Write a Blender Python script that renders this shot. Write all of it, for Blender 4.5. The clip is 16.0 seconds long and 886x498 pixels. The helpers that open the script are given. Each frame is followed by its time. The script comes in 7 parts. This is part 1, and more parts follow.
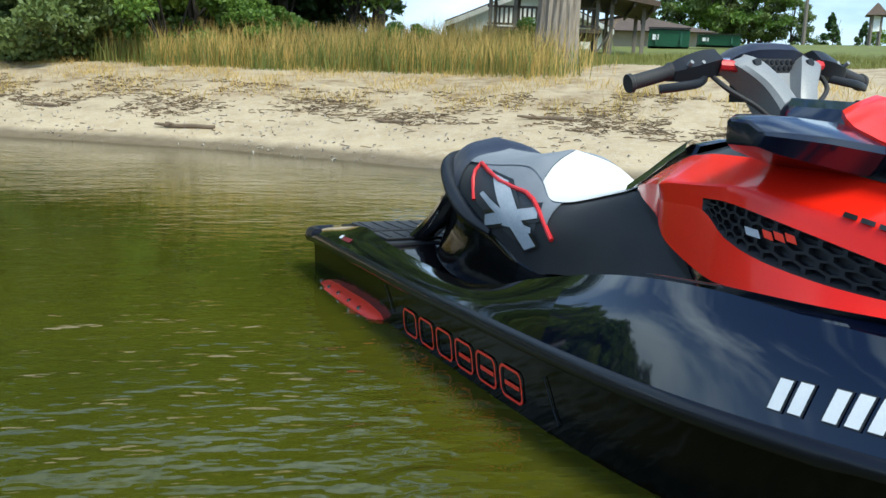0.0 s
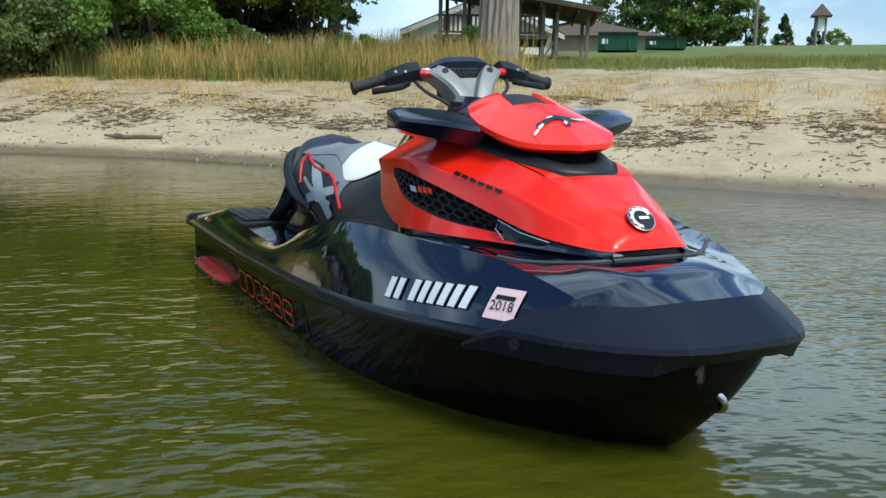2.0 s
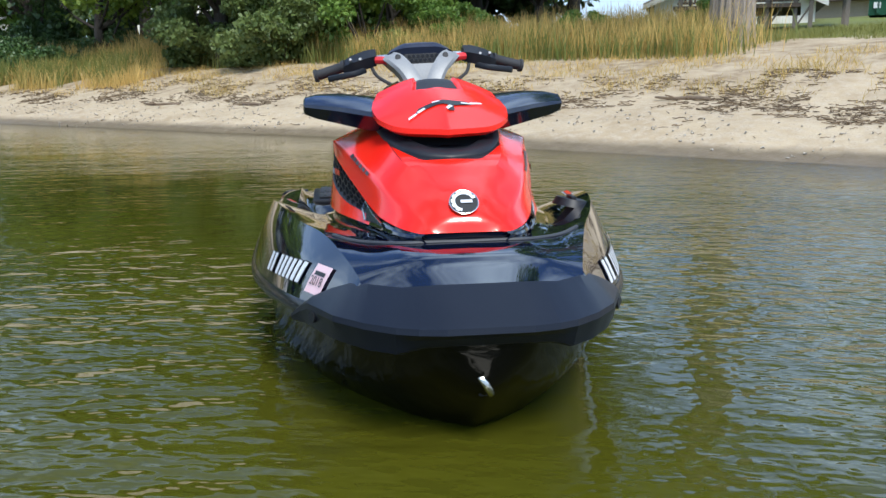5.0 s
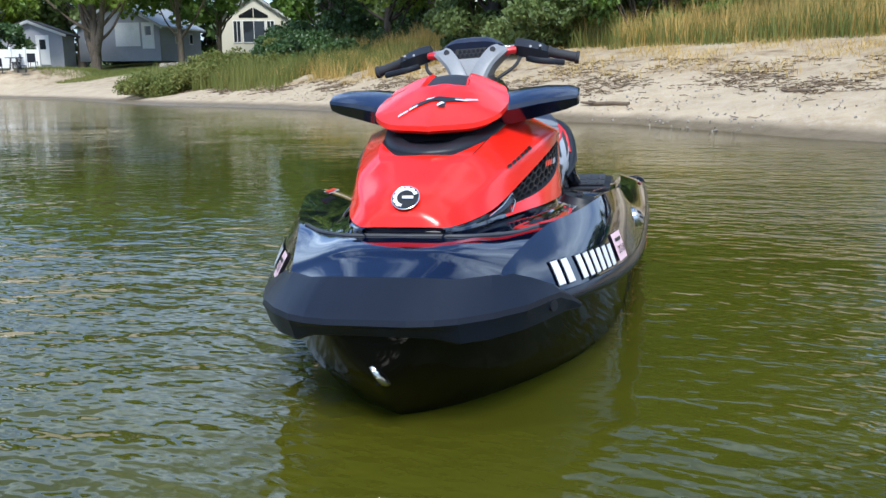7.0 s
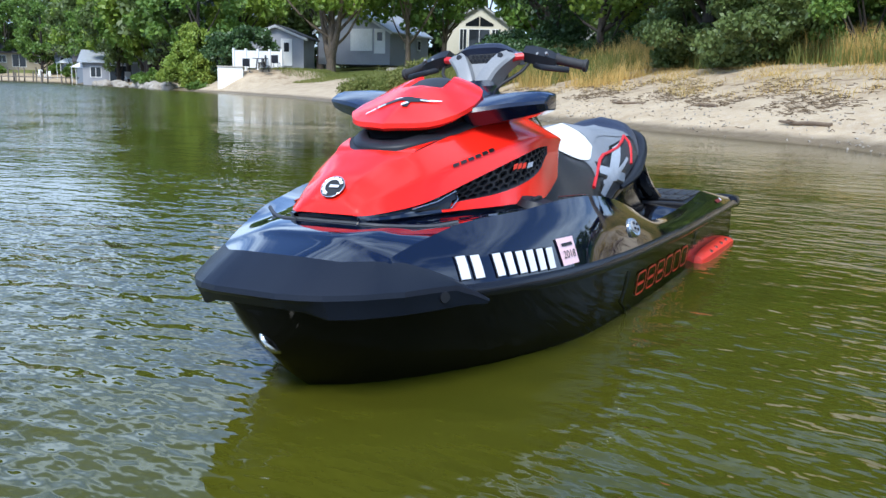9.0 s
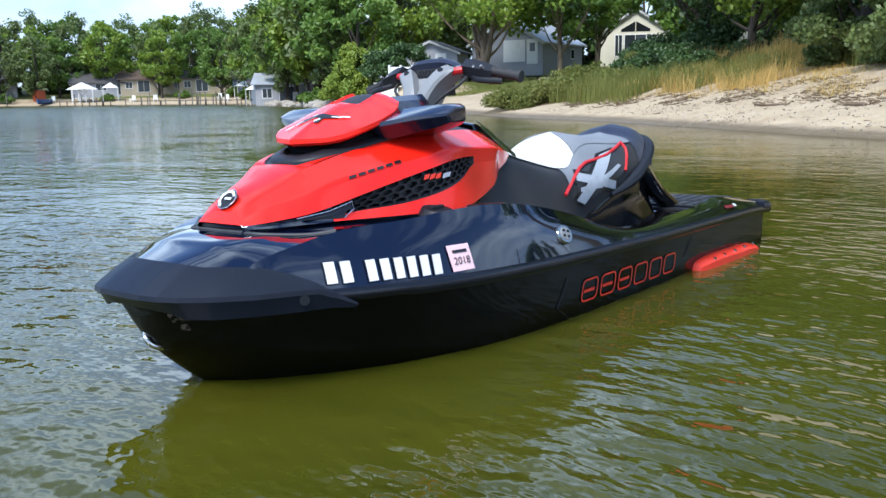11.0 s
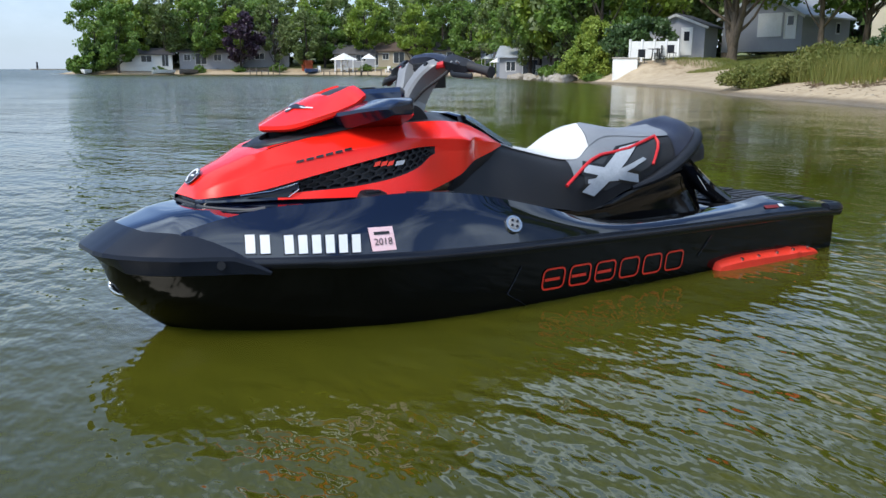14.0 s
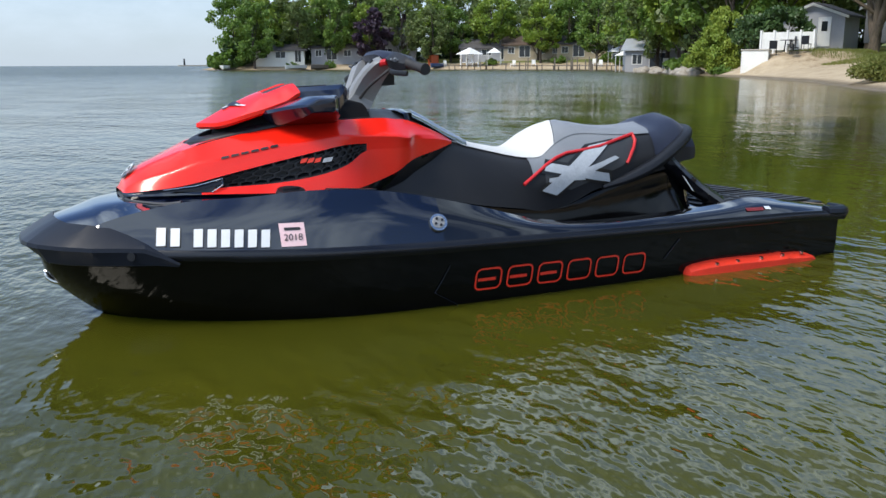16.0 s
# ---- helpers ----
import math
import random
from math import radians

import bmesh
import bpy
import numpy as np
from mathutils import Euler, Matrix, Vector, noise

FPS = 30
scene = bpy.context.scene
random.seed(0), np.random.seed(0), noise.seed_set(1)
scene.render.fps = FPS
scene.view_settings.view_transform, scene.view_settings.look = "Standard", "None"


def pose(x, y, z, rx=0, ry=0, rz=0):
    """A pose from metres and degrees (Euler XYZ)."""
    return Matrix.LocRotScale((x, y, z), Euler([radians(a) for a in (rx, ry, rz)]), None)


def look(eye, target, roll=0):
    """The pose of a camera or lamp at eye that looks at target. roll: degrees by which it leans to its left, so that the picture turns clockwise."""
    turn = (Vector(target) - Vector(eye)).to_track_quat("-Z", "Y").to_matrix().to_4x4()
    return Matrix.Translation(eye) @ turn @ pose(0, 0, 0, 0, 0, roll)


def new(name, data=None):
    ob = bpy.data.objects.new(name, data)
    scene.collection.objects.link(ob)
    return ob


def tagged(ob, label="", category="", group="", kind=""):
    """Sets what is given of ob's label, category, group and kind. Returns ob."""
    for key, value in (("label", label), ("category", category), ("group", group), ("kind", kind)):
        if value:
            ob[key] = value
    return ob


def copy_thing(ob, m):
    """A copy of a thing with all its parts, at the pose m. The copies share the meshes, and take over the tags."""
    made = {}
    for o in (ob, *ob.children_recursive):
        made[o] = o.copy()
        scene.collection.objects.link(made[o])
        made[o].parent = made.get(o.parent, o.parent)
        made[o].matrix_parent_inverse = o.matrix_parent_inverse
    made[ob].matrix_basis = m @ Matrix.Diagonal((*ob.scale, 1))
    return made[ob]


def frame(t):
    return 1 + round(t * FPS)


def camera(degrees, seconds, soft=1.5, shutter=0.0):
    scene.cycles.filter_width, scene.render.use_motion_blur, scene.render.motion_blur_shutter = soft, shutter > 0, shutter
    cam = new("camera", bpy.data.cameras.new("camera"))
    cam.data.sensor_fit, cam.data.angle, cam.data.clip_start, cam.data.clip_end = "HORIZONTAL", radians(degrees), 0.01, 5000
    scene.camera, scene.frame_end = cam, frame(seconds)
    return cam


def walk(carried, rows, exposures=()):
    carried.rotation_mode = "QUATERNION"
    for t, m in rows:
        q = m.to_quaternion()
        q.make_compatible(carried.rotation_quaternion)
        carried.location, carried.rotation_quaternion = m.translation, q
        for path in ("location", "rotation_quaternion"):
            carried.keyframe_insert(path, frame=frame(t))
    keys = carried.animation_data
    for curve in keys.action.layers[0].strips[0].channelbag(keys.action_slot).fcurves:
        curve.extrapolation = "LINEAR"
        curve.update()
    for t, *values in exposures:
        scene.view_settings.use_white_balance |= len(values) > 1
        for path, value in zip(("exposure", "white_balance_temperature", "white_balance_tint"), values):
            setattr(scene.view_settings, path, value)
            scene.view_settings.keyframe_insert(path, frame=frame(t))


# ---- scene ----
# ---- camera ----
cam = camera(54.9, 16.0)
PATH = [
    (0, (2.077, -1.534, 0.739), (0.259, -0.761, 0.423), 2.7),
    (0.5, (2.343, -1.495, 0.74), (0.485, -0.817, 0.437), 2.2),
    (1, (2.583, -1.432, 0.741), (0.706, -0.807, 0.446), 1.4),
    (1.5, (2.861, -1.377, 0.719), (1.04, -0.601, 0.431), 2.6),
    (2, (3.04, -1.258, 0.729), (1.243, -0.434, 0.431), 1.4),
    (2.5, (3.192, -1.043, 0.743), (1.363, -0.301, 0.42), 0.3),
    (3, (3.212, -0.898, 0.755), (1.355, -0.238, 0.417), 0.3),
    (3.5, (3.195, -0.779, 0.728), (1.32, -0.177, 0.379), -0.1),
    (3.7, (3.211, -0.756, 0.717), (1.329, -0.181, 0.365), 0.5),
    (5.8, (3.484, 0.073, 0.787), (1.518, 0.045, 0.424), -1.7),
    (6, (3.481, 0.157, 0.78), (1.517, 0.064, 0.412), -1.9),
    (6.5, (3.44, 0.327, 0.756), (1.49, 0.092, 0.378), 0.5),
    (7, (3.442, 0.521, 0.8), (1.525, 0.103, 0.408), -0.6),
    (7.5, (3.499, 0.82, 0.794), (1.636, 0.204, 0.408), -0.0),
    (8, (3.497, 1.024, 0.803), (1.674, 0.288, 0.433), 0.5),
    (8.5, (3.455, 1.171, 0.82), (1.662, 0.367, 0.444), -0.2),
    (9, (3.316, 1.277, 0.783), (1.562, 0.391, 0.409), 1.5),
    (9.2, (3.241, 1.317, 0.794), (1.51, 0.39, 0.412), 1.4),
    (11.3, (2.99, 2.126, 0.805), (1.467, 0.882, 0.438), -0.3),
    (11.5, (2.978, 2.194, 0.857), (1.476, 0.936, 0.458), 0.3),
    (12, (2.885, 2.331, 0.834), (1.437, 1.011, 0.432), -0.0),
    (12.5, (2.795, 2.506, 0.821), (1.405, 1.127, 0.417), 1.1),
    (13, (2.75, 2.573, 0.875), (1.408, 1.15, 0.458), 0.1),
    (13.5, (2.624, 2.692, 0.865), (1.347, 1.21, 0.447), -0.5),
    (14, (2.442, 2.874, 0.872), (1.297, 1.286, 0.462), 0.2),
    (14.5, (2.282, 3.037, 0.891), (1.195, 1.408, 0.483), -0.4),
    (15, (2.14, 3.13, 0.864), (1.083, 1.482, 0.454), -0.4),
    (15.5, (1.92, 3.192, 0.878), (0.939, 1.498, 0.469), -0.4),
    (16, (1.822, 3.247, 0.884), (0.928, 1.509, 0.461), -0.2),
]
EXPOSURES = ((0, 0.38, 6850, -2), (2.3, 0.02, 6800, -3), (3.5, 0.18, 6700, 0), (6, 0.36, 6450, 8), (9, 0.46, 6150, 8), (12.5, 0.50, 6550, 8), (13.5, 0.50, 6650, 8), (14.2, 0.08, 6800, 8), (14.6, 0.05, 6850, 8), (15.2, 0.10, 6950, 8), (16, 0.13, 7050, 8))
walk(cam, [(t, look(eye, target, roll)) for t, eye, target, roll in PATH], EXPOSURES)

# ---- light ----
CLOUD_TURN = 140.0               # degrees
SUN_EL, SUN_AZ = 50.0, 10.0          # degrees above the water; degrees from the bow towards port
world = bpy.data.worlds.new("sky")
scene.world = world
world.use_nodes = True
wn, wl = world.node_tree.nodes, world.node_tree.links
wn.clear()
w_out, w_bg, w_sky = wn.new("ShaderNodeOutputWorld"), wn.new("ShaderNodeBackground"), wn.new("ShaderNodeTexSky")
w_sky.sky_type, w_sky.sun_disc = "NISHITA", False
w_sky.sun_elevation, w_sky.sun_rotation = radians(SUN_EL), radians(90 - SUN_AZ)
w_sky.dust_density, w_sky.air_density, w_sky.ozone_density = 0.4, 1.0, 3.0
w_co, w_map, w_noise, w_ramp, w_mix = (wn.new("ShaderNodeTexCoord"), wn.new("ShaderNodeMapping"), wn.new("ShaderNodeTexNoise"),
                                       wn.new("ShaderNodeValToRGB"), wn.new("ShaderNodeMixRGB"))
w_map.inputs["Scale"].default_value = (1.0, 1.0, 2.6)
w_map.inputs["Rotation"].default_value = (0, 0, radians(CLOUD_TURN))
w_noise.inputs["Scale"].default_value, w_noise.inputs["Detail"].default_value = 2.2, 7.0
w_noise.inputs["Roughness"].default_value = 0.6
w_ramp.color_ramp.elements[0].position, w_ramp.color_ramp.elements[1].position = 0.44, 0.64
w_mix.inputs[2].default_value = (8.2, 10.4, 13.6, 1)
wl.new(w_co.outputs["Generated"], w_map.inputs["Vector"])
wl.new(w_map.outputs["Vector"], w_noise.inputs["Vector"])
wl.new(w_noise.outputs["Fac"], w_ramp.inputs["Fac"])
wl.new(w_ramp.outputs["Color"], w_mix.inputs["Fac"])
w_tint = wn.new("ShaderNodeMixRGB")
w_tint.blend_type = "MULTIPLY"
w_tint.inputs["Fac"].default_value, w_tint.inputs[2].default_value = 1.0, (0.78, 0.97, 1.30, 1)
wl.new(w_sky.outputs["Color"], w_tint.inputs[1])
wl.new(w_tint.outputs["Color"], w_mix.inputs[1])
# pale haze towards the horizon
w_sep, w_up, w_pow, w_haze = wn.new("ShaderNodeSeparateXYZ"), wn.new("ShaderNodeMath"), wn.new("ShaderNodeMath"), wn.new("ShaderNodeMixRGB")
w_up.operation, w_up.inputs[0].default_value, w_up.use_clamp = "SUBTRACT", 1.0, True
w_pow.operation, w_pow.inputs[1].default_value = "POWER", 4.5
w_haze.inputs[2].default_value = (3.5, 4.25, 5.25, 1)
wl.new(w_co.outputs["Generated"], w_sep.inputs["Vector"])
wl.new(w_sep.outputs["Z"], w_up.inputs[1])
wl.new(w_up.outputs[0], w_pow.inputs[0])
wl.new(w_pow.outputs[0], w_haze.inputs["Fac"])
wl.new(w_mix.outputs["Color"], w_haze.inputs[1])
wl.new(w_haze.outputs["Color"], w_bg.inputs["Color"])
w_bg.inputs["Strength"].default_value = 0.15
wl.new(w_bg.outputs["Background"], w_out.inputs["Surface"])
sun_data = bpy.data.lights.new("sun", "SUN")
sun_data.energy, sun_data.angle, sun_data.color = 3.5, radians(18.0), (1.0, 0.97, 0.92)
sun = new("sun", sun_data)
sun_dir = Vector((math.cos(radians(SUN_EL)) * math.cos(radians(SUN_AZ)), math.cos(radians(SUN_EL)) * math.sin(radians(SUN_AZ)), math.sin(radians(SUN_EL))))
sun.matrix_world = look(sun_dir * 60, (0, 0, 0))


# ---- materials ----
def mat(name, c1, c2=None, rough=0.5, metal=0.0, scale=6.0, fine=60.0, mix=0.5, bump=0.0, bscale=80.0, coat=0.0, ior=1.5,
        rand=0.0, sheen=0.0, stretch=(1, 1, 1), rough_var=0.08, trans=0.0, obj_rand=False):
    """Principled surface whose colour varies at two scales, with optional fine relief."""
    m = bpy.data.materials.new(name)
    m.use_nodes = True
    n, l = m.node_tree.nodes, m.node_tree.links
    b = n["Principled BSDF"]
    b.inputs["Metallic"].default_value = metal
    b.inputs["IOR"].default_value = ior
    b.inputs["Coat Weight"].default_value = coat
    b.inputs["Coat Roughness"].default_value = 0.03
    b.inputs["Sheen Weight"].default_value = sheen
    c2 = c2 or tuple(v * 0.75 for v in c1)
    co, mp = n.new("ShaderNodeTexCoord"), n.new("ShaderNodeMapping")
    mp.inputs["Scale"].default_value = stretch
    l.new(co.outputs["Object"], mp.inputs["Vector"])
    big, small = n.new("ShaderNodeTexNoise"), n.new("ShaderNodeTexNoise")
    big.inputs["Scale"].default_value, big.inputs["Detail"].default_value = scale, 4
    small.inputs["Scale"].default_value, small.inputs["Detail"].default_value = fine, 5
    for t in (big, small):
        l.new(mp.outputs["Vector"], t.inputs["Vector"])
    add = n.new("ShaderNodeMath")
    add.operation = "ADD"
    l.new(big.outputs["Fac"], add.inputs[0])
    l.new(small.outputs["Fac"], add.inputs[1])
    rng = n.new("ShaderNodeMapRange")
    rng.inputs["From Min"].default_value, rng.inputs["From Max"].default_value = 1.0 - 0.35, 1.0 + 0.35
    rng.inputs["To Min"].default_value, rng.inputs["To Max"].default_value = 0.5 - mix, 0.5 + mix
    l.new(add.outputs[0], rng.inputs["Value"])
    cm = n.new("ShaderNodeMixRGB")
    cm.inputs[1].default_value, cm.inputs[2].default_value = (*c1, 1), (*c2, 1)
    fac = rng.outputs["Result"]
    if rand:
        r = n.new("ShaderNodeObjectInfo") if obj_rand else n.new("ShaderNodeNewGeometry")
        rr = n.new("ShaderNodeMath")
        rr.operation, rr.inputs[1].default_value = "MULTIPLY_ADD", rand
        l.new(r.outputs["Random" if obj_rand else "Random Per Island"], rr.inputs[0])
        half = n.new("ShaderNodeMath")
        half.operation, half.inputs[1].default_value = "SUBTRACT", rand / 2
        l.new(fac, half.inputs[0])
        l.new(half.outputs[0], rr.inputs[2])
        rr.use_clamp = True
        fac = rr.outputs[0]
    l.new(fac, cm.inputs["Fac"])
    l.new(cm.outputs["Color"], b.inputs["Base Color"])
    rv = n.new("ShaderNodeMapRange")
    rv.inputs["To Min"].default_value, rv.inputs["To Max"].default_value = max(rough - rough_var, 0.02), min(rough + rough_var, 1)
    l.new(big.outputs["Fac"], rv.inputs["Value"])
    l.new(rv.outputs["Result"], b.inputs["Roughness"])
    if bump:
        bt, bp = n.new("ShaderNodeTexNoise"), n.new("ShaderNodeBump")
        bt.inputs["Scale"].default_value, bt.inputs["Detail"].default_value = bscale, 4
        bp.inputs["Strength"].default_value, bp.inputs["Distance"].default_value = bump, 0.5 / bscale
        l.new(mp.outputs["Vector"], bt.inputs["Vector"])
        l.new(bt.outputs["Fac"], bp.inputs["Height"])
        l.new(bp.outputs["Normal"], b.inputs["Normal"])
    if trans:
        tr, ms, out = n.new("ShaderNodeBsdfTranslucent"), n.new("ShaderNodeMixShader"), n["Material Output"]
        l.new(cm.outputs["Color"], tr.inputs["Color"])
        ms.inputs["Fac"].default_value = trans
        l.new(b.outputs["BSDF"], ms.inputs[1])
        l.new(tr.outputs["BSDF"], ms.inputs[2])
        l.new(ms.outputs["Shader"], out.inputs["Surface"])
    return m


M_BLACK = mat("black_gelcoat", (0.003, 0.003, 0.004), (0.005, 0.005, 0.006), 0.08, coat=0.6, ior=1.4, scale=5, fine=150, rough_var=0.04)
M_HULL = mat("hull_black", (0.0018, 0.0018, 0.0022), (0.0035, 0.0035, 0.0035), 0.09, ior=1.31, scale=4, fine=90, bump=0.02, bscale=14, rough_var=0.06)
M_BLUE = mat("midnight_blue_metallic", (0.0011, 0.0021, 0.0085), (0.0016, 0.0031, 0.013), 0.04, metal=0.0, coat=0.9, ior=1.5, scale=3, fine=900, mix=0.4, rough_var=0.03)
M_RED = mat("red_gelcoat", (0.86, 0.018, 0.008), (0.80, 0.015, 0.008), 0.22, coat=0.28, ior=1.34, scale=3, fine=200, mix=0.4, rough_var=0.04)
M_SPON = mat("red_plastic", (0.85, 0.045, 0.02), (0.70, 0.04, 0.02), 0.42, scale=8, fine=90, bump=0.15, bscale=70)
M_BUMP = mat("grey_rubber", (0.0055, 0.008, 0.015), (0.009, 0.012, 0.021), 0.36, ior=1.32, scale=6, fine=240, bump=0.12, bscale=500)
M_PLAST = mat("black_plastic", (0.006, 0.007, 0.010), (0.012, 0.013, 0.017), 0.45, ior=1.4, scale=8, fine=260, bump=0.12, bscale=600)
M_RAIL = mat("glossy_rail_rubber", (0.004, 0.005, 0.009), (0.008, 0.009, 0.014), 0.22, ior=1.42, scale=8, fine=260, bump=0.06, bscale=300)
M_MIRROR_CASE = mat("mirror_case_blue_black", (0.003, 0.006, 0.018), (0.005, 0.009, 0.024), 0.14, coat=0.35, ior=1.45, scale=6, fine=200)
M_VINYL = mat("black_vinyl", (0.006, 0.007, 0.010), (0.013, 0.014, 0.018), 0.55, ior=1.4, scale=8, fine=300, bump=0.25, bscale=420, sheen=0.08)
M_WHITE = mat("white_vinyl", (0.66, 0.655, 0.63), (0.58, 0.575, 0.555), 0.5, scale=7, fine=200, bump=0.15, bscale=380, mix=0.35)
M_GREY = mat("grey_vinyl", (0.17, 0.185, 0.205), (0.22, 0.235, 0.255), 0.55, scale=8, fine=300, bump=0.3, bscale=420)
M_DGREY = mat("charcoal_vinyl", (0.03, 0.032, 0.037), (0.042, 0.045, 0.05), 0.55, scale=8, fine=300, bump=0.3, bscale=420)
M_NAVY = mat("navy_vinyl", (0.006, 0.011, 0.030), (0.011, 0.018, 0.044), 0.5, ior=1.4, scale=8, fine=300, bump=0.25, bscale=420, sheen=0.1)
M_TRIM = mat("red_piping", (0.6, 0.015, 0.02), (0.5, 0.015, 0.02), 0.45)
# darker than the other plastics: the intake's inner shade is put into the colour
M_INTAKE_SHADE = mat("intake_shade_black", (0.003, 0.003, 0.004), (0.006, 0.006, 0.007), 0.75, ior=1.25, scale=8, fine=260, bump=0.1, bscale=500)
M_DKRED = mat("dark_red_print", (0.20, 0.012, 0.012), (0.15, 0.01, 0.01), 0.4)
M_SILVER = mat("silver_print", (0.46, 0.49, 0.53), (0.33, 0.36, 0.40), 0.4, scale=14, fine=120)
M_DECALW = mat("white_decal", (0.74, 0.75, 0.77), (0.62, 0.64, 0.67), 0.35, scale=20, fine=300, mix=0.4)
M_DECALK = mat("black_decal", (0.01, 0.01, 0.01), None, 0.35)
M_DECALR = mat("red_decal", (0.85, 0.04, 0.02), (0.75, 0.04, 0.02), 0.3, scale=30)
M_PINK = mat("pale_pink_sticker", (0.80, 0.50, 0.53), (0.74, 0.54, 0.56), 0.4, scale=12)
M_ALU = mat("grey_cast_metal", (0.27, 0.275, 0.28), (0.19, 0.195, 0.20), 0.42, metal=0.15, ior=1.4, scale=9, fine=300, bump=0.08, bscale=500)
M_STEEL = mat("stainless_steel", (0.62, 0.62, 0.60), (0.5, 0.5, 0.48), 0.22, metal=1.0, scale=12)
M_RUBBER = mat("grip_rubber", (0.016, 0.016, 0.018), (0.025, 0.025, 0.027), 0.7, scale=20, fine=300, bump=0.5, bscale=260)
M_MIRROR = mat("mirror_glass", (0.9, 0.9, 0.9), (0.88, 0.88, 0.88), 0.03, metal=1.0, rough_var=0.01)
M_WOODD = mat("dark_stained_wood", (0.10, 0.075, 0.055), (0.06, 0.045, 0.035), 0.75, scale=3, fine=40, bump=0.4, bscale=60, stretch=(1, 1, 0.15))
M_WOODG = mat("weathered_wood", (0.20, 0.17, 0.14), (0.11, 0.095, 0.08), 0.8, scale=3, fine=40, bump=0.4, bscale=60, stretch=(1, 1, 0.15))
M_DRIFT = mat("driftwood", (0.20, 0.14, 0.09), (0.10, 0.07, 0.045), 0.85, scale=4, fine=60, bump=0.5, bscale=50, rand=0.8)
M_WEED = mat("dried_weed", (0.19, 0.13, 0.07), (0.09, 0.06, 0.035), 0.9, scale=4, fine=60, rand=0.9)
M_BARK = mat("furrowed_bark", (0.34, 0.29, 0.235), (0.14, 0.115, 0.09), 0.9, scale=5, fine=18, bump=1.0, bscale=14, stretch=(1, 1, 0.12), mix=0.7)
M_BARKD = mat("dark_bark", (0.075, 0.06, 0.047), (0.03, 0.024, 0.02), 0.9, scale=3, fine=14, bump=0.9, bscale=14, stretch=(1, 1, 0.15), mix=0.7)
M_BARKM = mat("brown_bark", (0.17, 0.13, 0.09), (0.075, 0.058, 0.042), 0.9, scale=4, fine=16, bump=0.9, bscale=14, stretch=(1, 1, 0.15), mix=0.7)
M_LEAF = mat("green_leaf", (0.090, 0.180, 0.034), (0.185, 0.285, 0.048), 0.5, scale=0.35, fine=3, rand=0.75, trans=0.35)
M_LEAFL = mat("light_green_leaf", (0.150, 0.255, 0.033), (0.255, 0.330, 0.045), 0.5, scale=0.4, fine=3, rand=0.7, trans=0.35)
M_LEAFD = mat("dark_green_leaf", (0.034, 0.076, 0.024), (0.076, 0.136, 0.034), 0.5, scale=0.5, fine=3, rand=0.7, trans=0.22)
M_LEAFO = mat("olive_leaf", (0.090, 0.138, 0.038), (0.165, 0.215, 0.062), 0.5, scale=0.5, fine=3, rand=0.7, trans=0.3)
M_LEAFP = mat("purple_leaf", (0.026, 0.016, 0.029), (0.052, 0.026, 0.046), 0.5, scale=0.5, fine=3, rand=0.7, trans=0.15)
M_LAWNB = mat("lawn_blade", (0.150, 0.165, 0.030), (0.230, 0.215, 0.055), 0.6, scale=0.8, fine=4, rand=0.7, trans=0.2)
M_CEDAR = mat("cedar_leaf", (0.170, 0.260, 0.035), (0.270, 0.330, 0.045), 0.6, scale=0.8, fine=4, rand=0.7, trans=0.2)
M_STRAW = mat("dry_grass_blade", (0.68, 0.45, 0.15), (0.42, 0.31, 0.09), 0.75, scale=0.25, fine=1.5, rand=0.95, trans=0.3)
M_GREENB = mat("green_grass_blade", (0.115, 0.150, 0.026), (0.215, 0.212, 0.052), 0.7, scale=0.3, fine=2, rand=0.9, trans=0.3)
M_SIDEW = mat("white_siding", (0.72, 0.71, 0.66), (0.62, 0.61, 0.56), 0.6, scale=1, fine=10)
M_SIDEC = mat("cream_siding", (0.66, 0.62, 0.50), (0.57, 0.54, 0.43), 0.6, scale=1, fine=10)
M_SIDEG = mat("grey_siding", (0.35, 0.355, 0.375), (0.29, 0.295, 0.315), 0.65, scale=1, fine=10)
M_SIDET = mat("tan_siding", (0.42, 0.35, 0.25), (0.36, 0.30, 0.22), 0.65, scale=1, fine=10)
M_SIDEB = mat("blue_grey_siding", (0.20, 0.24, 0.29), (0.17, 0.20, 0.25), 0.65, scale=1, fine=10)
M_ROOFD = mat("dark_shingle", (0.055, 0.052, 0.055), (0.085, 0.08, 0.08), 0.85, scale=2, fine=16, bump=0.5, bscale=12)
M_ROOFB = mat("brown_shingle", (0.11, 0.075, 0.055), (0.075, 0.052, 0.04), 0.85, scale=2, fine=16, bump=0.5, bscale=12)
M_ROOFM = mat("pale_metal_roof", (0.55, 0.57, 0.60), (0.47, 0.49, 0.52), 0.35, metal=0.4, scale=2, fine=16)
M_TRIMW = mat("white_trim", (0.78, 0.78, 0.76), (0.70, 0.70, 0.68), 0.5, scale=3)
M_PANE = mat("dark_window_glass", (0.02, 0.025, 0.03), (0.03, 0.035, 0.04), 0.06, ior=1.5, scale=2, rough_var=0.02)
M_DUMP = mat("green_painted_steel", (0.012, 0.10, 0.055), (0.010, 0.07, 0.04), 0.5, scale=2, fine=20, mix=0.6)
M_ROCK = mat("limestone_rock", (0.42, 0.38, 0.32), (0.28, 0.25, 0.21), 0.85, scale=2, fine=12, bump=0.6, bscale=8, rand=0.6)
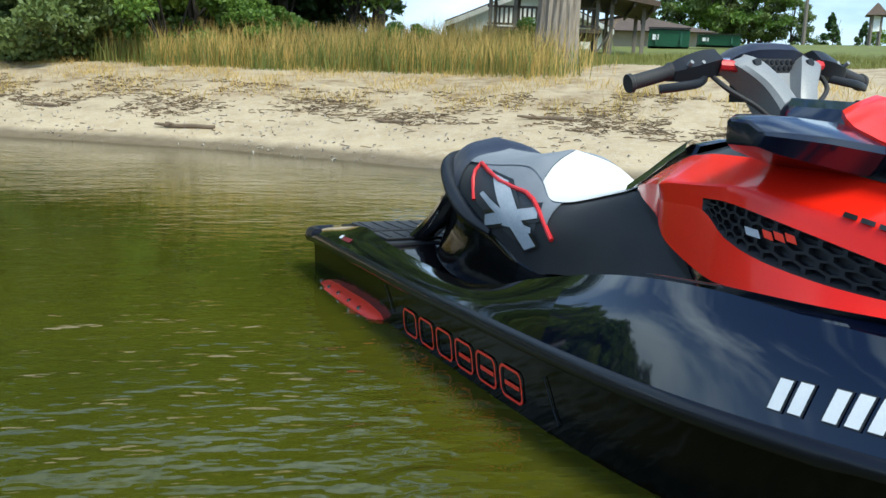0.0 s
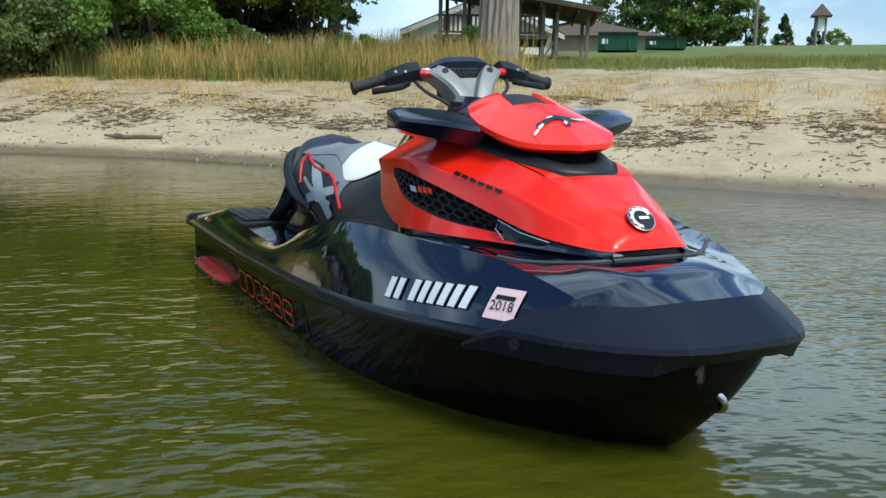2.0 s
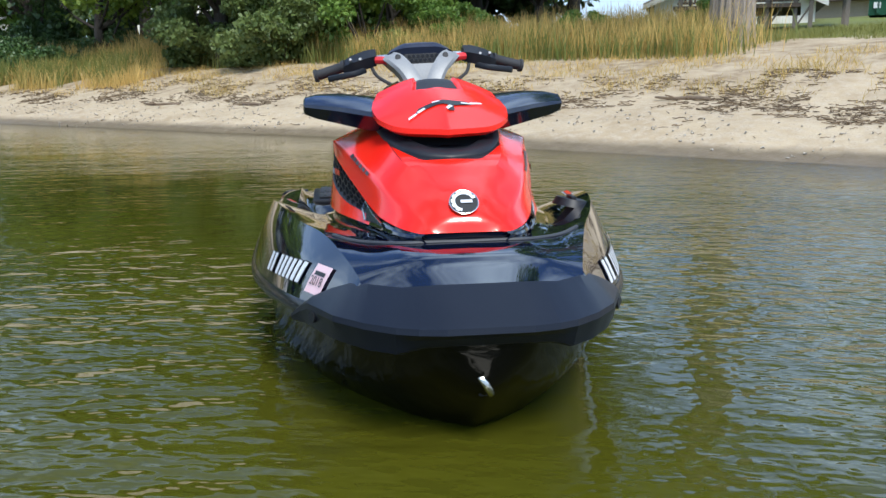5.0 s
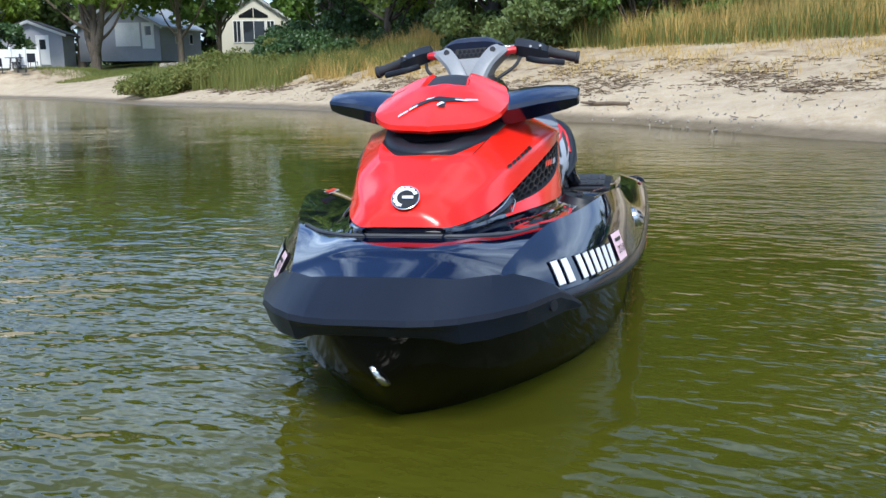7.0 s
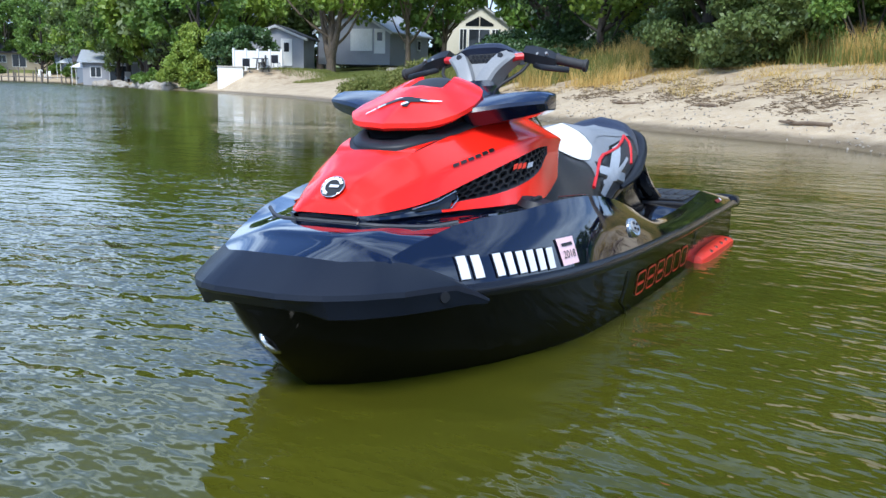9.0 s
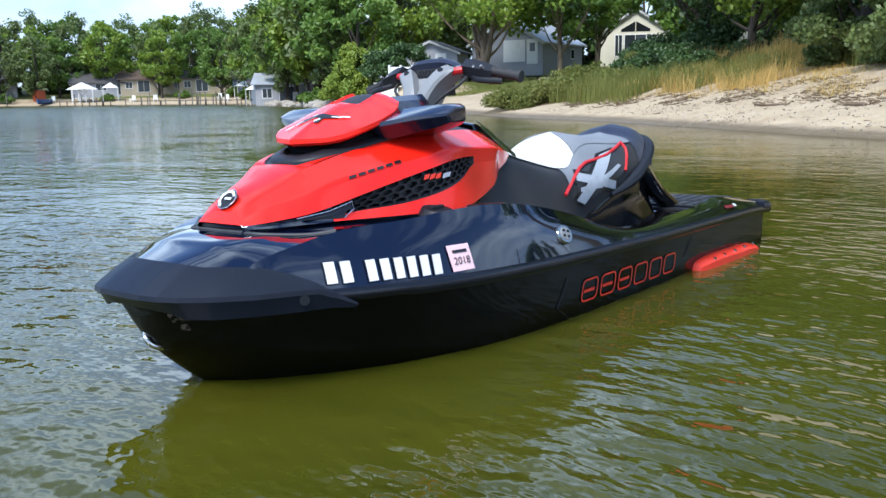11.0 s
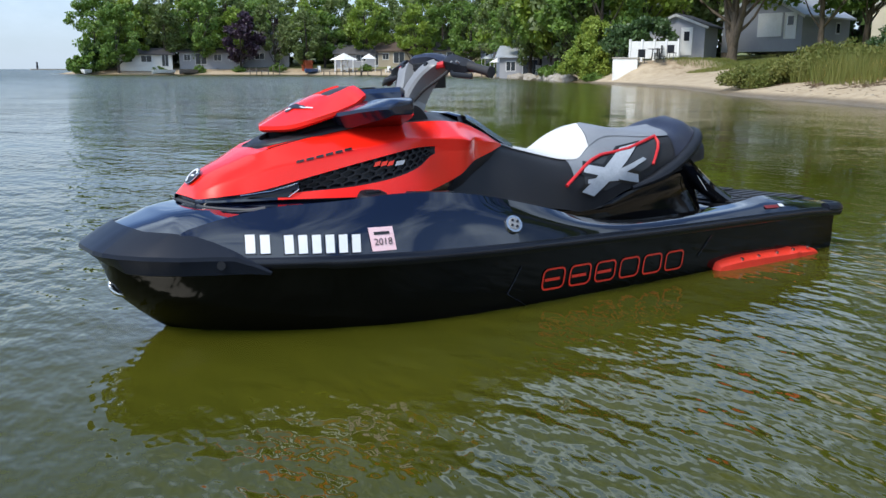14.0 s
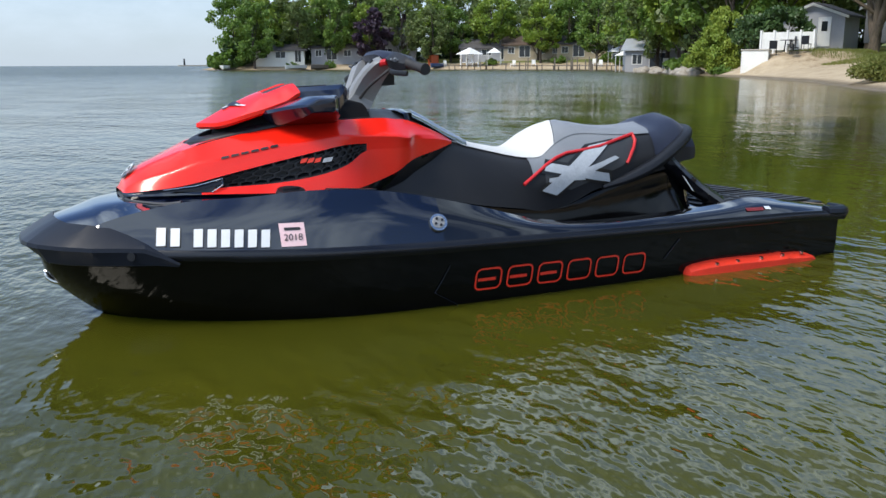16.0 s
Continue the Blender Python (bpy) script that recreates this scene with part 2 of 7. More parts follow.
M_CONC = mat("weathered_concrete", (0.46, 0.43, 0.37), (0.36, 0.33, 0.28), 0.85, scale=1.2, fine=14, bump=0.3, bscale=20)
M_WHITEP = mat("white_painted_panel", (0.78, 0.78, 0.76), (0.66, 0.66, 0.62), 0.6, scale=1.5, fine=9, mix=0.6)
M_BOATB = mat("blue_tarp", (0.03, 0.10, 0.28), (0.03, 0.08, 0.2), 0.5, scale=2)
M_ORANGE = mat("orange_paint", (0.5, 0.10, 0.03), (0.4, 0.08, 0.03), 0.5, scale=2)
M_FLAG = mat("flag_cloth", (0.5, 0.35, 0.36), (0.25, 0.22, 0.32), 0.8, scale=3)
M_WIRE = mat("cable_black", (0.03, 0.03, 0.03), None, 0.6)


# ---- mesh helpers ----
def mesh_ob(name, verts, faces, material, parent=None, label="", smooth=True, sharp=32.0):
    me = bpy.data.meshes.new(name)
    me.from_pydata([tuple(map(float, v)) for v in verts], [], [tuple(map(int, f)) for f in faces])
    me.update()
    if smooth:
        bm = bmesh.new()
        bm.from_mesh(me)
        bmesh.ops.remove_doubles(bm, verts=bm.verts, dist=1e-5)
        bmesh.ops.recalc_face_normals(bm, faces=bm.faces)
        lim = radians(sharp)
        for f in bm.faces:
            f.smooth = True
        for e in bm.edges:
            if len(e.link_faces) == 2 and e.calc_face_angle(0) > lim:
                e.smooth = False
        bm.to_mesh(me)
        bm.free()
    me.materials.append(material)
    ob = new(name, me)
    if parent is not None:
        ob.parent = parent
    if label:
        ob["label"] = label
    return ob


def part(name, bm, material, parent, label="", smooth=False):
    """Links a bmesh as one mesh object under a thing or a part."""
    me = bpy.data.meshes.new(name)
    if smooth:
        for f in bm.faces:
            f.smooth = True
        for e in bm.edges:
            if len(e.link_faces) == 2 and e.calc_face_angle(0) > radians(38):
                e.smooth = False
    bm.to_mesh(me)
    bm.free()
    me.materials.append(material)
    ob = new(name, me)
    ob.parent = parent
    if label:
        ob["label"] = label
    return ob


def thing(name, at=(0, 0, 0), label="", category="", group="", kind="", rz=0.0):
    ob = new(name)
    ob.empty_display_size = 0.1
    ob.matrix_basis = pose(*at, 0, 0, rz)
    return tagged(ob, label, category, group, kind)


def box(x0, x1, y0, y1, z0, z1, bevel=0.0, bm=None):
    bm = bm or bmesh.new()
    r = bmesh.ops.create_cube(bm, size=1.0)
    for v in r["verts"]:
        v.co = Vector(((x0 + x1) / 2 + v.co.x * (x1 - x0), (y0 + y1) / 2 + v.co.y * (y1 - y0), (z0 + z1) / 2 + v.co.z * (z1 - z0)))
    if bevel:
        es = list({e for v in r["verts"] for e in v.link_edges})
        bmesh.ops.bevel(bm, geom=es, offset=bevel, segments=2, affect="EDGES", profile=0.6)
    return bm


def cyl(a, b, r0, r1=None, seg=12, bm=None):
    bm = bm or bmesh.new()
    a, b = Vector(a), Vector(b)
    r1 = r0 if r1 is None else r1
    d = b - a
    m = Matrix.Translation((a + b) / 2) @ d.to_track_quat("Z", "Y").to_matrix().to_4x4()
    bmesh.ops.create_cone(bm, cap_ends=True, segments=seg, radius1=r0, radius2=r1, depth=d.length, matrix=m)
    return bm


def spline(P, n):
    """Catmull-Rom through the points P (k, ...), n steps a span."""
    P = np.asarray(P, float)
    Q = np.concatenate([2 * P[:1] - P[1:2], P, 2 * P[-1:] - P[-2:-1]])
    out = []
    for i in range(len(P) - 1):
        a, b, c, d = Q[i:i + 4]
        for j in range(n):
            t = j / n
            out.append(0.5 * (2 * b + (c - a) * t + (2 * a - 5 * b + 4 * c - d) * t * t + (3 * b - a - 3 * c + d) * t ** 3))
    out.append(P[-1])
    return np.array(out)


def grid_faces(k, m, off=0):
    return [(off + i * m + j, off + i * m + j + 1, off + (i + 1) * m + j + 1, off + (i + 1) * m + j) for i in range(k - 1) for j in range(m - 1)]


def skin(name, P, material, parent, label="", sharp=32.0, cap=False):
    """A surface through the grid P (k, m, 3); cap closes the first and last rows."""
    P = np.asarray(P, float)
    k, m = P.shape[:2]
    faces = grid_faces(k, m)
    if cap:
        faces += [tuple(range(m)), tuple((k - 1) * m + j for j in range(m))[::-1]]
    return mesh_ob(name, P.reshape(-1, 3), faces, material, parent, label, True, sharp)


def both(half):
    """Full cross sections from half ones that start on the middle line."""
    half = np.asarray(half, float)
    flip = half[:, ::-1].copy()
    flip[..., 1] *= -1
    return np.concatenate([flip[:, :-1], half], axis=1)


def flipy(P):
    P = np.array(P, float)
    P[..., 1] *= -1
    return P


def tube(name, path, r, material, parent, label="", seg=10, squash=1.0, taper=None):
    """A round or oval bar along a path."""
    path = np.asarray(path, float)
    P = []
    for i, p in enumerate(path):
        d = path[min(i + 1, len(path) - 1)] - path[max(i - 1, 0)]
        d = Vector(d).normalized()
        u = d.cross(Vector((0, 0, 1)))
        u = u.normalized() if u.length > 1e-3 else Vector((1, 0, 0))
        w = u.cross(d)
        rr = r * (taper[i] if taper is not None else 1)
        P.append([np.array(Vector(p) + u * math.cos(a) * rr + w * math.sin(a) * rr * squash) for a in np.linspace(0, 2 * math.pi, seg + 1)])
    return skin(name, P, material, parent, label, cap=True)


# ---- the jet ski ----
ski = thing("jet_ski", (0, 0, 0), "red and black jet ski floating in shallow green water", "jet ski")
ski.matrix_basis = pose(0, 0, 0, 1.2, 0, 0)          # it leans a little to starboard

# hull: keel, bilge, chine, sheer, station by station (x; y, z ...)
HULL = np.array([[[x, y, z] for y, z in s] for x, s in (
    (1.748, ((0, .238), (.030, .240), (.060, .246), (.085, .262))),
    (1.718, ((0, .150), (.045, .175), (.092, .215), (.128, .262))),
    (1.64, ((0, .068), (.070, .104), (.142, .165), (.198, .262))),
    (1.55, ((0, -.004), (.098, .044), (.196, .124), (.264, .260))),
    (1.40, ((0, -.090), (.155, -.018), (.278, .086), (.352, .258))),
    (1.10, ((0, -.165), (.230, -.090), (.392, .030), (.462, .252))),
    (0.70, ((0, -.200), (.28, -.15), (.485, -.02), (.53, .245))),
    (0.20, ((0, -.220), (.30, -.18), (.515, -.05), (.555, .225))),
    (-0.50, ((0, -.220), (.30, -.20), (.53, -.07), (.57, .205))),
    (-1.20, ((0, -.220), (.30, -.20), (.54, -.08), (.575, .185))),
    (-1.65, ((0, -.220), (.30, -.20), (.545, -.08), (.58, .168))))])
HS = spline(HULL, 5)
HS2 = np.transpose(spline(np.transpose(HS, (1, 0, 2)), 4), (1, 0, 2))
HS2[..., 1] = np.maximum(HS2[..., 1], 0)
skin("hull", both(HS2), M_HULL, ski, "glossy black hull", 50, cap=True)


def hull_side(x, z, side=1, off=0.004):
    """The point of the hull's side at x and z."""
    i = min(max(int(np.interp(-x, -HS2[:, 0, 0], np.arange(len(HS2)))), 0), len(HS2) - 2)
    t = (x - HS2[i, 0, 0]) / (HS2[i + 1, 0, 0] - HS2[i, 0, 0])
    sec = HS2[i] * (1 - t) + HS2[i + 1] * t
    return np.array([x, side * (np.interp(z, sec[:, 2], sec[:, 1]) + off), z])


# deck, from the middle line out: middle, base, valley, crest, side, sheer
DECK = np.array([[[x, y, z] for y, z in s] for x, s in (
    (1.70, ((0, .366), (.050, .365), (.085, .362), (.110, .357), (.135, .330), (.150, .295))),
    (1.594, ((0, .396), (.100, .394), (.165, .380), (.238, .352), (.266, .321), (.280, .285))),
    (1.545, ((0, .412), (.110, .410), (.180, .397), (.258, .370), (.288, .325), (.304, .284))),
    (1.46, ((0, .424), (.145, .421), (.205, .410), (.283, .394), (.320, .335), (.347, .280))),
    (1.30, ((0, .430), (.190, .425), (.250, .416), (.334, .427), (.388, .350), (.427, .275))),
    (1.10, ((0, .430), (.250, .420), (.300, .412), (.408, .438), (.452, .362), (.492, .268))),
    (0.90, ((0, .430), (.290, .415), (.335, .405), (.464, .453), (.503, .372), (.540, .262))),
    (0.70, ((0, .420), (.300, .405), (.355, .395), (.500, .445), (.534, .366), (.566, .256))),
    (0.50, ((0, .400), (.290, .370), (.365, .360), (.510, .412), (.549, .342), (.580, .250))),
    (0.25, ((0, .350), (.250, .300), (.385, .285), (.508, .352), (.560, .304), (.590, .244))),
    (0.00, ((0, .300), (.240, .190), (.412, .175), (.494, .285), (.566, .266), (.599, .239))),
    (-.30, ((0, .250), (.24, .140), (.430, .132), (.492, .252), (.572, .252), (.609, .233))),
    (-.90, ((0, .250), (.25, .150), (.425, .145), (.492, .262), (.572, .252), (.611, .223))),
    (-1.15, ((0, .215), (.28, .205), (.420, .205), (.490, .282), (.570, .256), (.611, .218))),
    (-1.40, ((0, .210), (.30, .210), (.430, .212), (.500, .250), (.566, .235), (.608, .212))),
    (-1.65, ((0, .200), (.30, .200), (.440, .202), (.500, .216), (.560, .206), (.605, .196))))])
DS = spline(DECK, 4)
DT = np.transpose(DS, (1, 0, 2))
DS2 = np.transpose(np.concatenate([spline(DT[:4], 3), spline(DT[3:], 3)[1:]]), (1, 0, 2))
DS2[..., 1] = np.maximum(DS2[..., 1], 0)
N_FRONT = int(np.argmin(abs(DS2[:, 0, 0] - 0.42)))
front = both(DS2[:N_FRONT + 1])
skin("foredeck", front, M_BLUE, ski, "glossy midnight blue foredeck with raised side pods", 15)
skin("footwell", both(DS2[N_FRONT:]), M_BLACK, ski, "glossy black footwells and side decks", 34)


def deck_side(x, z, side=1, off=0.004):
    """The point of the deck's outer flank at x and z."""
    i = int(np.argmin(abs(DS[:, 0, 0] - x)))
    j = min(max(i + (1 if DS[i, 0, 0] > x else -1), 0), len(DS) - 1)
    t = 0 if i == j else (x - DS[i, 0, 0]) / (DS[j, 0, 0] - DS[i, 0, 0])
    sec = spline((DS[i] * (1 - t) + DS[j] * t)[3:], 8)
    y = np.interp(-z, -sec[:, 2], sec[:, 1])
    return np.array([x, side * (y + off), z + off * 0.4])


# rub rail along each sheer
for s in (1, -1):
    rail = []
    for x in np.linspace(1.40, -1.655, 50):
        y = np.interp(-x, -DS[:, 5, 0][0:], DS[:, 5, 1])
        z = np.interp(-x, -DS[:, 5, 0], DS[:, 5, 2])
        h = 0.036 if x < 1.2 else 0.03
        rail.append([[x, s * (y - .035), z - h - .012], [x, s * (y + .004), z - h - .004], [x, s * (y + .013), z - h + .008],
                     [x, s * (y + .013), z - .012], [x, s * (y + .002), z + .002], [x, s * (y - .02), z + .004]])
    skin("rub_rail", rail, M_RAIL, ski, "black rubber rub rail", 40, cap=True)

def deck_z(x, y):
    """Height of the deck at x and y."""
    i = min(max(int(np.interp(-x, -DS2[:, 0, 0], np.arange(len(DS2)))), 0), len(DS2) - 2)
    t = (x - DS2[i, 0, 0]) / (DS2[i + 1, 0, 0] - DS2[i, 0, 0])
    sec = DS2[i] * (1 - t) + DS2[i + 1] * t
    return float(np.interp(abs(y), sec[:, 1], sec[:, 2]))


# bow bumper: a thick faceted rubber cap; bottom edge, crease and top edge, from the middle line back to the pointed tail
BUMP = np.array((
    ((1.765, .000, .262), (1.803, .000, .303), (1.690, .000, .374)),
    ((1.764, .085, .262), (1.800, .090, .302), (1.684, .090, .373)),
    ((1.750, .140, .258), (1.785, .145, .301), (1.675, .130, .370)),
    ((1.728, .188, .240), (1.755, .190, .298), (1.655, .170, .364)),
    ((1.676, .243, .236), (1.692, .252, .294), (1.594, .238, .361)),
    ((1.590, .305, .234), (1.600, .318, .290), (1.532, .278, .351)),
    ((1.500, .348, .232), (1.505, .357, .287), (1.485, .318, .331)),
    ((1.440, .372, .231), (1.445, .380, .283), (1.436, .362, .304)),
    ((1.400, .388, .230), (1.394, .400, .262), (1.386, .398, .268)),
    ((1.345, .420, .226), (1.342, .424, .232), (1.340, .424, .236))))
bump_rows = []
for r0, r1 in list(zip(BUMP[:-1], BUMP[1:])) + [(BUMP[-1], None)]:
    for q in (0, .34, .67) if r1 is not None else (0,):
        lo, cr_, hi = r0 if r1 is None else r0 * (1 - q) + r1 * q
        inw = np.array([-.42, -.9, 0]) if lo[1] > .1 else np.array([-1, -.2, 0])
        mid_l, mid_h = cr_ * .5 + lo * .5, cr_ * .5 + hi * .5
        fat = min(1.0, (hi[2] - lo[2]) / .05)
        bump_rows.append([lo + inw * .05 * fat + np.array([0, 0, .012]), lo + inw * .008 * fat + np.array([0, 0, -.003]), lo, mid_l, cr_ - np.array([0, 0, .008]) * fat,
                          cr_ + np.array([-.003, -.001, .005]) * fat, mid_h + np.array([0, 0, .004]) * fat, hi, hi + np.array([-.004, -.004, -.004]) * fat, hi + np.array([-.02, -.02, -.022]) * fat])
bump_rows = np.array(bump_rows)
bump_rows[0, :, 1] = 0
bump_rows[..., 1] = np.maximum(bump_rows[..., 1], 0)
skin("bow_bumper", np.concatenate([bump_rows[::-1], flipy(bump_rows)[1:]]), M_BUMP, ski, "matt grey faceted rubber bow bumper", 11, cap=True)
for s in (1, -1):
    p = Vector((1.482, s * .362, .264))
    part("plug", cyl(p - Vector((.008, s * .014, 0)), p + Vector((.003, s * .006, 0)), .014, seg=14), M_PLAST, ski)

# front hatch edge; its lighter grey paints in the sky's reflection along it
for s in (1, -1):
    seam = [(1.458, 0, deck_z(1.458, 0))] + [(x, s * y, deck_z(x, y) + .001) for x, y in ((1.455, .07), (1.448, .148), (1.40, .205), (1.35, .262), (1.302, .312))]
    tube("hatch_edge", spline(seam, 4), .0055, M_DGREY, ski, "raised edge of the front hatch, greyed for its sky sheen", 8, .9)

# bow eye
eye = spline([(1.700, -.026, .205), (1.728, -.022, .200), (1.738, 0, .180), (1.722, .018, .158), (1.688, .022, .146)], 5)
eye[:, 1] *= 0.6
eye[:, 0] -= .008
eye[:, 2] -= .018
tube("bow_eye", eye, .008, M_STEEL, ski, "steel bow eye")
part("eye_plate", box(1.675, 1.704, -.013, .013, .128, .190, .005), M_PLAST, ski, smooth=True)

# red hood and fairings: middle, inner edge, crease, grille top, grille bottom, bottom edge, skirt
BODY = np.array([[[x, y, z] for y, z in s] for x, s in (
    (1.462, ((0, .446), (.045, .446), (.078, .446), (.096, .445), (.100, .441), (.106, .436), (.080, .41))),
    (1.444, ((0, .486), (.045, .484), (.092, .466), (.120, .446), (.122, .442), (.132, .434), (.105, .40))),
    (1.39, ((0, .528), (.060, .524), (.122, .492), (.156, .452), (.154, .444), (.164, .434), (.130, .40))),
    (1.30, ((0, .566), (.085, .562), (.162, .516), (.190, .462), (.186, .450), (.196, .434), (.155, .40))),
    (1.215, ((0, .600), (.128, .596), (.192, .540), (.212, .478), (.206, .452), (.220, .434), (.180, .40))),
    (1.10, ((0, .632), (.150, .626), (.222, .564), (.238, .506), (.234, .456), (.252, .432), (.215, .39))),
    (0.95, ((0, .665), (.166, .654), (.254, .592), (.268, .540), (.274, .464), (.290, .428), (.260, .38))),
    (0.80, ((0, .690), (.178, .672), (.282, .616), (.294, .572), (.302, .486), (.314, .425), (.285, .37))),
    (0.70, ((0, .700), (.184, .676), (.305, .626), (.305, .590), (.311, .518), (.322, .424), (.290, .36))),
    (0.62, ((0, .705), (.186, .678), (.308, .622), (.306, .592), (.306, .566), (.318, .440), (.280, .36))),
    (0.50, ((0, .710), (.180, .678), (.302, .616), (.300, .590), (.299, .568), (.302, .478), (.250, .40))),
    (0.44, ((0, .706), (.172, .672), (.290, .606), (.284, .588), (.281, .570), (.280, .508), (.235, .42))),
    (0.38, ((0, .700), (.160, .664), (.236, .612), (.240, .596), (.242, .575), (.246, .526), (.210, .44))),
    (0.27, ((0, .650), (.150, .622), (.182, .602), (.200, .588), (.202, .572), (.204, .548), (.170, .47))),
    (0.19, ((0, .600), (.130, .588), (.154, .578), (.166, .574), (.166, .570), (.166, .566), (.130, .52))))])
BS = spline(BODY, 4)
BX = BS[:, 0, 0]


def cross(P, n):
    """Refine across the sections."""
    return np.transpose(spline(np.transpose(P, (1, 0, 2)), n), (1, 0, 2))


i_lip = int(np.argmin(abs(BX - 1.215)))
i_g0, i_g1 = int(np.argmin(abs(BX - 1.215))), int(np.argmin(abs(BX - 0.62)))
c_in, c_cr, c_gr = BS[:, 1], BS[:, 2], BS[:, 3]
CR = np.stack([BS[:, 0], BS[:, 0] * .66 + c_in * .34, BS[:, 0] * .33 + c_in * .67, c_in, c_in * .5 + c_cr * .5, c_in * .14 + c_cr * .86, c_cr * .95 + c_in * .025 + c_gr * .025, c_cr * .86 + c_gr * .14, c_cr * .5 + c_gr * .5, c_gr], axis=1)
shell_v, shell_f = [], []
for block in (both(CR[:i_lip + 1]), CR[i_lip:, 3:], flipy(CR[i_lip:, 3:])):
    shell_f += grid_faces(block.shape[0], block.shape[1], len(shell_v))
    shell_v += list(block.reshape(-1, 3))
mesh_ob("hood_shell", shell_v, shell_f, M_RED, ski, "glossy red hood nose with upper side fairings", True, 30)
skin("console", both(CR[i_lip:, :4]), M_PLAST, ski, "satin black centre console", 30)
for s in (1, -1):
    F = BS if s == 1 else flipy(BS)
    skin("lower_fairing", cross(F[i_g0:, 4:6], 2), M_RED, ski, "glossy red lower fairing", 30)
    skin("nose_flank", cross(F[:i_g0 + 1, 3:7], 2), M_BLUE, ski, "dark blue flank below the nose", 30)
    skin("rear_fairing", cross(F[i_g1:, 3:5], 2), M_RED, ski, "glossy red rear fairing", 30)
    skin("skirt", cross(F[i_g0:, 5:7], 2), M_BLACK, ski, "black skirt under the fairing", 30)
    # honeycomb grille in a recess
    G = cross(F[i_g0:i_g1 + 1, 3:5], 6)
    inner = G.copy()
    inner[..., 1] -= s * .022
    inner[:, 0], inner[:, -1] = G[:, 0], G[:, -1]
    inner[0], inner[-1] = G[0], G[-1]
    skin("grille_backing", inner, M_PLAST, ski, "black recess behind the honeycomb grille", 60)

    def on_grille(u, v):
        i = min(max(u, 0), 0.9999) * (len(G) - 1)
        j = min(max(v, 0), 0.9999) * (G.shape[1] - 1)
        a, b = int(i), int(j)
        fi, fj = i - a, j - b
        return ((G[a, b] * (1 - fi) + G[a + 1, b] * fi) * (1 - fj) + (G[a, b + 1] * (1 - fi) + G[a + 1, b + 1] * fi) * fj)

    verts, faces = [], []
    for row in range(4):
        for col in range(15):
            cu, cv = (col + 0.5 + 0.5 * (row % 2)) / 15.6, (row + 0.5) / 4
            ring = []
            for rad, dep in ((1.0, .000), (1.0, .012), (0.78, .012), (0.78, .000)):
                for a in range(6):
                    ang = radians(60 * a + 30)
                    p = on_grille(cu + math.cos(ang) * rad * .0385, cv + math.sin(ang) * rad * .168)
                    ring.append(p - np.array([0, s * (.004 + dep), 0]))
            o = len(verts)
            verts += ring
            for lay in ((0, 1), (2, 3), (3, 0)):
                for a in range(6):
                    faces.append((o + lay[0] * 6 + a, o + lay[0] * 6 + (a + 1) % 6, o + lay[1] * 6 + (a + 1) % 6, o + lay[1] * 6 + a))
    mesh_ob("honeycomb_grille", verts, faces, M_PLAST, ski, "black honeycomb grille", False)
    # dark fin ahead of the grille
    fin = [[[1.35, s * .186, .449], [1.34, s * .190, .454], [1.34, s * .196, .448]],
           [[1.26, s * .204, .444], [1.23, s * .206, .464], [1.23, s * .214, .452]],
           [[1.18, s * .226, .440], [1.14, s * .220, .486], [1.14, s * .230, .466]]]
    fin_ob = skin("air_fin", fin, M_RAIL, ski, "pointed dark air fin", 20)
    tube("fin_edge", np.array([[1.34, s * .194, .4545], [1.23, s * .210, .4645], [1.14, s * .224, .4865], [1.142, s * .2325, .4655], [1.18, s * .228, .441]]), .0024, M_STEEL, fin_ob, "bright edge", 6)


edge = np.array([p for p in BS[:i_g0 + 1, 3]])
edge = np.concatenate([edge[::-1], flipy(edge)])
base = np.array([[p + np.array([0, 0, -.002]), p * np.array([.995, .97, 1]) + np.array([0, 0, -.014]), np.array([p[0] * .99, p[1] * .93, .400])] for p in edge])
skin("nose_base", base, M_BLUE, ski, "dark blue base below the nose", 50)


def body_side(x, z, s=1, off=0.004):
    i = int(np.argmin(abs(BX - x)))
    j = min(max(i + (1 if BX[i] > x else -1), 0), len(BX) - 1)
    t = 0 if i == j else (x - BX[i]) / (BX[j] - BX[i])
    sec = BS[i] * (1 - t) + BS[j] * t
    y = np.interp(-z, -sec[1:6, 2], sec[1:6, 1])
    return np.array([x, s * (y + off), z])


def hood_top(x, y, off=.004):
    """The upper face of the hood and console at x and y."""
    i = int(np.argmin(abs(BX - x)))
    j = min(max(i + (1 if BX[i] > x else -1), 0), len(BX) - 1)
    t = 0 if i == j else (x - BX[i]) / (BX[j] - BX[i])
    (y0, z0), (y1, z1) = [(BS[i, c] * (1 - t) + BS[j, c] * t)[1:] for c in (0, 1)]
    return np.array([x, y, z0 + (z1 - z0) * min(abs(y) / max(y1, 1e-4), 1.0) + off])


def hood_in(x):
    return float(np.interp(-x, -BX, BS[:, 1, 1]))


# the hood's rear edge curves up round the intake
for s in (1, -1):
    P = []
    for t in np.linspace(0, 1, 15):
        x = 1.217 - .11 * t
        y_out = hood_in(x)
        y_in = min(.070 + (y_out - .070) * t ** .5, y_out - .0005)
        P.append([hood_top(x, s * (y_in + (y_out - y_in) * q), .0006 + .003 * min(t * 6, 1)) for q in (0, .35, .7, 1)])
    skin("hood_edge", P, M_RED, ski, "glossy red hood edge round the intake", 40)

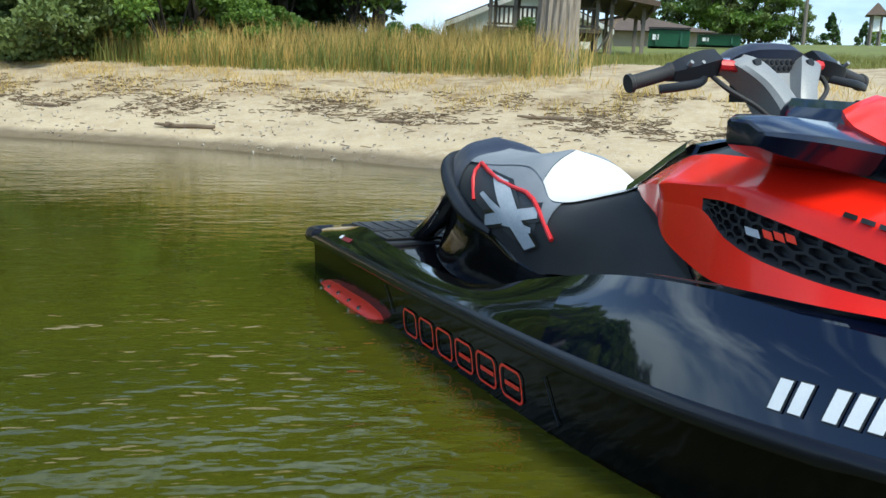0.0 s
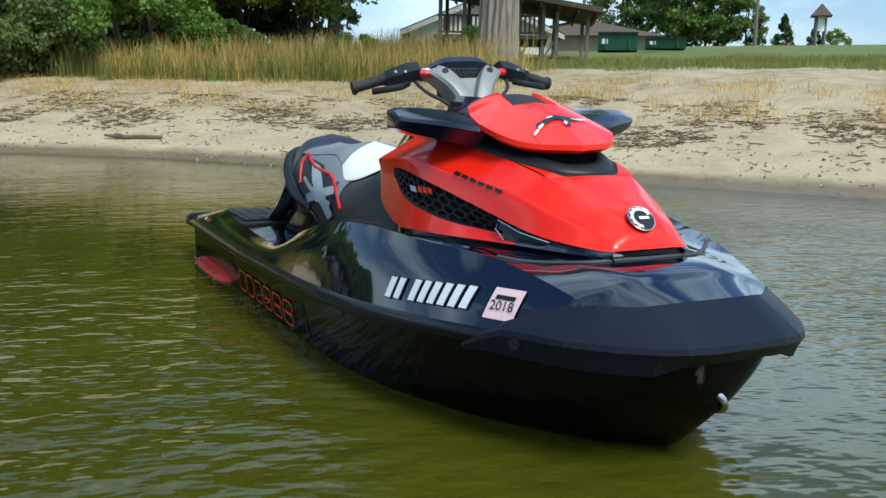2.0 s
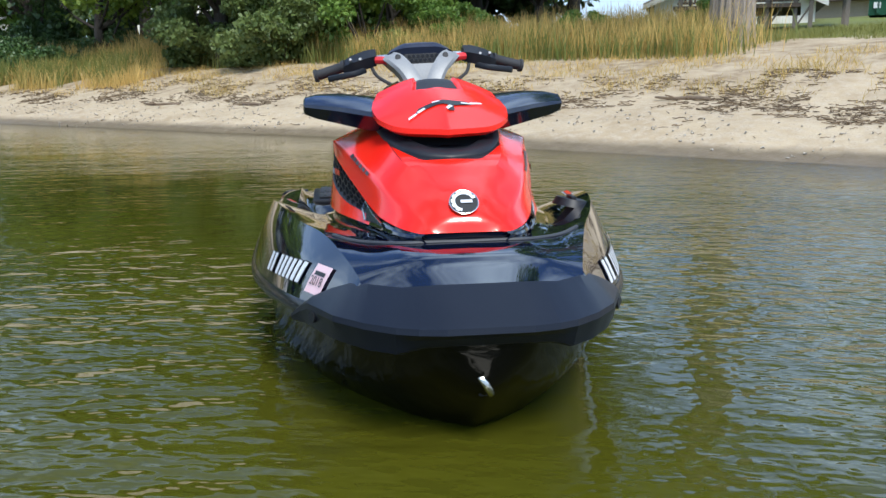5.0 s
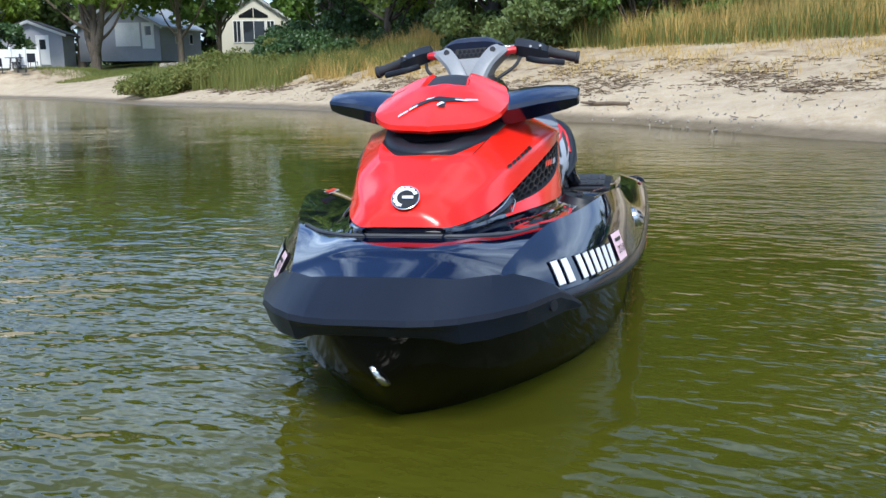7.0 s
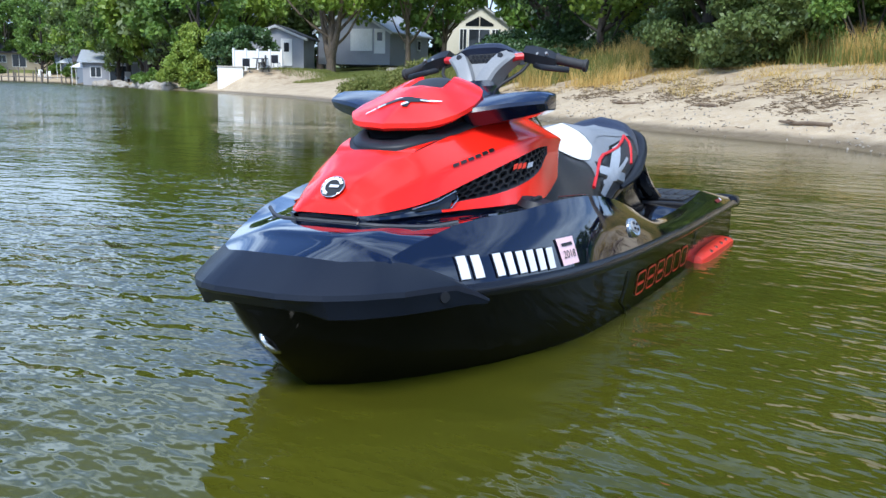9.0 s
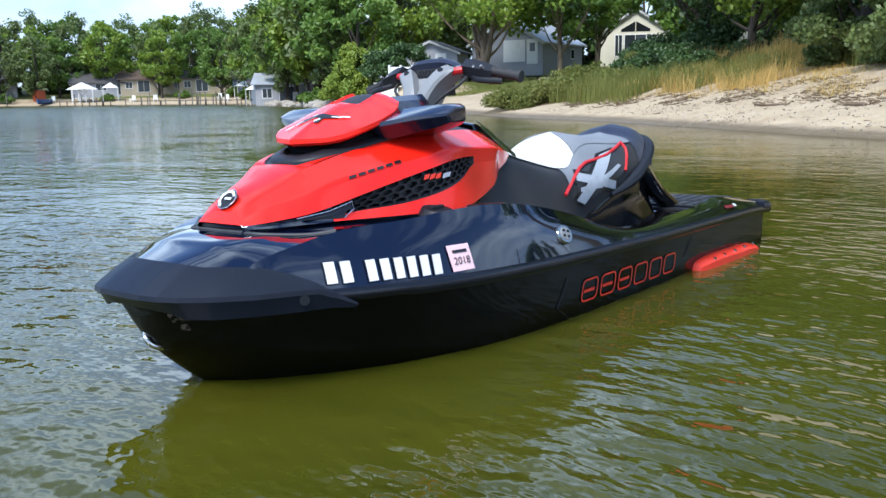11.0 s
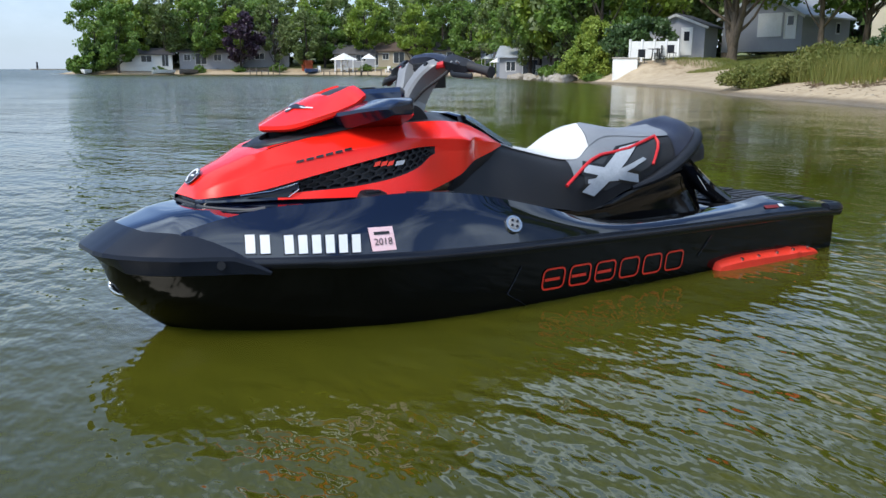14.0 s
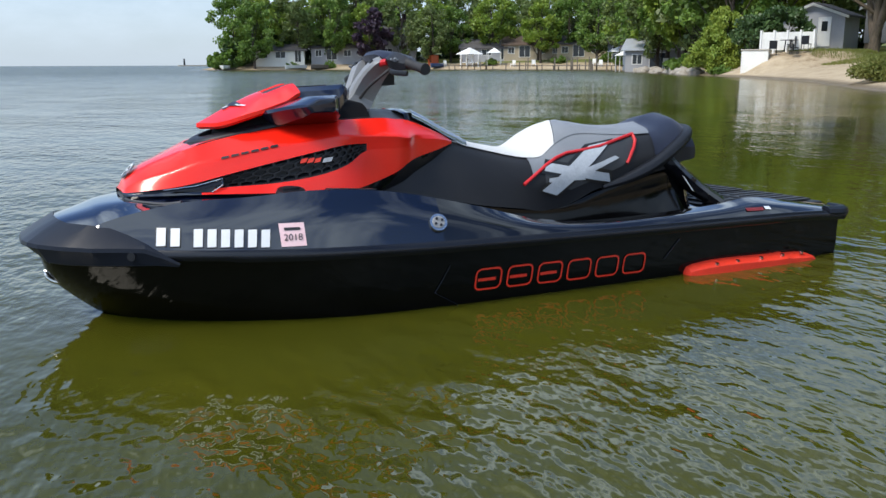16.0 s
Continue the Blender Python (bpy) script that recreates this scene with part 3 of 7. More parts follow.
# glovebox lid behind the console
lid = [[[x, -w, z - .03], [x, -w * .9, z], [x, -w * .4, z + .012], [x, w * .4, z + .012], [x, w * .9, z], [x, w, z - .03]] for x, w, z in ((.39, .150, .690), (.36, .150, .694), (.30, .148, .664), (.22, .142, .619), (.10, .134, .556), (.085, .13, .535))]
skin("glovebox_lid", spline(lid, 3), M_BLACK, ski, "glossy black glovebox lid", 30)
for s2 in (1, -1):
    skin("lid_trim", [[[x, s2 * (.158 - .03 * (.36 - x)), z - .020], [x, s2 * (.152 - .03 * (.36 - x)), z + .002], [x, s2 * (.130 - .03 * (.36 - x)), z + .010]] for x, z in ((.362, .698), (.30, .668), (.22, .623), (.11, .566))], M_STEEL, ski, "silver glovebox trim", 60)

# visor over the hood: a pointed lip, straight sides, a slot sunk into the rear
def visor_z(x, q):
    """Height of the visor's top at x; q runs from 0 on the middle line to 1 at its side."""
    zc = np.interp(-x, [-1.192, -1.12, -1.05, -.97, -.90, -.84, -.815], [.664, .700, .738, .772, .799, .819, .822])
    z = zc - np.interp(-x, [-1.19, -1.05, -.95, -.88, -.815], [.030, .036, .050, .054, .040]) * q ** np.interp(-x, [-1.05, -.95], [1.15, 1.9])
    slot = np.interp(-x, [-.935, -.922], [0, 1]) * np.interp(q, [.36, .40], [1, 0])
    return z - .013 * slot


def visor_half(x):
    return np.interp(-x, [-1.05, -1.0, -.96, -.90, -.85, -.815], [.182, .190, .193, .186, .172, .146])


VT = []
for r in np.concatenate([np.linspace(0, .45, 8), np.linspace(.47, 1, 20)]):
    row = []
    for q in np.linspace(-1, 1, 41):
        a = abs(q)
        front = 1.174 - .068 * a - .058 * a ** 5
        x = front + (.815 - front) * r
        row.append([x, q * visor_half(1.05 + (.815 - 1.05) * r), visor_z(x, a)])
    VT.append(row)
VT = np.array(VT)
mid = np.array([.97, 0, 0])
rim = VT.copy()
rim[..., 2] -= .014
low = VT.copy()
low[..., :2] = mid[:2] + (low[..., :2] - mid[:2]) * .93
low[..., 2] -= .022
k, m = VT.shape[:2]
ring = [(0, j) for j in range(m)] + [(i, m - 1) for i in range(1, k)] + [(k - 1, j) for j in range(m - 2, -1, -1)] + [(i, 0) for i in range(k - 2, 0, -1)]
verts = list(VT.reshape(-1, 3)) + list(low.reshape(-1, 3)) + [rim[i, j] for i, j in ring]
faces = grid_faces(k, m) + grid_faces(k, m, k * m)
o = 2 * k * m
for n0 in range(len(ring)):
    n1 = (n0 + 1) % len(ring)
    (i0, j0), (i1, j1) = ring[n0], ring[n1]
    faces.append((i0 * m + j0, i1 * m + j1, o + n1, o + n0))
    faces.append((o + n0, o + n1, k * m + i1 * m + j1, k * m + i0 * m + j0))
mesh_ob("visor", verts, faces, M_RED, ski, "glossy red pointed visor above the hood", True, 28)


def visor_top(x, y, off=.004):
    q = min(abs(y) / visor_half(min(x, 1.05)), 1)
    return np.array([x, y, visor_z(x, q) + off])


def patch(name, outline, place, material, parent, label="", n=6, m=5):
    """A thin print on a surface: four corners in its own plane, filled by a grid."""
    (a, b, c, d) = [np.array(v, float) for v in outline]
    P = []
    for i in range(n + 1):
        t = i / n
        l, r = a + (d - a) * t, b + (c - b) * t
        P.append([place(*(l + (r - l) * j / m)) for j in range(m + 1)])
    return skin(name, P, material, parent, label, 60)


patch("visor_inset", ((.918, -.062), (.918, .062), (.817, .050), (.817, -.050)), lambda x, y: visor_top(x, y, .003), M_VINYL, ski, "dark grey visor inset")
for quad in (((1.078, -.080), (1.052, -.014), (1.030, -.010), (1.056, -.070)), ((1.052, -.014), (1.054, .030), (1.026, .022), (1.030, -.010)),
             ((1.054, .030), (1.034, .082), (1.022, .070), (1.028, .022)), ((1.082, .012), (1.078, .030), (1.052, .028), (1.053, .014))):
    patch("emblem", quad, visor_top, M_DECALK, ski, "black angular emblem", 3, 3)
for quad in (((1.104, -.100), (1.084, -.074), (1.078, -.078), (1.094, -.100)), ((1.082, -.072), (1.066, -.050), (1.060, -.054), (1.072, -.074)), ((1.044, -.030), (1.040, -.008), (1.035, -.008), (1.038, -.030)),
             ((1.080, .010), (1.062, .026), (1.057, .018), (1.072, .006)), ((1.040, .052), (1.034, .086), (1.029, .084), (1.034, .052)), ((1.034, .080), (1.018, .116), (1.014, .112), (1.026, .078))):
    patch("emblem_tip", quad, lambda x, y: visor_top(x, y, .0055), M_DECALW, ski, "white emblem tip", 2, 2)

# cowl that carries the visor, with the air intake; its black paints in the intake's shade
COWL = np.array([[[x, y, z] for y, z in s] for x, s in (
    (1.115, ((0, .604), (.08, .604), (.105, .602), (.112, .596))),
    (1.09, ((0, .660), (.08, .655), (.112, .645), (.124, .610))),
    (1.02, ((0, .700), (.10, .690), (.130, .670), (.142, .630))),
    (0.90, ((0, .765), (.12, .745), (.150, .710), (.162, .652))),
    (0.78, ((0, .785), (.12, .768), (.156, .728), (.170, .666))),
    (0.66, ((0, .770), (.10, .755), (.145, .725), (.172, .668))),
    (0.54, ((0, .742), (.08, .732), (.125, .708), (.164, .668))))])
skin("cowl", both(cross(spline(COWL, 4), 3)), M_INTAKE_SHADE, ski, "black cowl, darkened for the shade inside the intake", 30, cap=True)
# smooth band round the air intake below the visor
bp0 = spline([(.70, .176, .680), (.80, .172, .676), (.92, .164, .664), (1.02, .150, .645), (1.09, .130, .630), (1.145, .104, .618), (1.185, .062, .608), (1.202, 0, .604)], 5)
bp0 = np.concatenate([bp0, flipy(bp0)[::-1][1:]])
band = []
for i, p in enumerate(bp0):
    d = bp0[min(i + 1, len(bp0) - 1)] - bp0[max(i - 1, 0)]
    nrm = np.array([d[1], -d[0], 0]) / max(math.hypot(d[0], d[1]), 1e-6)
    nrm = -nrm if np.dot(nrm, p - np.array([.7, 0, 0])) < 0 else nrm
    band.append([p + nrm * .012 + np.array([0, 0, -.006]), p + nrm * .010 + np.array([0, 0, .004]), p - nrm * .006 + np.array([0, 0, .014]),
                 p - nrm * .026 + np.array([0, 0, .020]), p - nrm * .034 + np.array([0, 0, .016]), p - nrm * .046 + np.array([0, 0, -.012])])
skin("intake_band", cross(np.array(band), 2), M_PLAST, ski, "satin blue-black band round the air intake", 40)

# mirrors
for s in (1, -1):
    secs = []
    for y, xf, xr, zb, zt in ((.095, .93, .610, .665, .808), (.135, .97, .640, .662, .790), (.160, .98, .672, .662, .758), (.20, .968, .690, .664, .764), (.285, .925, .712, .684, .772), (.352, .890, .742, .700, .770), (.384, .868, .766, .712, .762)):
        h, c = zt - zb, xf - xr
        secs.append([[xf, s * y, zb + .42 * h], [xf - .18 * c, s * y, zb], [xr + .06 * c, s * y, zb + .02 * h], [xr, s * y, zb + .14 * h],
                     [xr, s * y, zt - .10 * h], [xr + .06 * c, s * y, zt], [xr + .60 * c, s * y, zt - .06 * h], [xf - .02 * c, s * y, zb + .56 * h], [xf, s * y, zb + .42 * h]])
    secs.append([[p[0] * .8 + .815 * .2, s * .388, p[2] * .8 + .735 * .2] for p in secs[-1]])
    mir = skin("mirror", secs, M_MIRROR_CASE, ski, "dark blue-black winged mirror", 24, cap=True)
    mesh_ob("mirror_glass", [[.6950, s * .225, .69], [.7345, s * .340, .703], [.7345, s * .340, .762], [.6950, s * .225, .757]], [(0, 1, 2, 3)], M_MIRROR, mir, "mirror glass", False)

# steering: neck, arms, pad, housings, grips, levers
bars = new("handlebar")
bars.parent = ski
bars["label"] = "grey cast handlebar with black padding"
neck = [[[.60, -.06, .735], [.60, .06, .735], [.50, .055, .705], [.50, -.055, .705], [.60, -.06, .735]],
        [[.53, -.045, .80], [.53, .045, .80], [.455, .04, .775], [.455, -.04, .775], [.53, -.045, .80]],
        [[.475, -.05, .868], [.475, .05, .868], [.40, .045, .845], [.40, -.045, .845], [.475, -.05, .868]]]
skin("steering_neck", spline(neck, 4), M_ALU, bars, "grey cast steering neck", 30, cap=True)
part("neck_boot", cyl((.59, 0, .69), (.52, 0, .785), .055, .040, 16), M_PLAST, bars, "black rubber boot", True)
for s in (1, -1):
    arm = []
    for x, y, z, wy, wx in ((.540, .016, .745, .028, .050), (.516, .030, .800, .027, .050), (.490, .054, .850, .026, .048), (.468, .082, .884, .030, .044), (.456, .100, .901, .030, .034), (.450, .108, .909, .018, .020)):
        arm.append([[x + wx * .8, s * (y - wy), z + .002], [x + wx, s * (y - wy * .6), z - .004], [x + wx, s * (y + wy * .6), z - .010], [x + wx * .8, s * (y + wy), z - .014],
                    [x - wx, s * (y + wy), z - .026], [x - wx, s * (y - wy), z - .018], [x + wx * .8, s * (y - wy), z + .002]])
    skin("bar_arm", spline(arm, 4), M_ALU, bars, "grey cast arm", 30, cap=True)
    part("arm_bolt", cyl((.488, s * .080, .888), (.504, s * .080, .892), .010, seg=10), M_PLAST, bars)
    bar = spline([(.445, s * .06, .895), (.425, s * .19, .888), (.408, s * .28, .868), (.400, s * .358, .846)], 5)
    tube("bar_tube", bar, .012, M_STEEL, bars)
    hous = [[[.455, s * .150, .868], [.468, s * .150, .900], [.435, s * .150, .924], [.395, s * .150, .912], [.400, s * .150, .872], [.455, s * .150, .868]],
            [[.462, s * .185, .858], [.474, s * .185, .893], [.432, s * .185, .921], [.385, s * .185, .908], [.392, s * .185, .862], [.462, s * .185, .858]],
            [[.452, s * .235, .848], [.462, s * .235, .880], [.424, s * .235, .905], [.382, s * .235, .892], [.388, s * .235, .850], [.452, s * .235, .848]],
            [[.436, s * .262, .850], [.442, s * .262, .872], [.415, s * .262, .890], [.388, s * .262, .880], [.392, s * .262, .852], [.436, s * .262, .850]]]
    skin("switch_housing", spline(hous, 3), M_PLAST, bars, "black switch housing", 30, cap=True)
    red = spline([(.472, s * .108, .880), (.470, s * .128, .884), (.460, s * .152, .886)], 4)
    tube("red_switch", red, .013, M_TRIM, bars, "red switch cap", 8)
    for yy in (.205, .238):
        part("screw", cyl((.455, s * yy, .885), (.468, s * yy, .893), .005, seg=8), M_ALU, bars)
    gp = np.array([(.418, s * .255, .873), (.416, s * .262, .871), (.415, s * .270, .869), (.409, s * .300, .861), (.404, s * .330, .853), (.401, s * .350, .848), (.400, s * .353, .847), (.399, s * .363, .845)])
    tube("grip", gp, .0175, M_RUBBER, bars, "black ribbed rubber grip", 14, 1.0, [1.25, 1.25, 1.0, 1.0, 1.0, 1.02, 1.3, 1.25])
    lever = spline([(.455, s * .19, .855), (.478, s * .225, .845), (.474, s * .27, .838), (.452, s * .315, .832)], 4)
    tube("lever", lever, .007, M_PLAST, bars, "black lever", 8, 1.5)
    hose = spline([(.44, s * .17, .87), (.49, s * .15, .83), (.52, s * .09, .79), (.54, s * .05, .75)], 5)
    tube("cable", hose, .006, M_RUBBER, bars, "", 8)
pad = []
for y in np.linspace(-.112, .112, 19):
    q = abs(y) / .112
    z0, z1 = .893, np.interp(q, [0, .45, .62, .92, 1], [.940, .938, .933, .915, .904])
    f = np.interp(q, [0, .5, 1], [.478, .476, .462])
    pad.append([[f - .012, y, z0], [f, y, (z0 + z1) / 2 + .006], [f - .012, y, z1 - .004], [f - .035, y, z1], [.390, y, z1 - .006], [.350, y, z1 - .026], [.345, y, z0 - .030], [.40, y, z0 - .03], [f - .012, y, z0]])
skin("bar_pad", np.array(pad), M_NAVY, bars, "padded black handlebar cover", 36, cap=True)
pod = [[[.395, y, .80], [.470, y * .75, .80], [.464, y, .905], [.395, y, .915], [.395, y, .80]] for y in (-.066, -.06, .06, .066)]
skin("gauge_pod", pod, M_PLAST, bars, "black gauge pod", 30, cap=True)
rec = part("gauge_recess", box(.464, .470, -.056, .056, .846, .902, .004), M_RUBBER, bars, "dark honeycomb recess", True)
for r in range(4):
    for c in range(7):
        yy = (c - 3 + .5 * (r % 2)) * .0155
        part("cell_rim", cyl((.469, yy, .853 + r * .0135), (.4725, yy, .853 + r * .0135), .0072, .0055, 6), M_PLAST, rec)
bars.matrix_basis = pose(0, 0, 0) @ Matrix.Translation((.45, 0, .85)) @ pose(0, 0, 0, 2.2, 0, 0) @ Matrix.Translation((-.45, 0, -.85))

# seat: middle, top edge, flank, bottom
SEAT = np.array([[[x, y, z] for y, z in s] for x, s in (
    (0.62, ((0, .600), (.10, .590), (.23, .480), (.29, .395))),
    (0.42, ((0, .625), (.12, .605), (.215, .480), (.275, .375))),
    (0.25, ((0, .606), (.14, .580), (.215, .470), (.262, .345))),
    (0.09, ((0, .565), (.155, .540), (.222, .450), (.258, .312))),
    (-.09, ((0, .526), (.165, .500), (.232, .425), (.250, .285))),
    (-.17, ((0, .524), (.172, .492), (.238, .410), (.240, .268))),
    (-.23, ((0, .556), (.170, .500), (.241, .410), (.232, .262))),
    (-.31, ((0, .602), (.150, .552), (.243, .420), (.228, .268))),
    (-.40, ((0, .629), (.140, .588), (.246, .440), (.236, .300))),
    (-.48, ((0, .622), (.150, .590), (.250, .460), (.244, .335))),
    (-.62, ((0, .600), (.178, .578), (.250, .470), (.244, .360))),
    (-.78, ((0, .596), (.180, .574), (.242, .485), (.236, .385))),
    (-.88, ((0, .606), (.165, .580), (.228, .495), (.226, .400))),
    (-.945, ((0, .638), (.140, .604), (.212, .505), (.214, .415))),
    (-1.02, ((0, .648), (.128, .612), (.196, .510), (.200, .430))),
    (-1.075, ((0, .628), (.122, .590), (.186, .506), (.190, .435))),
    (-1.12, ((0, .580), (.118, .555), (.172, .500), (.176, .440))))])
SS = cross(spline(SEAT, 5), 6)
SXS = SS[:, 0, 0]
seat = skin("seat", both(SS), M_VINYL, ski, "stepped seat in black, grey and white vinyl", 40, cap=True)


def seat_at(x, u, s=1, off=0.004):
    """The seat's surface at x; u runs from 0 on the middle line to 1 at the bottom edge."""
    i = min(max(int(np.interp(-x, -SXS, np.arange(len(SXS)))), 0), len(SXS) - 2)
    t = (x - SXS[i]) / (SXS[i + 1] - SXS[i])
    sec = SS[i] * (1 - t) + SS[i + 1] * t
    j = min(u * (len(sec) - 1), len(sec) - 1.0001)
    a = int(j)
    p = sec[a] * (1 - j + a) + sec[a + 1] * (j - a)
    d = sec[a + 1] - sec[a]
    nrm = np.array([0, -d[2], d[1]])
    nrm /= max(np.linalg.norm(nrm), 1e-6)
    p = p + nrm * off
    return np.array([p[0], p[1] * s, p[2]])


def seat_u(x, z):
    """The u at which the seat's flank has the height z."""
    us = np.linspace(0, 1, 60)
    zs = np.array([seat_at(x, u, 1, 0)[2] for u in us])
    return float(np.interp(-z, -np.maximum.accumulate(zs[::-1])[::-1], us))


def seat_xz(x, z, s=1, off=.005):
    return seat_at(x, seat_u(x, z), s, off)


def seat_strip(name, edge0, edge1, material, label, off=.007, m=36):
    """A panel right across the seat between x = edge0(u) and edge1(u), out to u = reach."""
    P = []
    for u, s in [(u, -1) for u in np.linspace(1, 0, 12)] + [(u, 1) for u in np.linspace(0, 1, 12)[1:]]:
        a, b = edge0(u * .36), edge1(u * .36)
        P.append([seat_at(x, u * float(np.interp(-x, [-.30, -.13, .02, .12, .24, .34], [.30, .335, .35, .365, .385, .385])), s, off) for x in np.linspace(a, b, m + 1)])
    return skin(name, P, material, seat, label, 60)


seat_strip("white_panel", lambda u: .30 - .05 * u, lambda u: -.400 + .26 * u, M_WHITE, "white vinyl seat panel")
seat_strip("grey_panel", lambda u: -.404 + .26 * u, lambda u: -.885 + .20 * u, M_GREY, "grey vinyl seat panel")
for s in (1, -1):
    # grey flank under the top panel, and the piping along it
    P = []
    for t in np.linspace(0, 1, 14):
        x = -.16 - t * (.80 - .16)
        z_low = np.interp(-x, [.11, .236, .347, .515, .71, .80], [.387, .455, .497, .520, .565, .570])
        u0, u1 = .355, max(seat_u(x, z_low), .357)
        P.append([seat_at(x, u0 + (u1 - u0) * k / 4, s, .004) for k in range(5)])
    skin("grey_flank", P, M_GREY, seat, "grey vinyl flank", 60)
    pipe = [seat_xz(x, z, s, .006) for x, z in ((-.11, .383), (-.236, .456), (-.290, .482), (-.347, .500), (-.42, .508), (-.515, .522), (-.62, .548), (-.715, .566))]
    tube("red_piping", pipe, .0075, M_TRIM, seat, "red piping", 8)
    pipe = [seat_xz(x, z, s, .006) for x, z in ((-.715, .566), (-.712, .540), (-.695, .512), (-.645, .446))]
    tube("red_piping", pipe, .0075, M_TRIM, seat, "red piping", 8)
    P = []
    for t in np.linspace(0, 1, 12):
        x = -.22 - t * (.705 - .22)
        z_hi = np.interp(-x, [.11, .236, .347, .515, .71], [.378, .449, .492, .515, .558])
        z_lo = np.interp(-x, [.2, .35, .65, .71], [.390, .345, .446, .520])
        P.append([seat_xz(x, z_hi + (z_lo - z_hi) * k / 4, s, .003) for k in range(5)])
    skin("charcoal_flank", P, M_DGREY, seat, "charcoal flank under the piping", 60)
    for q, mtl, o in ((((-.180, .352), (-.284, .318), (-.596, .552), (-.446, .532)), M_DECALK, .0065), (((-.198, .352), (-.276, .328), (-.578, .542), (-.462, .525)), M_SILVER, .009),
                      (((-.240, .478), (-.200, .424), (-.574, .352), (-.556, .420)), M_DECALK, .0065), (((-.240, .464), (-.216, .432), (-.556, .368), (-.542, .408)), M_SILVER, .009),
                      (((-.236, .402), (-.232, .386), (-.420, .388), (-.400, .412)), M_SILVER, .0085), (((-.400, .430), (-.420, .408), (-.600, .470), (-.580, .480)), M_SILVER, .0085)):
        patch("cross_print", q, lambda x, z, o=o: seat_xz(x, z, s, o), mtl, seat, "silver slanting cross print", 8, 4)

skin("seat_back", [[seat_at(x, u, 1 if v > 0 else -1, .004) for v in np.linspace(-1, 1, 25) for u in (abs(v) * .72,)] for x in np.linspace(-.815, -1.110, 18)], M_NAVY, seat, "navy vinyl seat back", 60)

# seat pedestal and the moulded grab handle with its struts
PED = np.array([[[x, y, z] for y, z in s] for x, s in (
    (0.60, ((0, .42), (.24, .40), (.27, .36), (.29, .30))), (0.20, ((0, .36), (.22, .34), (.25, .30), (.26, .20))),
    (-.25, ((0, .29), (.205, .275), (.235, .24), (.25, .14))), (-.55, ((0, .40), (.215, .355), (.240, .28), (.26, .14))),
    (-.80, ((0, .46), (.215, .40), (.235, .30), (.27, .15))), (-1.0, ((0, .47), (.18, .41), (.20, .32), (.25, .19))), (-1.10, ((0, .44), (.12, .38), (.14, .30), (.18, .20))))])
skin("pedestal", both(cross(spline(PED, 4), 4)), M_HULL, ski, "glossy black seat pedestal", 30, cap=True)
grab = spline([(-.52, .246, .345), (-.66, .256, .380), (-.80, .250, .430), (-.93, .232, .492), (-1.04, .190, .545), (-1.115, .11, .572), (-1.135, 0, .578)], 5)
grab = np.concatenate([grab, flipy(grab)[::-1][1:]])
wide = np.interp(np.linspace(-1, 1, len(grab)), [-1, -.75, -.3, 0, .3, .75, 1], [.5, 1.35, 1.1, .9, 1.1, 1.35, .5])
tube("grab_handle", grab, .025, M_PLAST, ski, "black moulded grab handle round the seat back", 12, .9, wide)
for s in (1, -1):
    strut = spline([(-.90, s * .205, .45), (-1.00, s * .205, .37), (-1.10, s * .212, .30), (-1.22, s * .235, .222)], 5)
    tube("strut", strut, .050, M_BLACK, ski, "glossy black strut under the grab handle", 12, .8)
    P = [[np.array((-.985 - .012 * k + dx, s * (.2475 + .0065 * k), .372 - .020 * k + dz)) for dx, dz in ((0, 0), (.014, .010))] for k in range(5)]
    skin("strut_print", P, M_DECALW, ski, "white print", 60)
tube("tow_loop", spline([(-1.17, -.05, .24), (-1.19, -.04, .30), (-1.19, .04, .30), (-1.17, .05, .24)], 5), .009, M_STEEL, ski, "steel tow loop")

# boarding platform with its padded mat, stern corners
part("boarding_platform", box(-1.71, -1.14, -.44, .44, .193, .219, .012), M_PLAST, ski, "matt black boarding platform", True)
for k, (x0, x1, y0, y1) in enumerate(((-1.36, -1.18, -.40, -.03), (-1.36, -1.18, .03, .40), (-1.67, -1.40, -.40, -.03), (-1.67, -1.40, .03, .40))):
    mat_pad = part("traction_mat", box(x0, x1, y0, y1, .222, .231, .004), M_VINYL, ski, "ribbed black traction mat", True)
    for r in range(6):
        yy = y0 + .03 + r * (y1 - y0 - .06) / 5
        part("rib", box(x0 + .02, x1 - .02, yy - .006, yy + .006, .2305, .236, .002), M_VINYL, mat_pad)
for s in (1, -1):
    cap = spline([(-1.54, s * .590, .196), (-1.64, s * .588, .190), (-1.69, s * .560, .188), (-1.71, s * .48, .187)], 4)
    tube("stern_corner", cap, .032, M_BUMP, ski, "grey rubber stern corner", 10, .9)
    part("stern_cap", box(-1.705, -1.60, min(s * .05, s * .50), max(s * .05, s * .50), .11, .200, .02), M_PLAST, ski, "", True)
part("jet_nozzle", cyl((-1.5, 0, -.05), (-1.72, 0, -.05), .09, .075, 18), M_PLAST, ski, "black jet nozzle under the stern", True)

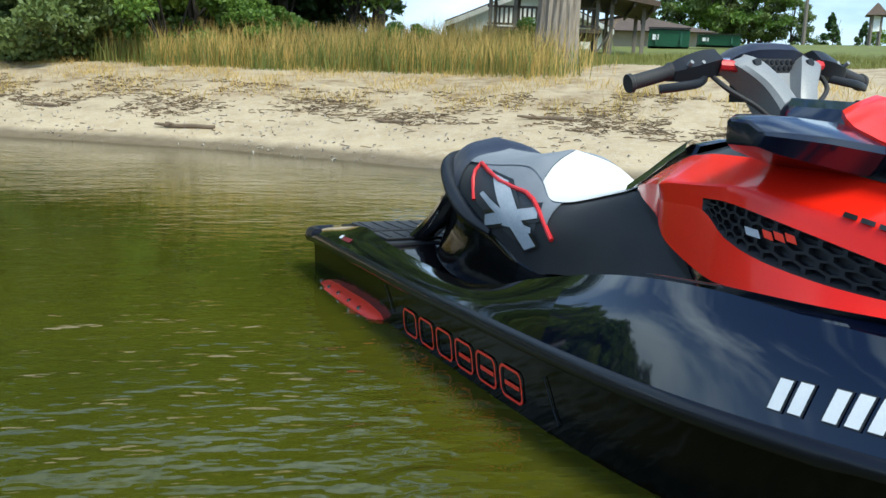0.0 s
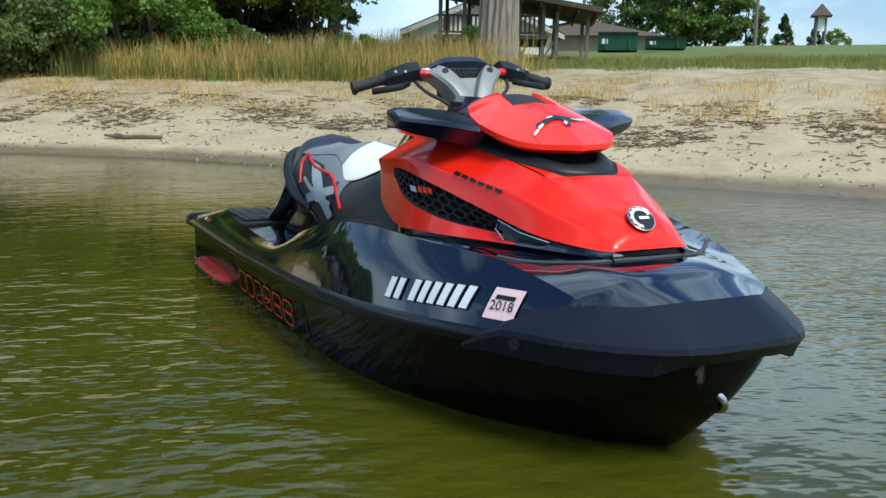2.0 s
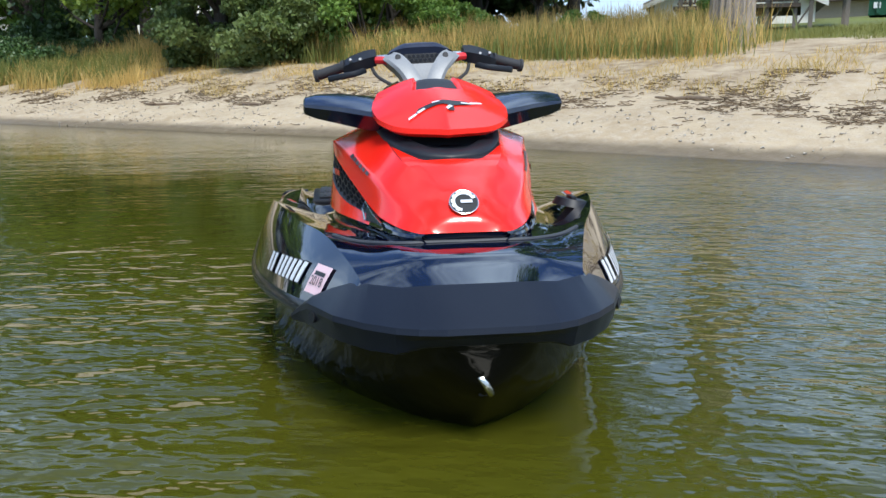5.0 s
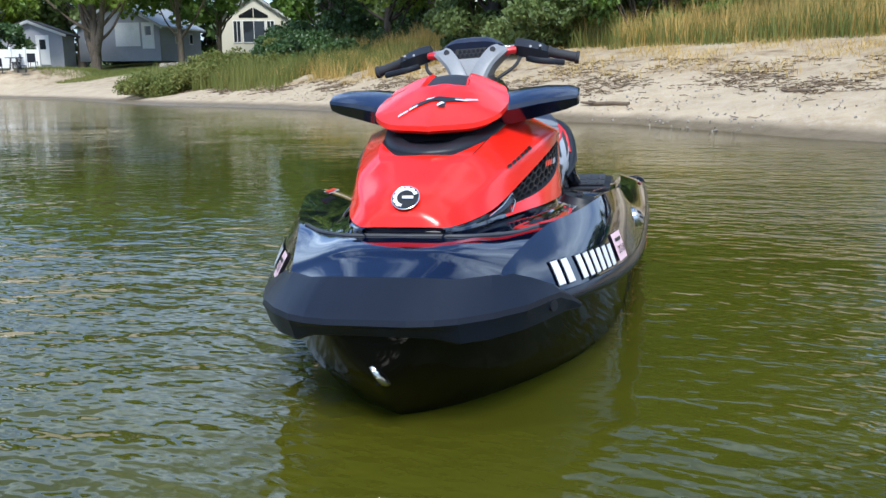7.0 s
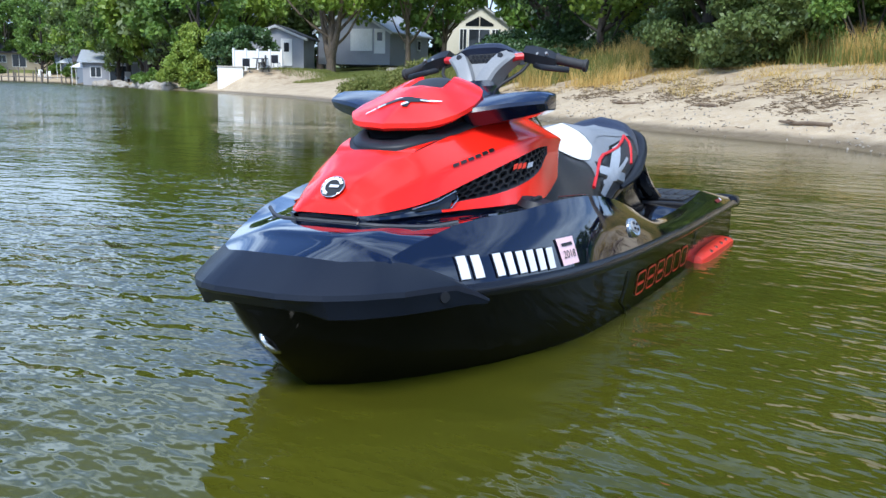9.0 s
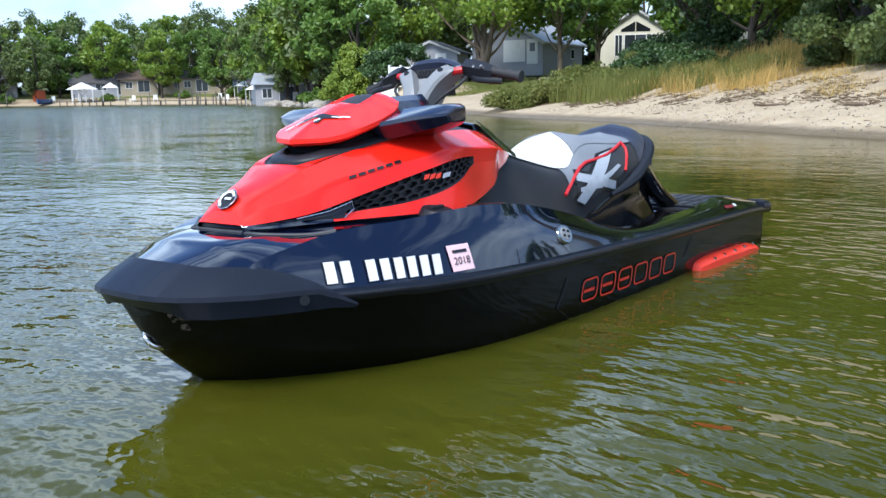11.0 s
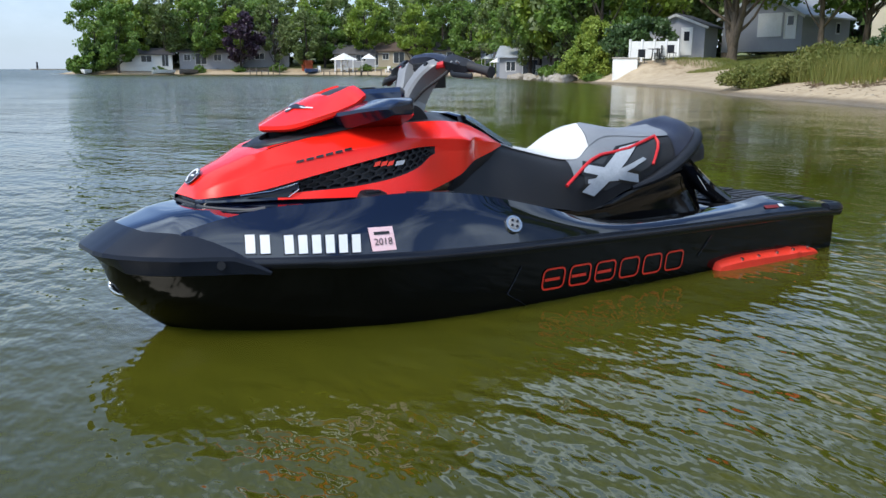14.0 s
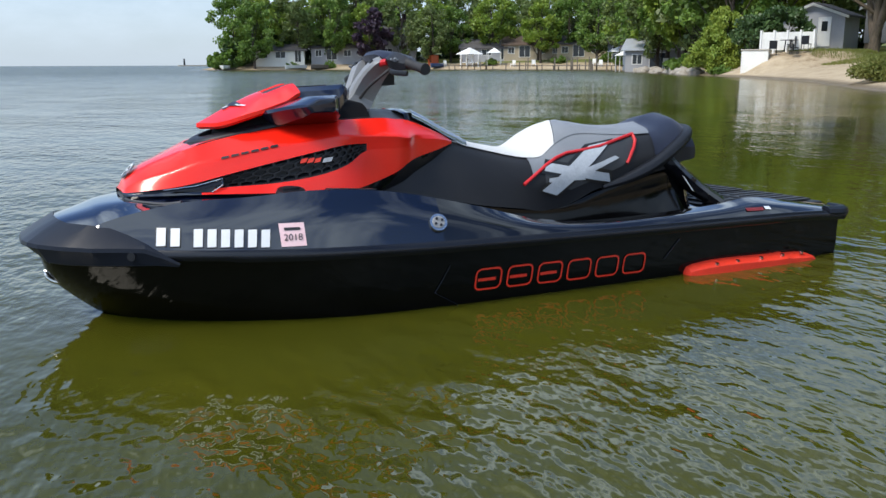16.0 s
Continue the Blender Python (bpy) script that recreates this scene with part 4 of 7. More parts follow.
# sponsons with their bolts
for s in (1, -1):
    secs = []
    for x, zt, zb, w in ((-.720, .008, -.075, .030), (-.75, .032, -.085, .060), (-.92, .042, -.090, .076), (-1.20, .034, -.092, .080), (-1.27, .036, -.092, .080), (-1.30, .030, -.092, .078), (-1.42, .022, -.085, .076), (-1.475, .004, -.06, .06)):
        y0 = abs(hull_side(x, (zt + zb) / 2, 1, 0)[1]) - .008
        secs.append([[x, s * y0, zt], [x, s * (y0 + w * .7), zt - .008], [x, s * (y0 + w), zt - .022], [x, s * (y0 + w), zb + .02], [x, s * (y0 + w * .6), zb], [x, s * y0, zb], [x, s * y0, zt]])
    sp = skin("sponson", spline(secs, 3), M_SPON, ski, "bright red plastic sponson", 40, cap=True)
    for x in (-.86, -.98, -1.12, -1.25, -1.37):
        y0 = abs(hull_side(x, .0, 1, 0)[1])
        part("bolt", cyl((x, s * (y0 + .048), .024), (x, s * (y0 + .050), .033), .009, seg=8), M_STEEL, sp)

# chrome through-hull fitting on the port flank, fuel cap and vents
p = deck_side(.457, .314, 1, 0)
fit_n = Vector((.15, .86, .48)).normalized()
ring = part("fitting", cyl(Vector(p), Vector(p) + fit_n * .012, .036, .032, 24), M_STEEL, ski, "round chrome fitting", True)
part("fitting_disc", cyl(Vector(p) + fit_n * .011, Vector(p) + fit_n * .015, .024, .022, 20), M_ALU, ring)
for k in range(4):
    a = k * math.pi / 2 + .4
    u = fit_n.cross(Vector((1, 0, 0))).normalized()
    v = fit_n.cross(u)
    c = Vector(p) + fit_n * .016 + (u * math.cos(a) + v * math.sin(a)) * .014
    part("fitting_lug", cyl(c - fit_n * .004, c + fit_n * .003, .005, seg=8), M_PLAST, ring)
cap_p = Vector((.945, .395, .430))
fc = part("fuel_cap", cyl(cap_p, cap_p + Vector((0, .004, .022)), .058, .048, 24), M_PLAST, ski, "black fuel cap", True)
part("cap_grip", box(.915, .975, .388, .404, .450, .462, .004), M_PLAST, fc, "", True)
for s in (1, -1):
    P = [[np.array((.83 - .026 * k, s * (.415 + .004 * k + w * .020), .446 + w * .006 - .0015 * k)) for w in (0, 1)] for k in range(8)]
    skin("warning_label", P, M_SILVER, ski, "pale outlined label", 60)
    P = [[np.array((.83 - .0035 - .023 * k, s * (.4185 + .004 * k + w * .013), .4495 + w * .004 - .0013 * k)) for w in (0, 1)] for k in range(8)]
    skin("warning_label", P, M_DECALR, ski, "dark red label centre", 60)


# prints: marks of a maker become plain shapes, plates become plain bars
def ring_mark(place, x0, x1, z0, z1, slant, thick, material, name, label, parent):
    """An outlined rounded shape on a flank."""
    out, inn = [], []
    n = 5
    for ox, oz, sx, sz in ((x1, z1, -1, -1), (x0, z1, 1, -1), (x0, z0, 1, 1), (x1, z0, -1, 1)):
        r = min(abs(x1 - x0), z1 - z0) * .28
        for k in range(n):
            a = k / (n - 1) * math.pi / 2
            quad = {(-1, -1): (math.cos(a), math.sin(a)), (1, -1): (-math.sin(a), math.cos(a)), (1, 1): (-math.cos(a), -math.sin(a)), (-1, 1): (math.sin(a), -math.cos(a))}[(sx, sz)]
            cx, cz = ox + sx * r, oz + sz * r
            for lst, rr in ((out, r), (inn, r - thick)):
                z = cz + quad[1] * rr
                lst.append(place(cx + quad[0] * rr + slant * (z - z0), z))
    m = len(out)
    faces = [(i, (i + 1) % m, m + (i + 1) % m, m + i) for i in range(m)]
    return mesh_ob(name, out + inn, faces, material, parent, label, False)


for s in (1, -1):
    hs = lambda x, z: hull_side(x, z, s, .0045)
    xa, xb = .305, -.515
    n_l = 6
    for k in range(n_l):
        w = (xa - xb) / n_l
        x1 = xa - k * w
        zb = .038 - .012 * k / (n_l - 1)
        ring_mark(hs, x1 - w * .86, x1 - w * .02, zb, zb + .086, -.12, .0075, M_DECALR, "hull_mark", "red outlined maker's mark", ski)
        if k not in (3, 4, 5):
            patch("hull_mark", ((x1 - .02, zb + .036), (x1 - .02, zb + .048), (x1 - w * .7, zb + .048), (x1 - w * .7, zb + .036)), hs, M_DECALR, ski, "", 2, 1)
    frame_pts = [hs(x, z) for x, z in ((.46, .05), (.40, .150), (-.62, .185), (-.68, .150), (-.60, .07), (.36, -.01))]
    frame_pts = np.array([p + np.array([0, s * .001, 0]) for p in frame_pts])
    for a, b in ((0, 1), (3, 4), (5, 0)):
        seg = np.array([frame_pts[a] + (frame_pts[b] - frame_pts[a]) * t for t in np.linspace(0, 1, 5)])
        seg = np.array([hull_side(q[0], q[2], s, .004) for q in seg])
        tube("hull_outline", seg, .0016, M_BUMP, ski, "thin grey outline", 6)
    ds = lambda x, z: deck_side(x, z, s, .005)
    dsk = lambda x, z: deck_side(x, z, s, .0035)
    x_reg, step, lean = (1.405, -.0415, -.14) if s == 1 else (1.050, .0330, .05)
    for k in range(9):
        if k == 2:
            continue
        x = x_reg + k * step - (0 if k < 2 else step * .35)
        z0, z1 = .284 if s == 1 else .302, .340 if s == 1 else .352
        zf = .004 * (4 - k) * (1 if s == 1 else -1) * .5
        w = step * .66
        quad = lambda e: ((x - np.sign(step) * e, z0 + zf - e), (x + w + np.sign(step) * e, z0 + zf - e), (x + w + lean * .07 + np.sign(step) * e, z1 + zf + e), (x + lean * .07 - np.sign(step) * e, z1 + zf + e))
        patch("plate_bar", quad(.0025), dsk, M_DECALK, ski, "", 3, 2)
        patch("plate_bar", quad(0), ds, M_DECALW, ski, "plain white bar", 3, 2)
    xs0, xs1 = (1.022, .940) if s == 1 else (1.372, 1.445)
    zs0, zs1 = (.274, .350) if s == 1 else (.300, .366)
    patch("sticker", ((xs0, zs0), (xs1, zs0), (xs1, zs1), (xs0, zs1)), ds, M_PINK, ski, "pale pink registration sticker", 4, 4)
    patch("sticker_bar", ((xs0 + (xs1 - xs0) * .18, zs1 - .024), (xs0 + (xs1 - xs0) * .82, zs1 - .024), (xs0 + (xs1 - xs0) * .82, zs1 - .015), (xs0 + (xs1 - xs0) * .18, zs1 - .015)),
          lambda x, z: deck_side(x, z, s, .007), M_DECALK, ski, "", 1, 3)
    # the year on the sticker
    txt = bpy.data.curves.new("year_print", "FONT")
    txt.body, txt.size, txt.align_x, txt.align_y = "2018", .032, "CENTER", "CENTER"
    tmp = new("year_print", txt)
    tmp_me = bpy.data.meshes.new_from_object(tmp.evaluated_get(bpy.context.evaluated_depsgraph_get()))
    bpy.data.objects.remove(tmp)
    yr = new("year_print", tmp_me)
    tmp_me.materials.clear()
    tmp_me.materials.append(M_DECALK)
    c0 = Vector(deck_side((xs0 + xs1) / 2, zs0 + .028, s, .0075))
    ex = (Vector(deck_side(xs1, zs0 + .028, s, .0075)) - Vector(deck_side(xs0, zs0 + .028, s, .0075))).normalized()
    ez = (Vector(deck_side((xs0 + xs1) / 2, zs0 + .045, s, .0075)) - c0).normalized()
    en = ex.cross(ez).normalized()
    ez = en.cross(ex)
    yr.parent = ski
    yr.matrix_basis = Matrix(((ex.x, ez.x, en.x, c0.x), (ex.y, ez.y, en.y, c0.y), (ex.z, ez.z, en.z, c0.z), (0, 0, 0, 1)))
    # maker's mark on the fairing: a row of small black shapes; a second one on the grille
    for k in range(6):
        xm = 1.140 - k * .034
        zm = .556 + k * .0068
        patch("fairing_mark", ((xm, zm - .002), (xm - .026, zm + .003), (xm - .030, zm + .011), (xm - .004, zm + .006)), lambda x, z: body_side(x, z, s, .004), M_DECALK, ski, "small black maker's mark" if k == 0 else "", 1, 1)
    for k, (xm, wd, mt) in enumerate(((.875, .022, M_DECALR), (.850, .022, M_DECALR), (.825, .022, M_DECALR), (.795, .034, M_SILVER))):
        patch("grille_mark", ((xm, .530), (xm - wd, .534), (xm - wd - .008, .550), (xm - .008, .546)), lambda x, z: body_side(x, z, s, .006), mt, ski, "", 1, 1)
    for xm, wd, mt in ((-1.04, .10, M_DECALR), (-1.15, .035, M_DECALW)):
        patch("side_mark", ((xm, .240), (xm - wd, .237), (xm - wd, .249), (xm, .252)), lambda x, z: deck_side(x, z, s, .004), mt if mt != M_DECALR else M_DKRED, ski, "", 1, 3)
    patch("deck_mark", ((-.10, .205), (-.20, .20), (-.20, .225), (-.10, .23)), lambda x, z: np.array([x, s * (.2575 - (z - .2) * .15), z]), M_SILVER, ski, "", 1, 1)
# round badge on the nose
bp = Vector((1.428, 0, .513))
bn = Vector((.72, 0, .69)).normalized()
bd = part("badge", cyl(bp - bn * .003, bp + bn * .0015, .034, seg=28), M_DECALK, ski, "round black and white badge")
bu = Vector((0, 1, 0))
bv = bn.cross(bu)
arc = []
for k in range(33):
    a = radians(20 + 235 * k / 32)
    tooth = .0315 if k % 4 < 3 else .0275
    u = bu * math.cos(a) + bv * math.sin(a)
    arc.append([bp + bn * .0035 + u * .0215, bp + bn * .0035 + u * tooth])
tube("badge_rim", np.array([bp + bn * .001 + (bu * math.cos(k * math.pi / 16) + bv * math.sin(k * math.pi / 16)) * .0345 for k in range(33)]), .0016, M_STEEL, bd, "bright rim", 6)
skin("badge_ring", arc, M_DECALW, bd, "white toothed ring", 60)
part("badge_bar", box(-.014, .014, -.004, .004, 0, .001), M_DECALW, bd).matrix_basis = Matrix.Translation(bp + bn * .0035 + bu * .006) @ Matrix(((bu.x, bv.x, bn.x, 0), (bu.y, bv.y, bn.y, 0), (bu.z, bv.z, bn.z, 0), (0, 0, 0, 1)))


# ---- ground and lake ----
SHORE = [(260, 420), (60, 110), (14, 30), (3, 14), (-3.6, 6.8), (-6.2, 5.0), (-9.0, 2.4), (-11.6, 0.4), (-14.4, -3.0), (-19.5, -8.8), (-24.6, -16.8), (-33.5, -26.5),
         (-43.5, -42.0), (-50.0, -53.5), (-64.0, -76.0), (-78.0, -99.0), (-73.0, -117.0), (-60.0, -133.0), (-42.0, -141.0), (-30.0, -143.5), (-31.5, -160.0), (-60.0, -260.0), (-300.0, -900.0), (-1200.0, -3400.0)]
SH = np.array(SHORE, float)


def inland(X, Y):
    """Distance from the water's edge, positive on land."""
    X, Y = np.asarray(X, float), np.asarray(Y, float)
    best, sign = np.full(X.shape, 1e9), np.ones(X.shape)
    for (ax, ay), (bx, by) in zip(SH[:-1], SH[1:]):
        dx, dy = bx - ax, by - ay
        t = np.clip(((X - ax) * dx + (Y - ay) * dy) / (dx * dx + dy * dy), 0, 1)
        ex, ey = X - ax - t * dx, Y - ay - t * dy
        d = np.hypot(ex, ey)
        s = np.sign(dx * ey - dy * ex)
        near = d < best - 1e-9
        best, sign = np.where(near, d, best), np.where(near, s, sign)
    return best * -sign


def wobble(X, Y):
    return (np.sin(X * .9 + Y * .5) + np.sin(X * .37 - Y * 1.1 + 1.3) + .6 * np.sin(X * 2.3 + Y * 1.9 + .7)) / 2.6


def height(X, Y):
    """Ground level: a sand bank, then a rising meadow; the lake bed on the other side."""
    X, Y = np.asarray(X, float), np.asarray(Y, float)
    s = inland(X, Y) + .22 * wobble(X * .8, Y * .8) * np.clip((40 - np.hypot(X, Y)) / 20, 0, 1)
    steep = np.interp(s, [-80, -12, -4, -1, 0, 1.2, 2.6, 4.4, 6.5, 10, 25, 40, 60, 120], [-4, -1.1, -.55, -.2, 0, .36, .66, 1.12, 1.5, 2.02, 3.68, 5.2, 6.4, 7.8])
    gentle = np.interp(s, [-80, -12, -4, -1, 0, 1.2, 3, 6, 12, 22, 45, 120], [-4, -1.1, -.55, -.2, 0, .22, .5, .95, 1.7, 2.5, 3.7, 6])
    k = np.clip((Y + 18) / 14, 0, 1)
    z = gentle + (steep - gentle) * k * k * (3 - 2 * k)
    mound = np.clip((7.2 - np.hypot(X + 48.6, Y + 38.6)) / 4.2, 0, 1)
    z = np.where(mound > 0, np.maximum(z, 1.7 * mound * mound * (3 - 2 * mound) * np.clip(s / 2.2, 0, 1)), z)
    land = np.clip(s / 2, 0, 1)
    return z + land * (.035 * wobble(X * 2.1, Y * 2.3) + .012 * wobble(X * 6, Y * 7)) * np.clip((70 - np.hypot(X, Y)) / 30, 0, 1)


def higher_sand(X, Y):
    """How much further the bare sand climbs beyond the trunk."""
    return 3.4 * np.clip((Y - 5.5) / 5.0, 0, 1) * np.clip((X + 24) / 6, 0, 1)


def gz(x, y):
    return float(height(np.array([x]), np.array([y]))[0])


def axis(lo, hi, fine, grow, far_lo, far_hi):
    a = list(np.arange(lo, hi + fine / 2, fine))
    st = fine
    while a[-1] < far_hi:
        st *= grow
        a.append(a[-1] + st)
    st = fine
    while a[0] > far_lo:
        st *= grow
        a.insert(0, a[0] - st)
    return np.array(a)


GX, GY = axis(-22, 4, .22, 1.09, -3200, 3200), axis(-14, 12, .22, 1.09, -3600, 3200)
XX, YY = np.meshgrid(GX, GY, indexing="ij")
ZZ, IN = height(XX, YY), inland(XX, YY)


def sheet(name, Z, material, attrs, label, category):
    me = bpy.data.meshes.new(name)
    k, m = Z.shape
    co = np.stack([XX, YY, Z], -1).reshape(-1, 3)
    idx = np.arange(k * m).reshape(k, m)
    quads = np.stack([idx[:-1, :-1], idx[1:, :-1], idx[1:, 1:], idx[:-1, 1:]], -1).reshape(-1, 4)
    me.vertices.add(len(co))
    me.vertices.foreach_set("co", co.ravel())
    me.loops.add(quads.size)
    me.loops.foreach_set("vertex_index", quads.ravel().astype(np.int32))
    me.polygons.add(len(quads))
    me.polygons.foreach_set("loop_start", np.arange(0, quads.size, 4, dtype=np.int32))
    me.polygons.foreach_set("loop_total", np.full(len(quads), 4, dtype=np.int32))
    me.update(calc_edges=True)
    me.polygons.foreach_set("use_smooth", np.ones(len(quads), dtype=bool))
    for key, val in attrs.items():
        at = me.attributes.new(key, "FLOAT", "POINT")
        at.data.foreach_set("value", val.ravel().astype(np.float32))
    me.materials.append(material)
    return tagged(new(name, me), label, category, kind="structure")


def ground_material():
    m = bpy.data.materials.new("sand_and_turf")
    m.use_nodes = True
    n, l = m.node_tree.nodes, m.node_tree.links
    b = n["Principled BSDF"]
    geo = n.new("ShaderNodeNewGeometry")

    def tex(scale, detail=6, rough=.6):
        t = n.new("ShaderNodeTexNoise")
        t.inputs["Scale"].default_value, t.inputs["Detail"].default_value, t.inputs["Roughness"].default_value = scale, detail, rough
        l.new(geo.outputs["Position"], t.inputs["Vector"])
        return t.outputs["Fac"]

    def ramp(src, p0, p1, c0, c1):
        r = n.new("ShaderNodeValToRGB")
        r.color_ramp.elements[0].position, r.color_ramp.elements[1].position = p0, p1
        r.color_ramp.elements[0].color, r.color_ramp.elements[1].color = (*c0, 1), (*c1, 1)
        l.new(src, r.inputs["Fac"])
        return r.outputs["Color"]

    def mixc(fac, a, c):
        x = n.new("ShaderNodeMixRGB")
        l.new(fac, x.inputs["Fac"])
        l.new(a, x.inputs[1])
        l.new(c, x.inputs[2])
        return x.outputs["Color"]

    def rng(src, a, c):
        x = n.new("ShaderNodeMapRange")
        x.inputs["From Min"].default_value, x.inputs["From Max"].default_value = a, c
        l.new(src, x.inputs["Value"])
        return x.outputs["Result"]

    def op(kind, a, c):
        x = n.new("ShaderNodeMath")
        x.operation = kind
        for i, v in enumerate((a, c)):
            if isinstance(v, (int, float)):
                x.inputs[i].default_value = v
            else:
                l.new(v, x.inputs[i])
        return x.outputs[0]

    sand = ramp(tex(1.3), .35, .68, (.335, .250, .150), (.465, .366, .238))
    speck = ramp(tex(38, 3), .30, .46, (.16, .115, .075), (.45, .37, .27))
    sand = mixc(rng(tex(7), .40, .75), sand, speck)
    att = n.new("ShaderNodeAttribute")
    att.attribute_name = "inland"
    s = op("ADD", att.outputs["Fac"], op("MULTIPLY", op("SUBTRACT", tex(.9), .5), 2.4))
    wet = ramp(tex(5), .3, .7, (.135, .098, .055), (.19, .145, .09))
    sep = n.new("ShaderNodeSeparateXYZ")
    l.new(geo.outputs["Position"], sep.inputs["Vector"])
    damp = op("ADD", sep.outputs["Z"], op("MULTIPLY", op("SUBTRACT", tex(2.2), .5), .10))
    sand = mixc(rng(damp, .17, .08), sand, wet)
    dry = ramp(tex(3.0), .38, .62, (.21, .14, .075), (.40, .32, .21))
    band = op("MULTIPLY", rng(s, 2.6, 3.6), rng(s, 7.4, 6.2))
    band = op("MULTIPLY", band, rng(tex(.8), .42, .58))
    sand = mixc(band, sand, dry)
    turf = ramp(tex(2.5), .35, .7, (.070, .095, .018), (.16, .16, .045))
    turf = mixc(rng(tex(.25), .4, .65), turf, ramp(tex(18), .3, .7, (.105, .130, .020), (.165, .180, .038)))
    col = mixc(rng(s, 7.0, 8.2), sand, turf)
    l.new(col, b.inputs["Base Color"])
    b.inputs["Roughness"].default_value = .9
    rr = n.new("ShaderNodeMapRange")
    rr.inputs["From Min"].default_value, rr.inputs["From Max"].default_value, rr.inputs["To Min"].default_value, rr.inputs["To Max"].default_value = .02, .15, .45, .95
    l.new(damp, rr.inputs["Value"])
    l.new(rr.outputs["Result"], b.inputs["Roughness"])
    bp = n.new("ShaderNodeBump")
    bp.inputs["Strength"].default_value, bp.inputs["Distance"].default_value = .7, .05
    hsum = op("ADD", op("MULTIPLY", tex(5, 5), .7), op("MULTIPLY", tex(28, 3), .25))
    l.new(hsum, bp.inputs["Height"])
    l.new(bp.outputs["Normal"], b.inputs["Normal"])
    return m


def water_material():
    m = bpy.data.materials.new("murky_green_water")
    m.use_nodes = True
    n, l = m.node_tree.nodes, m.node_tree.links
    b, out = n["Principled BSDF"], n["Material Output"]
    geo = n.new("ShaderNodeNewGeometry")

    def tex(scale, detail, squeeze, turn):
        """Noise squeezed across crests that lie along y, turned by some degrees."""
        mp, t = n.new("ShaderNodeMapping"), n.new("ShaderNodeTexNoise")
        mp.vector_type = "TEXTURE"
        mp.inputs["Scale"].default_value, mp.inputs["Rotation"].default_value = (1 / squeeze, 1, 1), (0, 0, radians(turn))
        t.inputs["Scale"].default_value, t.inputs["Detail"].default_value, t.inputs["Roughness"].default_value = scale, detail, .5
        l.new(geo.outputs["Position"], mp.inputs["Vector"])
        l.new(mp.outputs["Vector"], t.inputs["Vector"])
        return t.outputs["Fac"]

    def op(kind, a, c):
        x = n.new("ShaderNodeMath")
        x.operation = kind
        for i, v in enumerate((a, c)):
            if isinstance(v, (int, float)):
                x.inputs[i].default_value = v
            else:
                l.new(v, x.inputs[i])
        return x.outputs[0]

    waves = op("ADD", op("MULTIPLY", tex(2.5, 2, 2.1, WAVE_TURN), .045),
               op("ADD", op("MULTIPLY", tex(7.0, 2, 1.9, WAVE_TURN - 22), .030), op("MULTIPLY", tex(.5, 2, 1.7, WAVE_TURN + 15), .09)))
    calm = n.new("ShaderNodeMapRange")
    calm.inputs["From Min"].default_value, calm.inputs["From Max"].default_value, calm.inputs["To Min"].default_value, calm.inputs["To Max"].default_value = .36, .62, .30, 1.0
    l.new(tex(.33, 2, 1, 0), calm.inputs["Value"])
    bp = n.new("ShaderNodeBump")
    bp.inputs["Distance"].default_value = 1.0
    shelter, dep = n.new("ShaderNodeMapRange"), n.new("ShaderNodeAttribute")
    dep.attribute_name = "lee"
    shelter.inputs["From Min"].default_value, shelter.inputs["From Max"].default_value, shelter.inputs["To Min"].default_value, shelter.inputs["To Max"].default_value = 0.0, 1.4, 0.12, 1.3
    l.new(dep.outputs["Fac"], shelter.inputs["Value"])
    l.new(op("MULTIPLY", op("MULTIPLY", calm.outputs["Result"], shelter.outputs["Result"]), WAVE_STRENGTH), bp.inputs["Strength"])
    l.new(waves, bp.inputs["Height"])
    l.new(bp.outputs["Normal"], b.inputs["Normal"])
    cr = n.new("ShaderNodeValToRGB")
    cr.color_ramp.elements[0].position, cr.color_ramp.elements[1].position = .35, .65
    cr.color_ramp.elements[0].color, cr.color_ramp.elements[1].color = (.042, .0445, .0043, 1), (.058, .057, .0050, 1)
    l.new(tex(.8, 4, 1, 0), cr.inputs["Fac"])
    l.new(cr.outputs["Color"], b.inputs["Base Color"])
    b.inputs["IOR"].default_value = 1.40
    # unresolved chop far out
    chop, far = n.new("ShaderNodeAttribute"), n.new("ShaderNodeMapRange")
    chop.attribute_name = "far_out"
    far.inputs["To Min"].default_value, far.inputs["To Max"].default_value = .03, .26
    l.new(chop.outputs["Fac"], far.inputs["Value"])
    l.new(far.outputs["Result"], b.inputs["Roughness"])
    att, mr = n.new("ShaderNodeAttribute"), n.new("ShaderNodeMapRange")
    att.attribute_name = "depth"
    mr.inputs["From Min"].default_value, mr.inputs["From Max"].default_value, mr.inputs["To Min"].default_value, mr.inputs["To Max"].default_value = 0.0, .42, .12, 1.0
    l.new(att.outputs["Fac"], mr.inputs["Value"])
    tr, gl, fr, ms, ms2 = n.new("ShaderNodeBsdfTransparent"), n.new("ShaderNodeBsdfGlossy"), n.new("ShaderNodeFresnel"), n.new("ShaderNodeMixShader"), n.new("ShaderNodeMixShader")
    tr.inputs["Color"].default_value = (.75, .72, .5, 1)
    gl.inputs["Roughness"].default_value, fr.inputs["IOR"].default_value = .03, 1.40
    l.new(bp.outputs["Normal"], gl.inputs["Normal"])
    l.new(bp.outputs["Normal"], fr.inputs["Normal"])
    l.new(fr.outputs["Fac"], ms2.inputs["Fac"])
    l.new(tr.outputs["BSDF"], ms2.inputs[1])
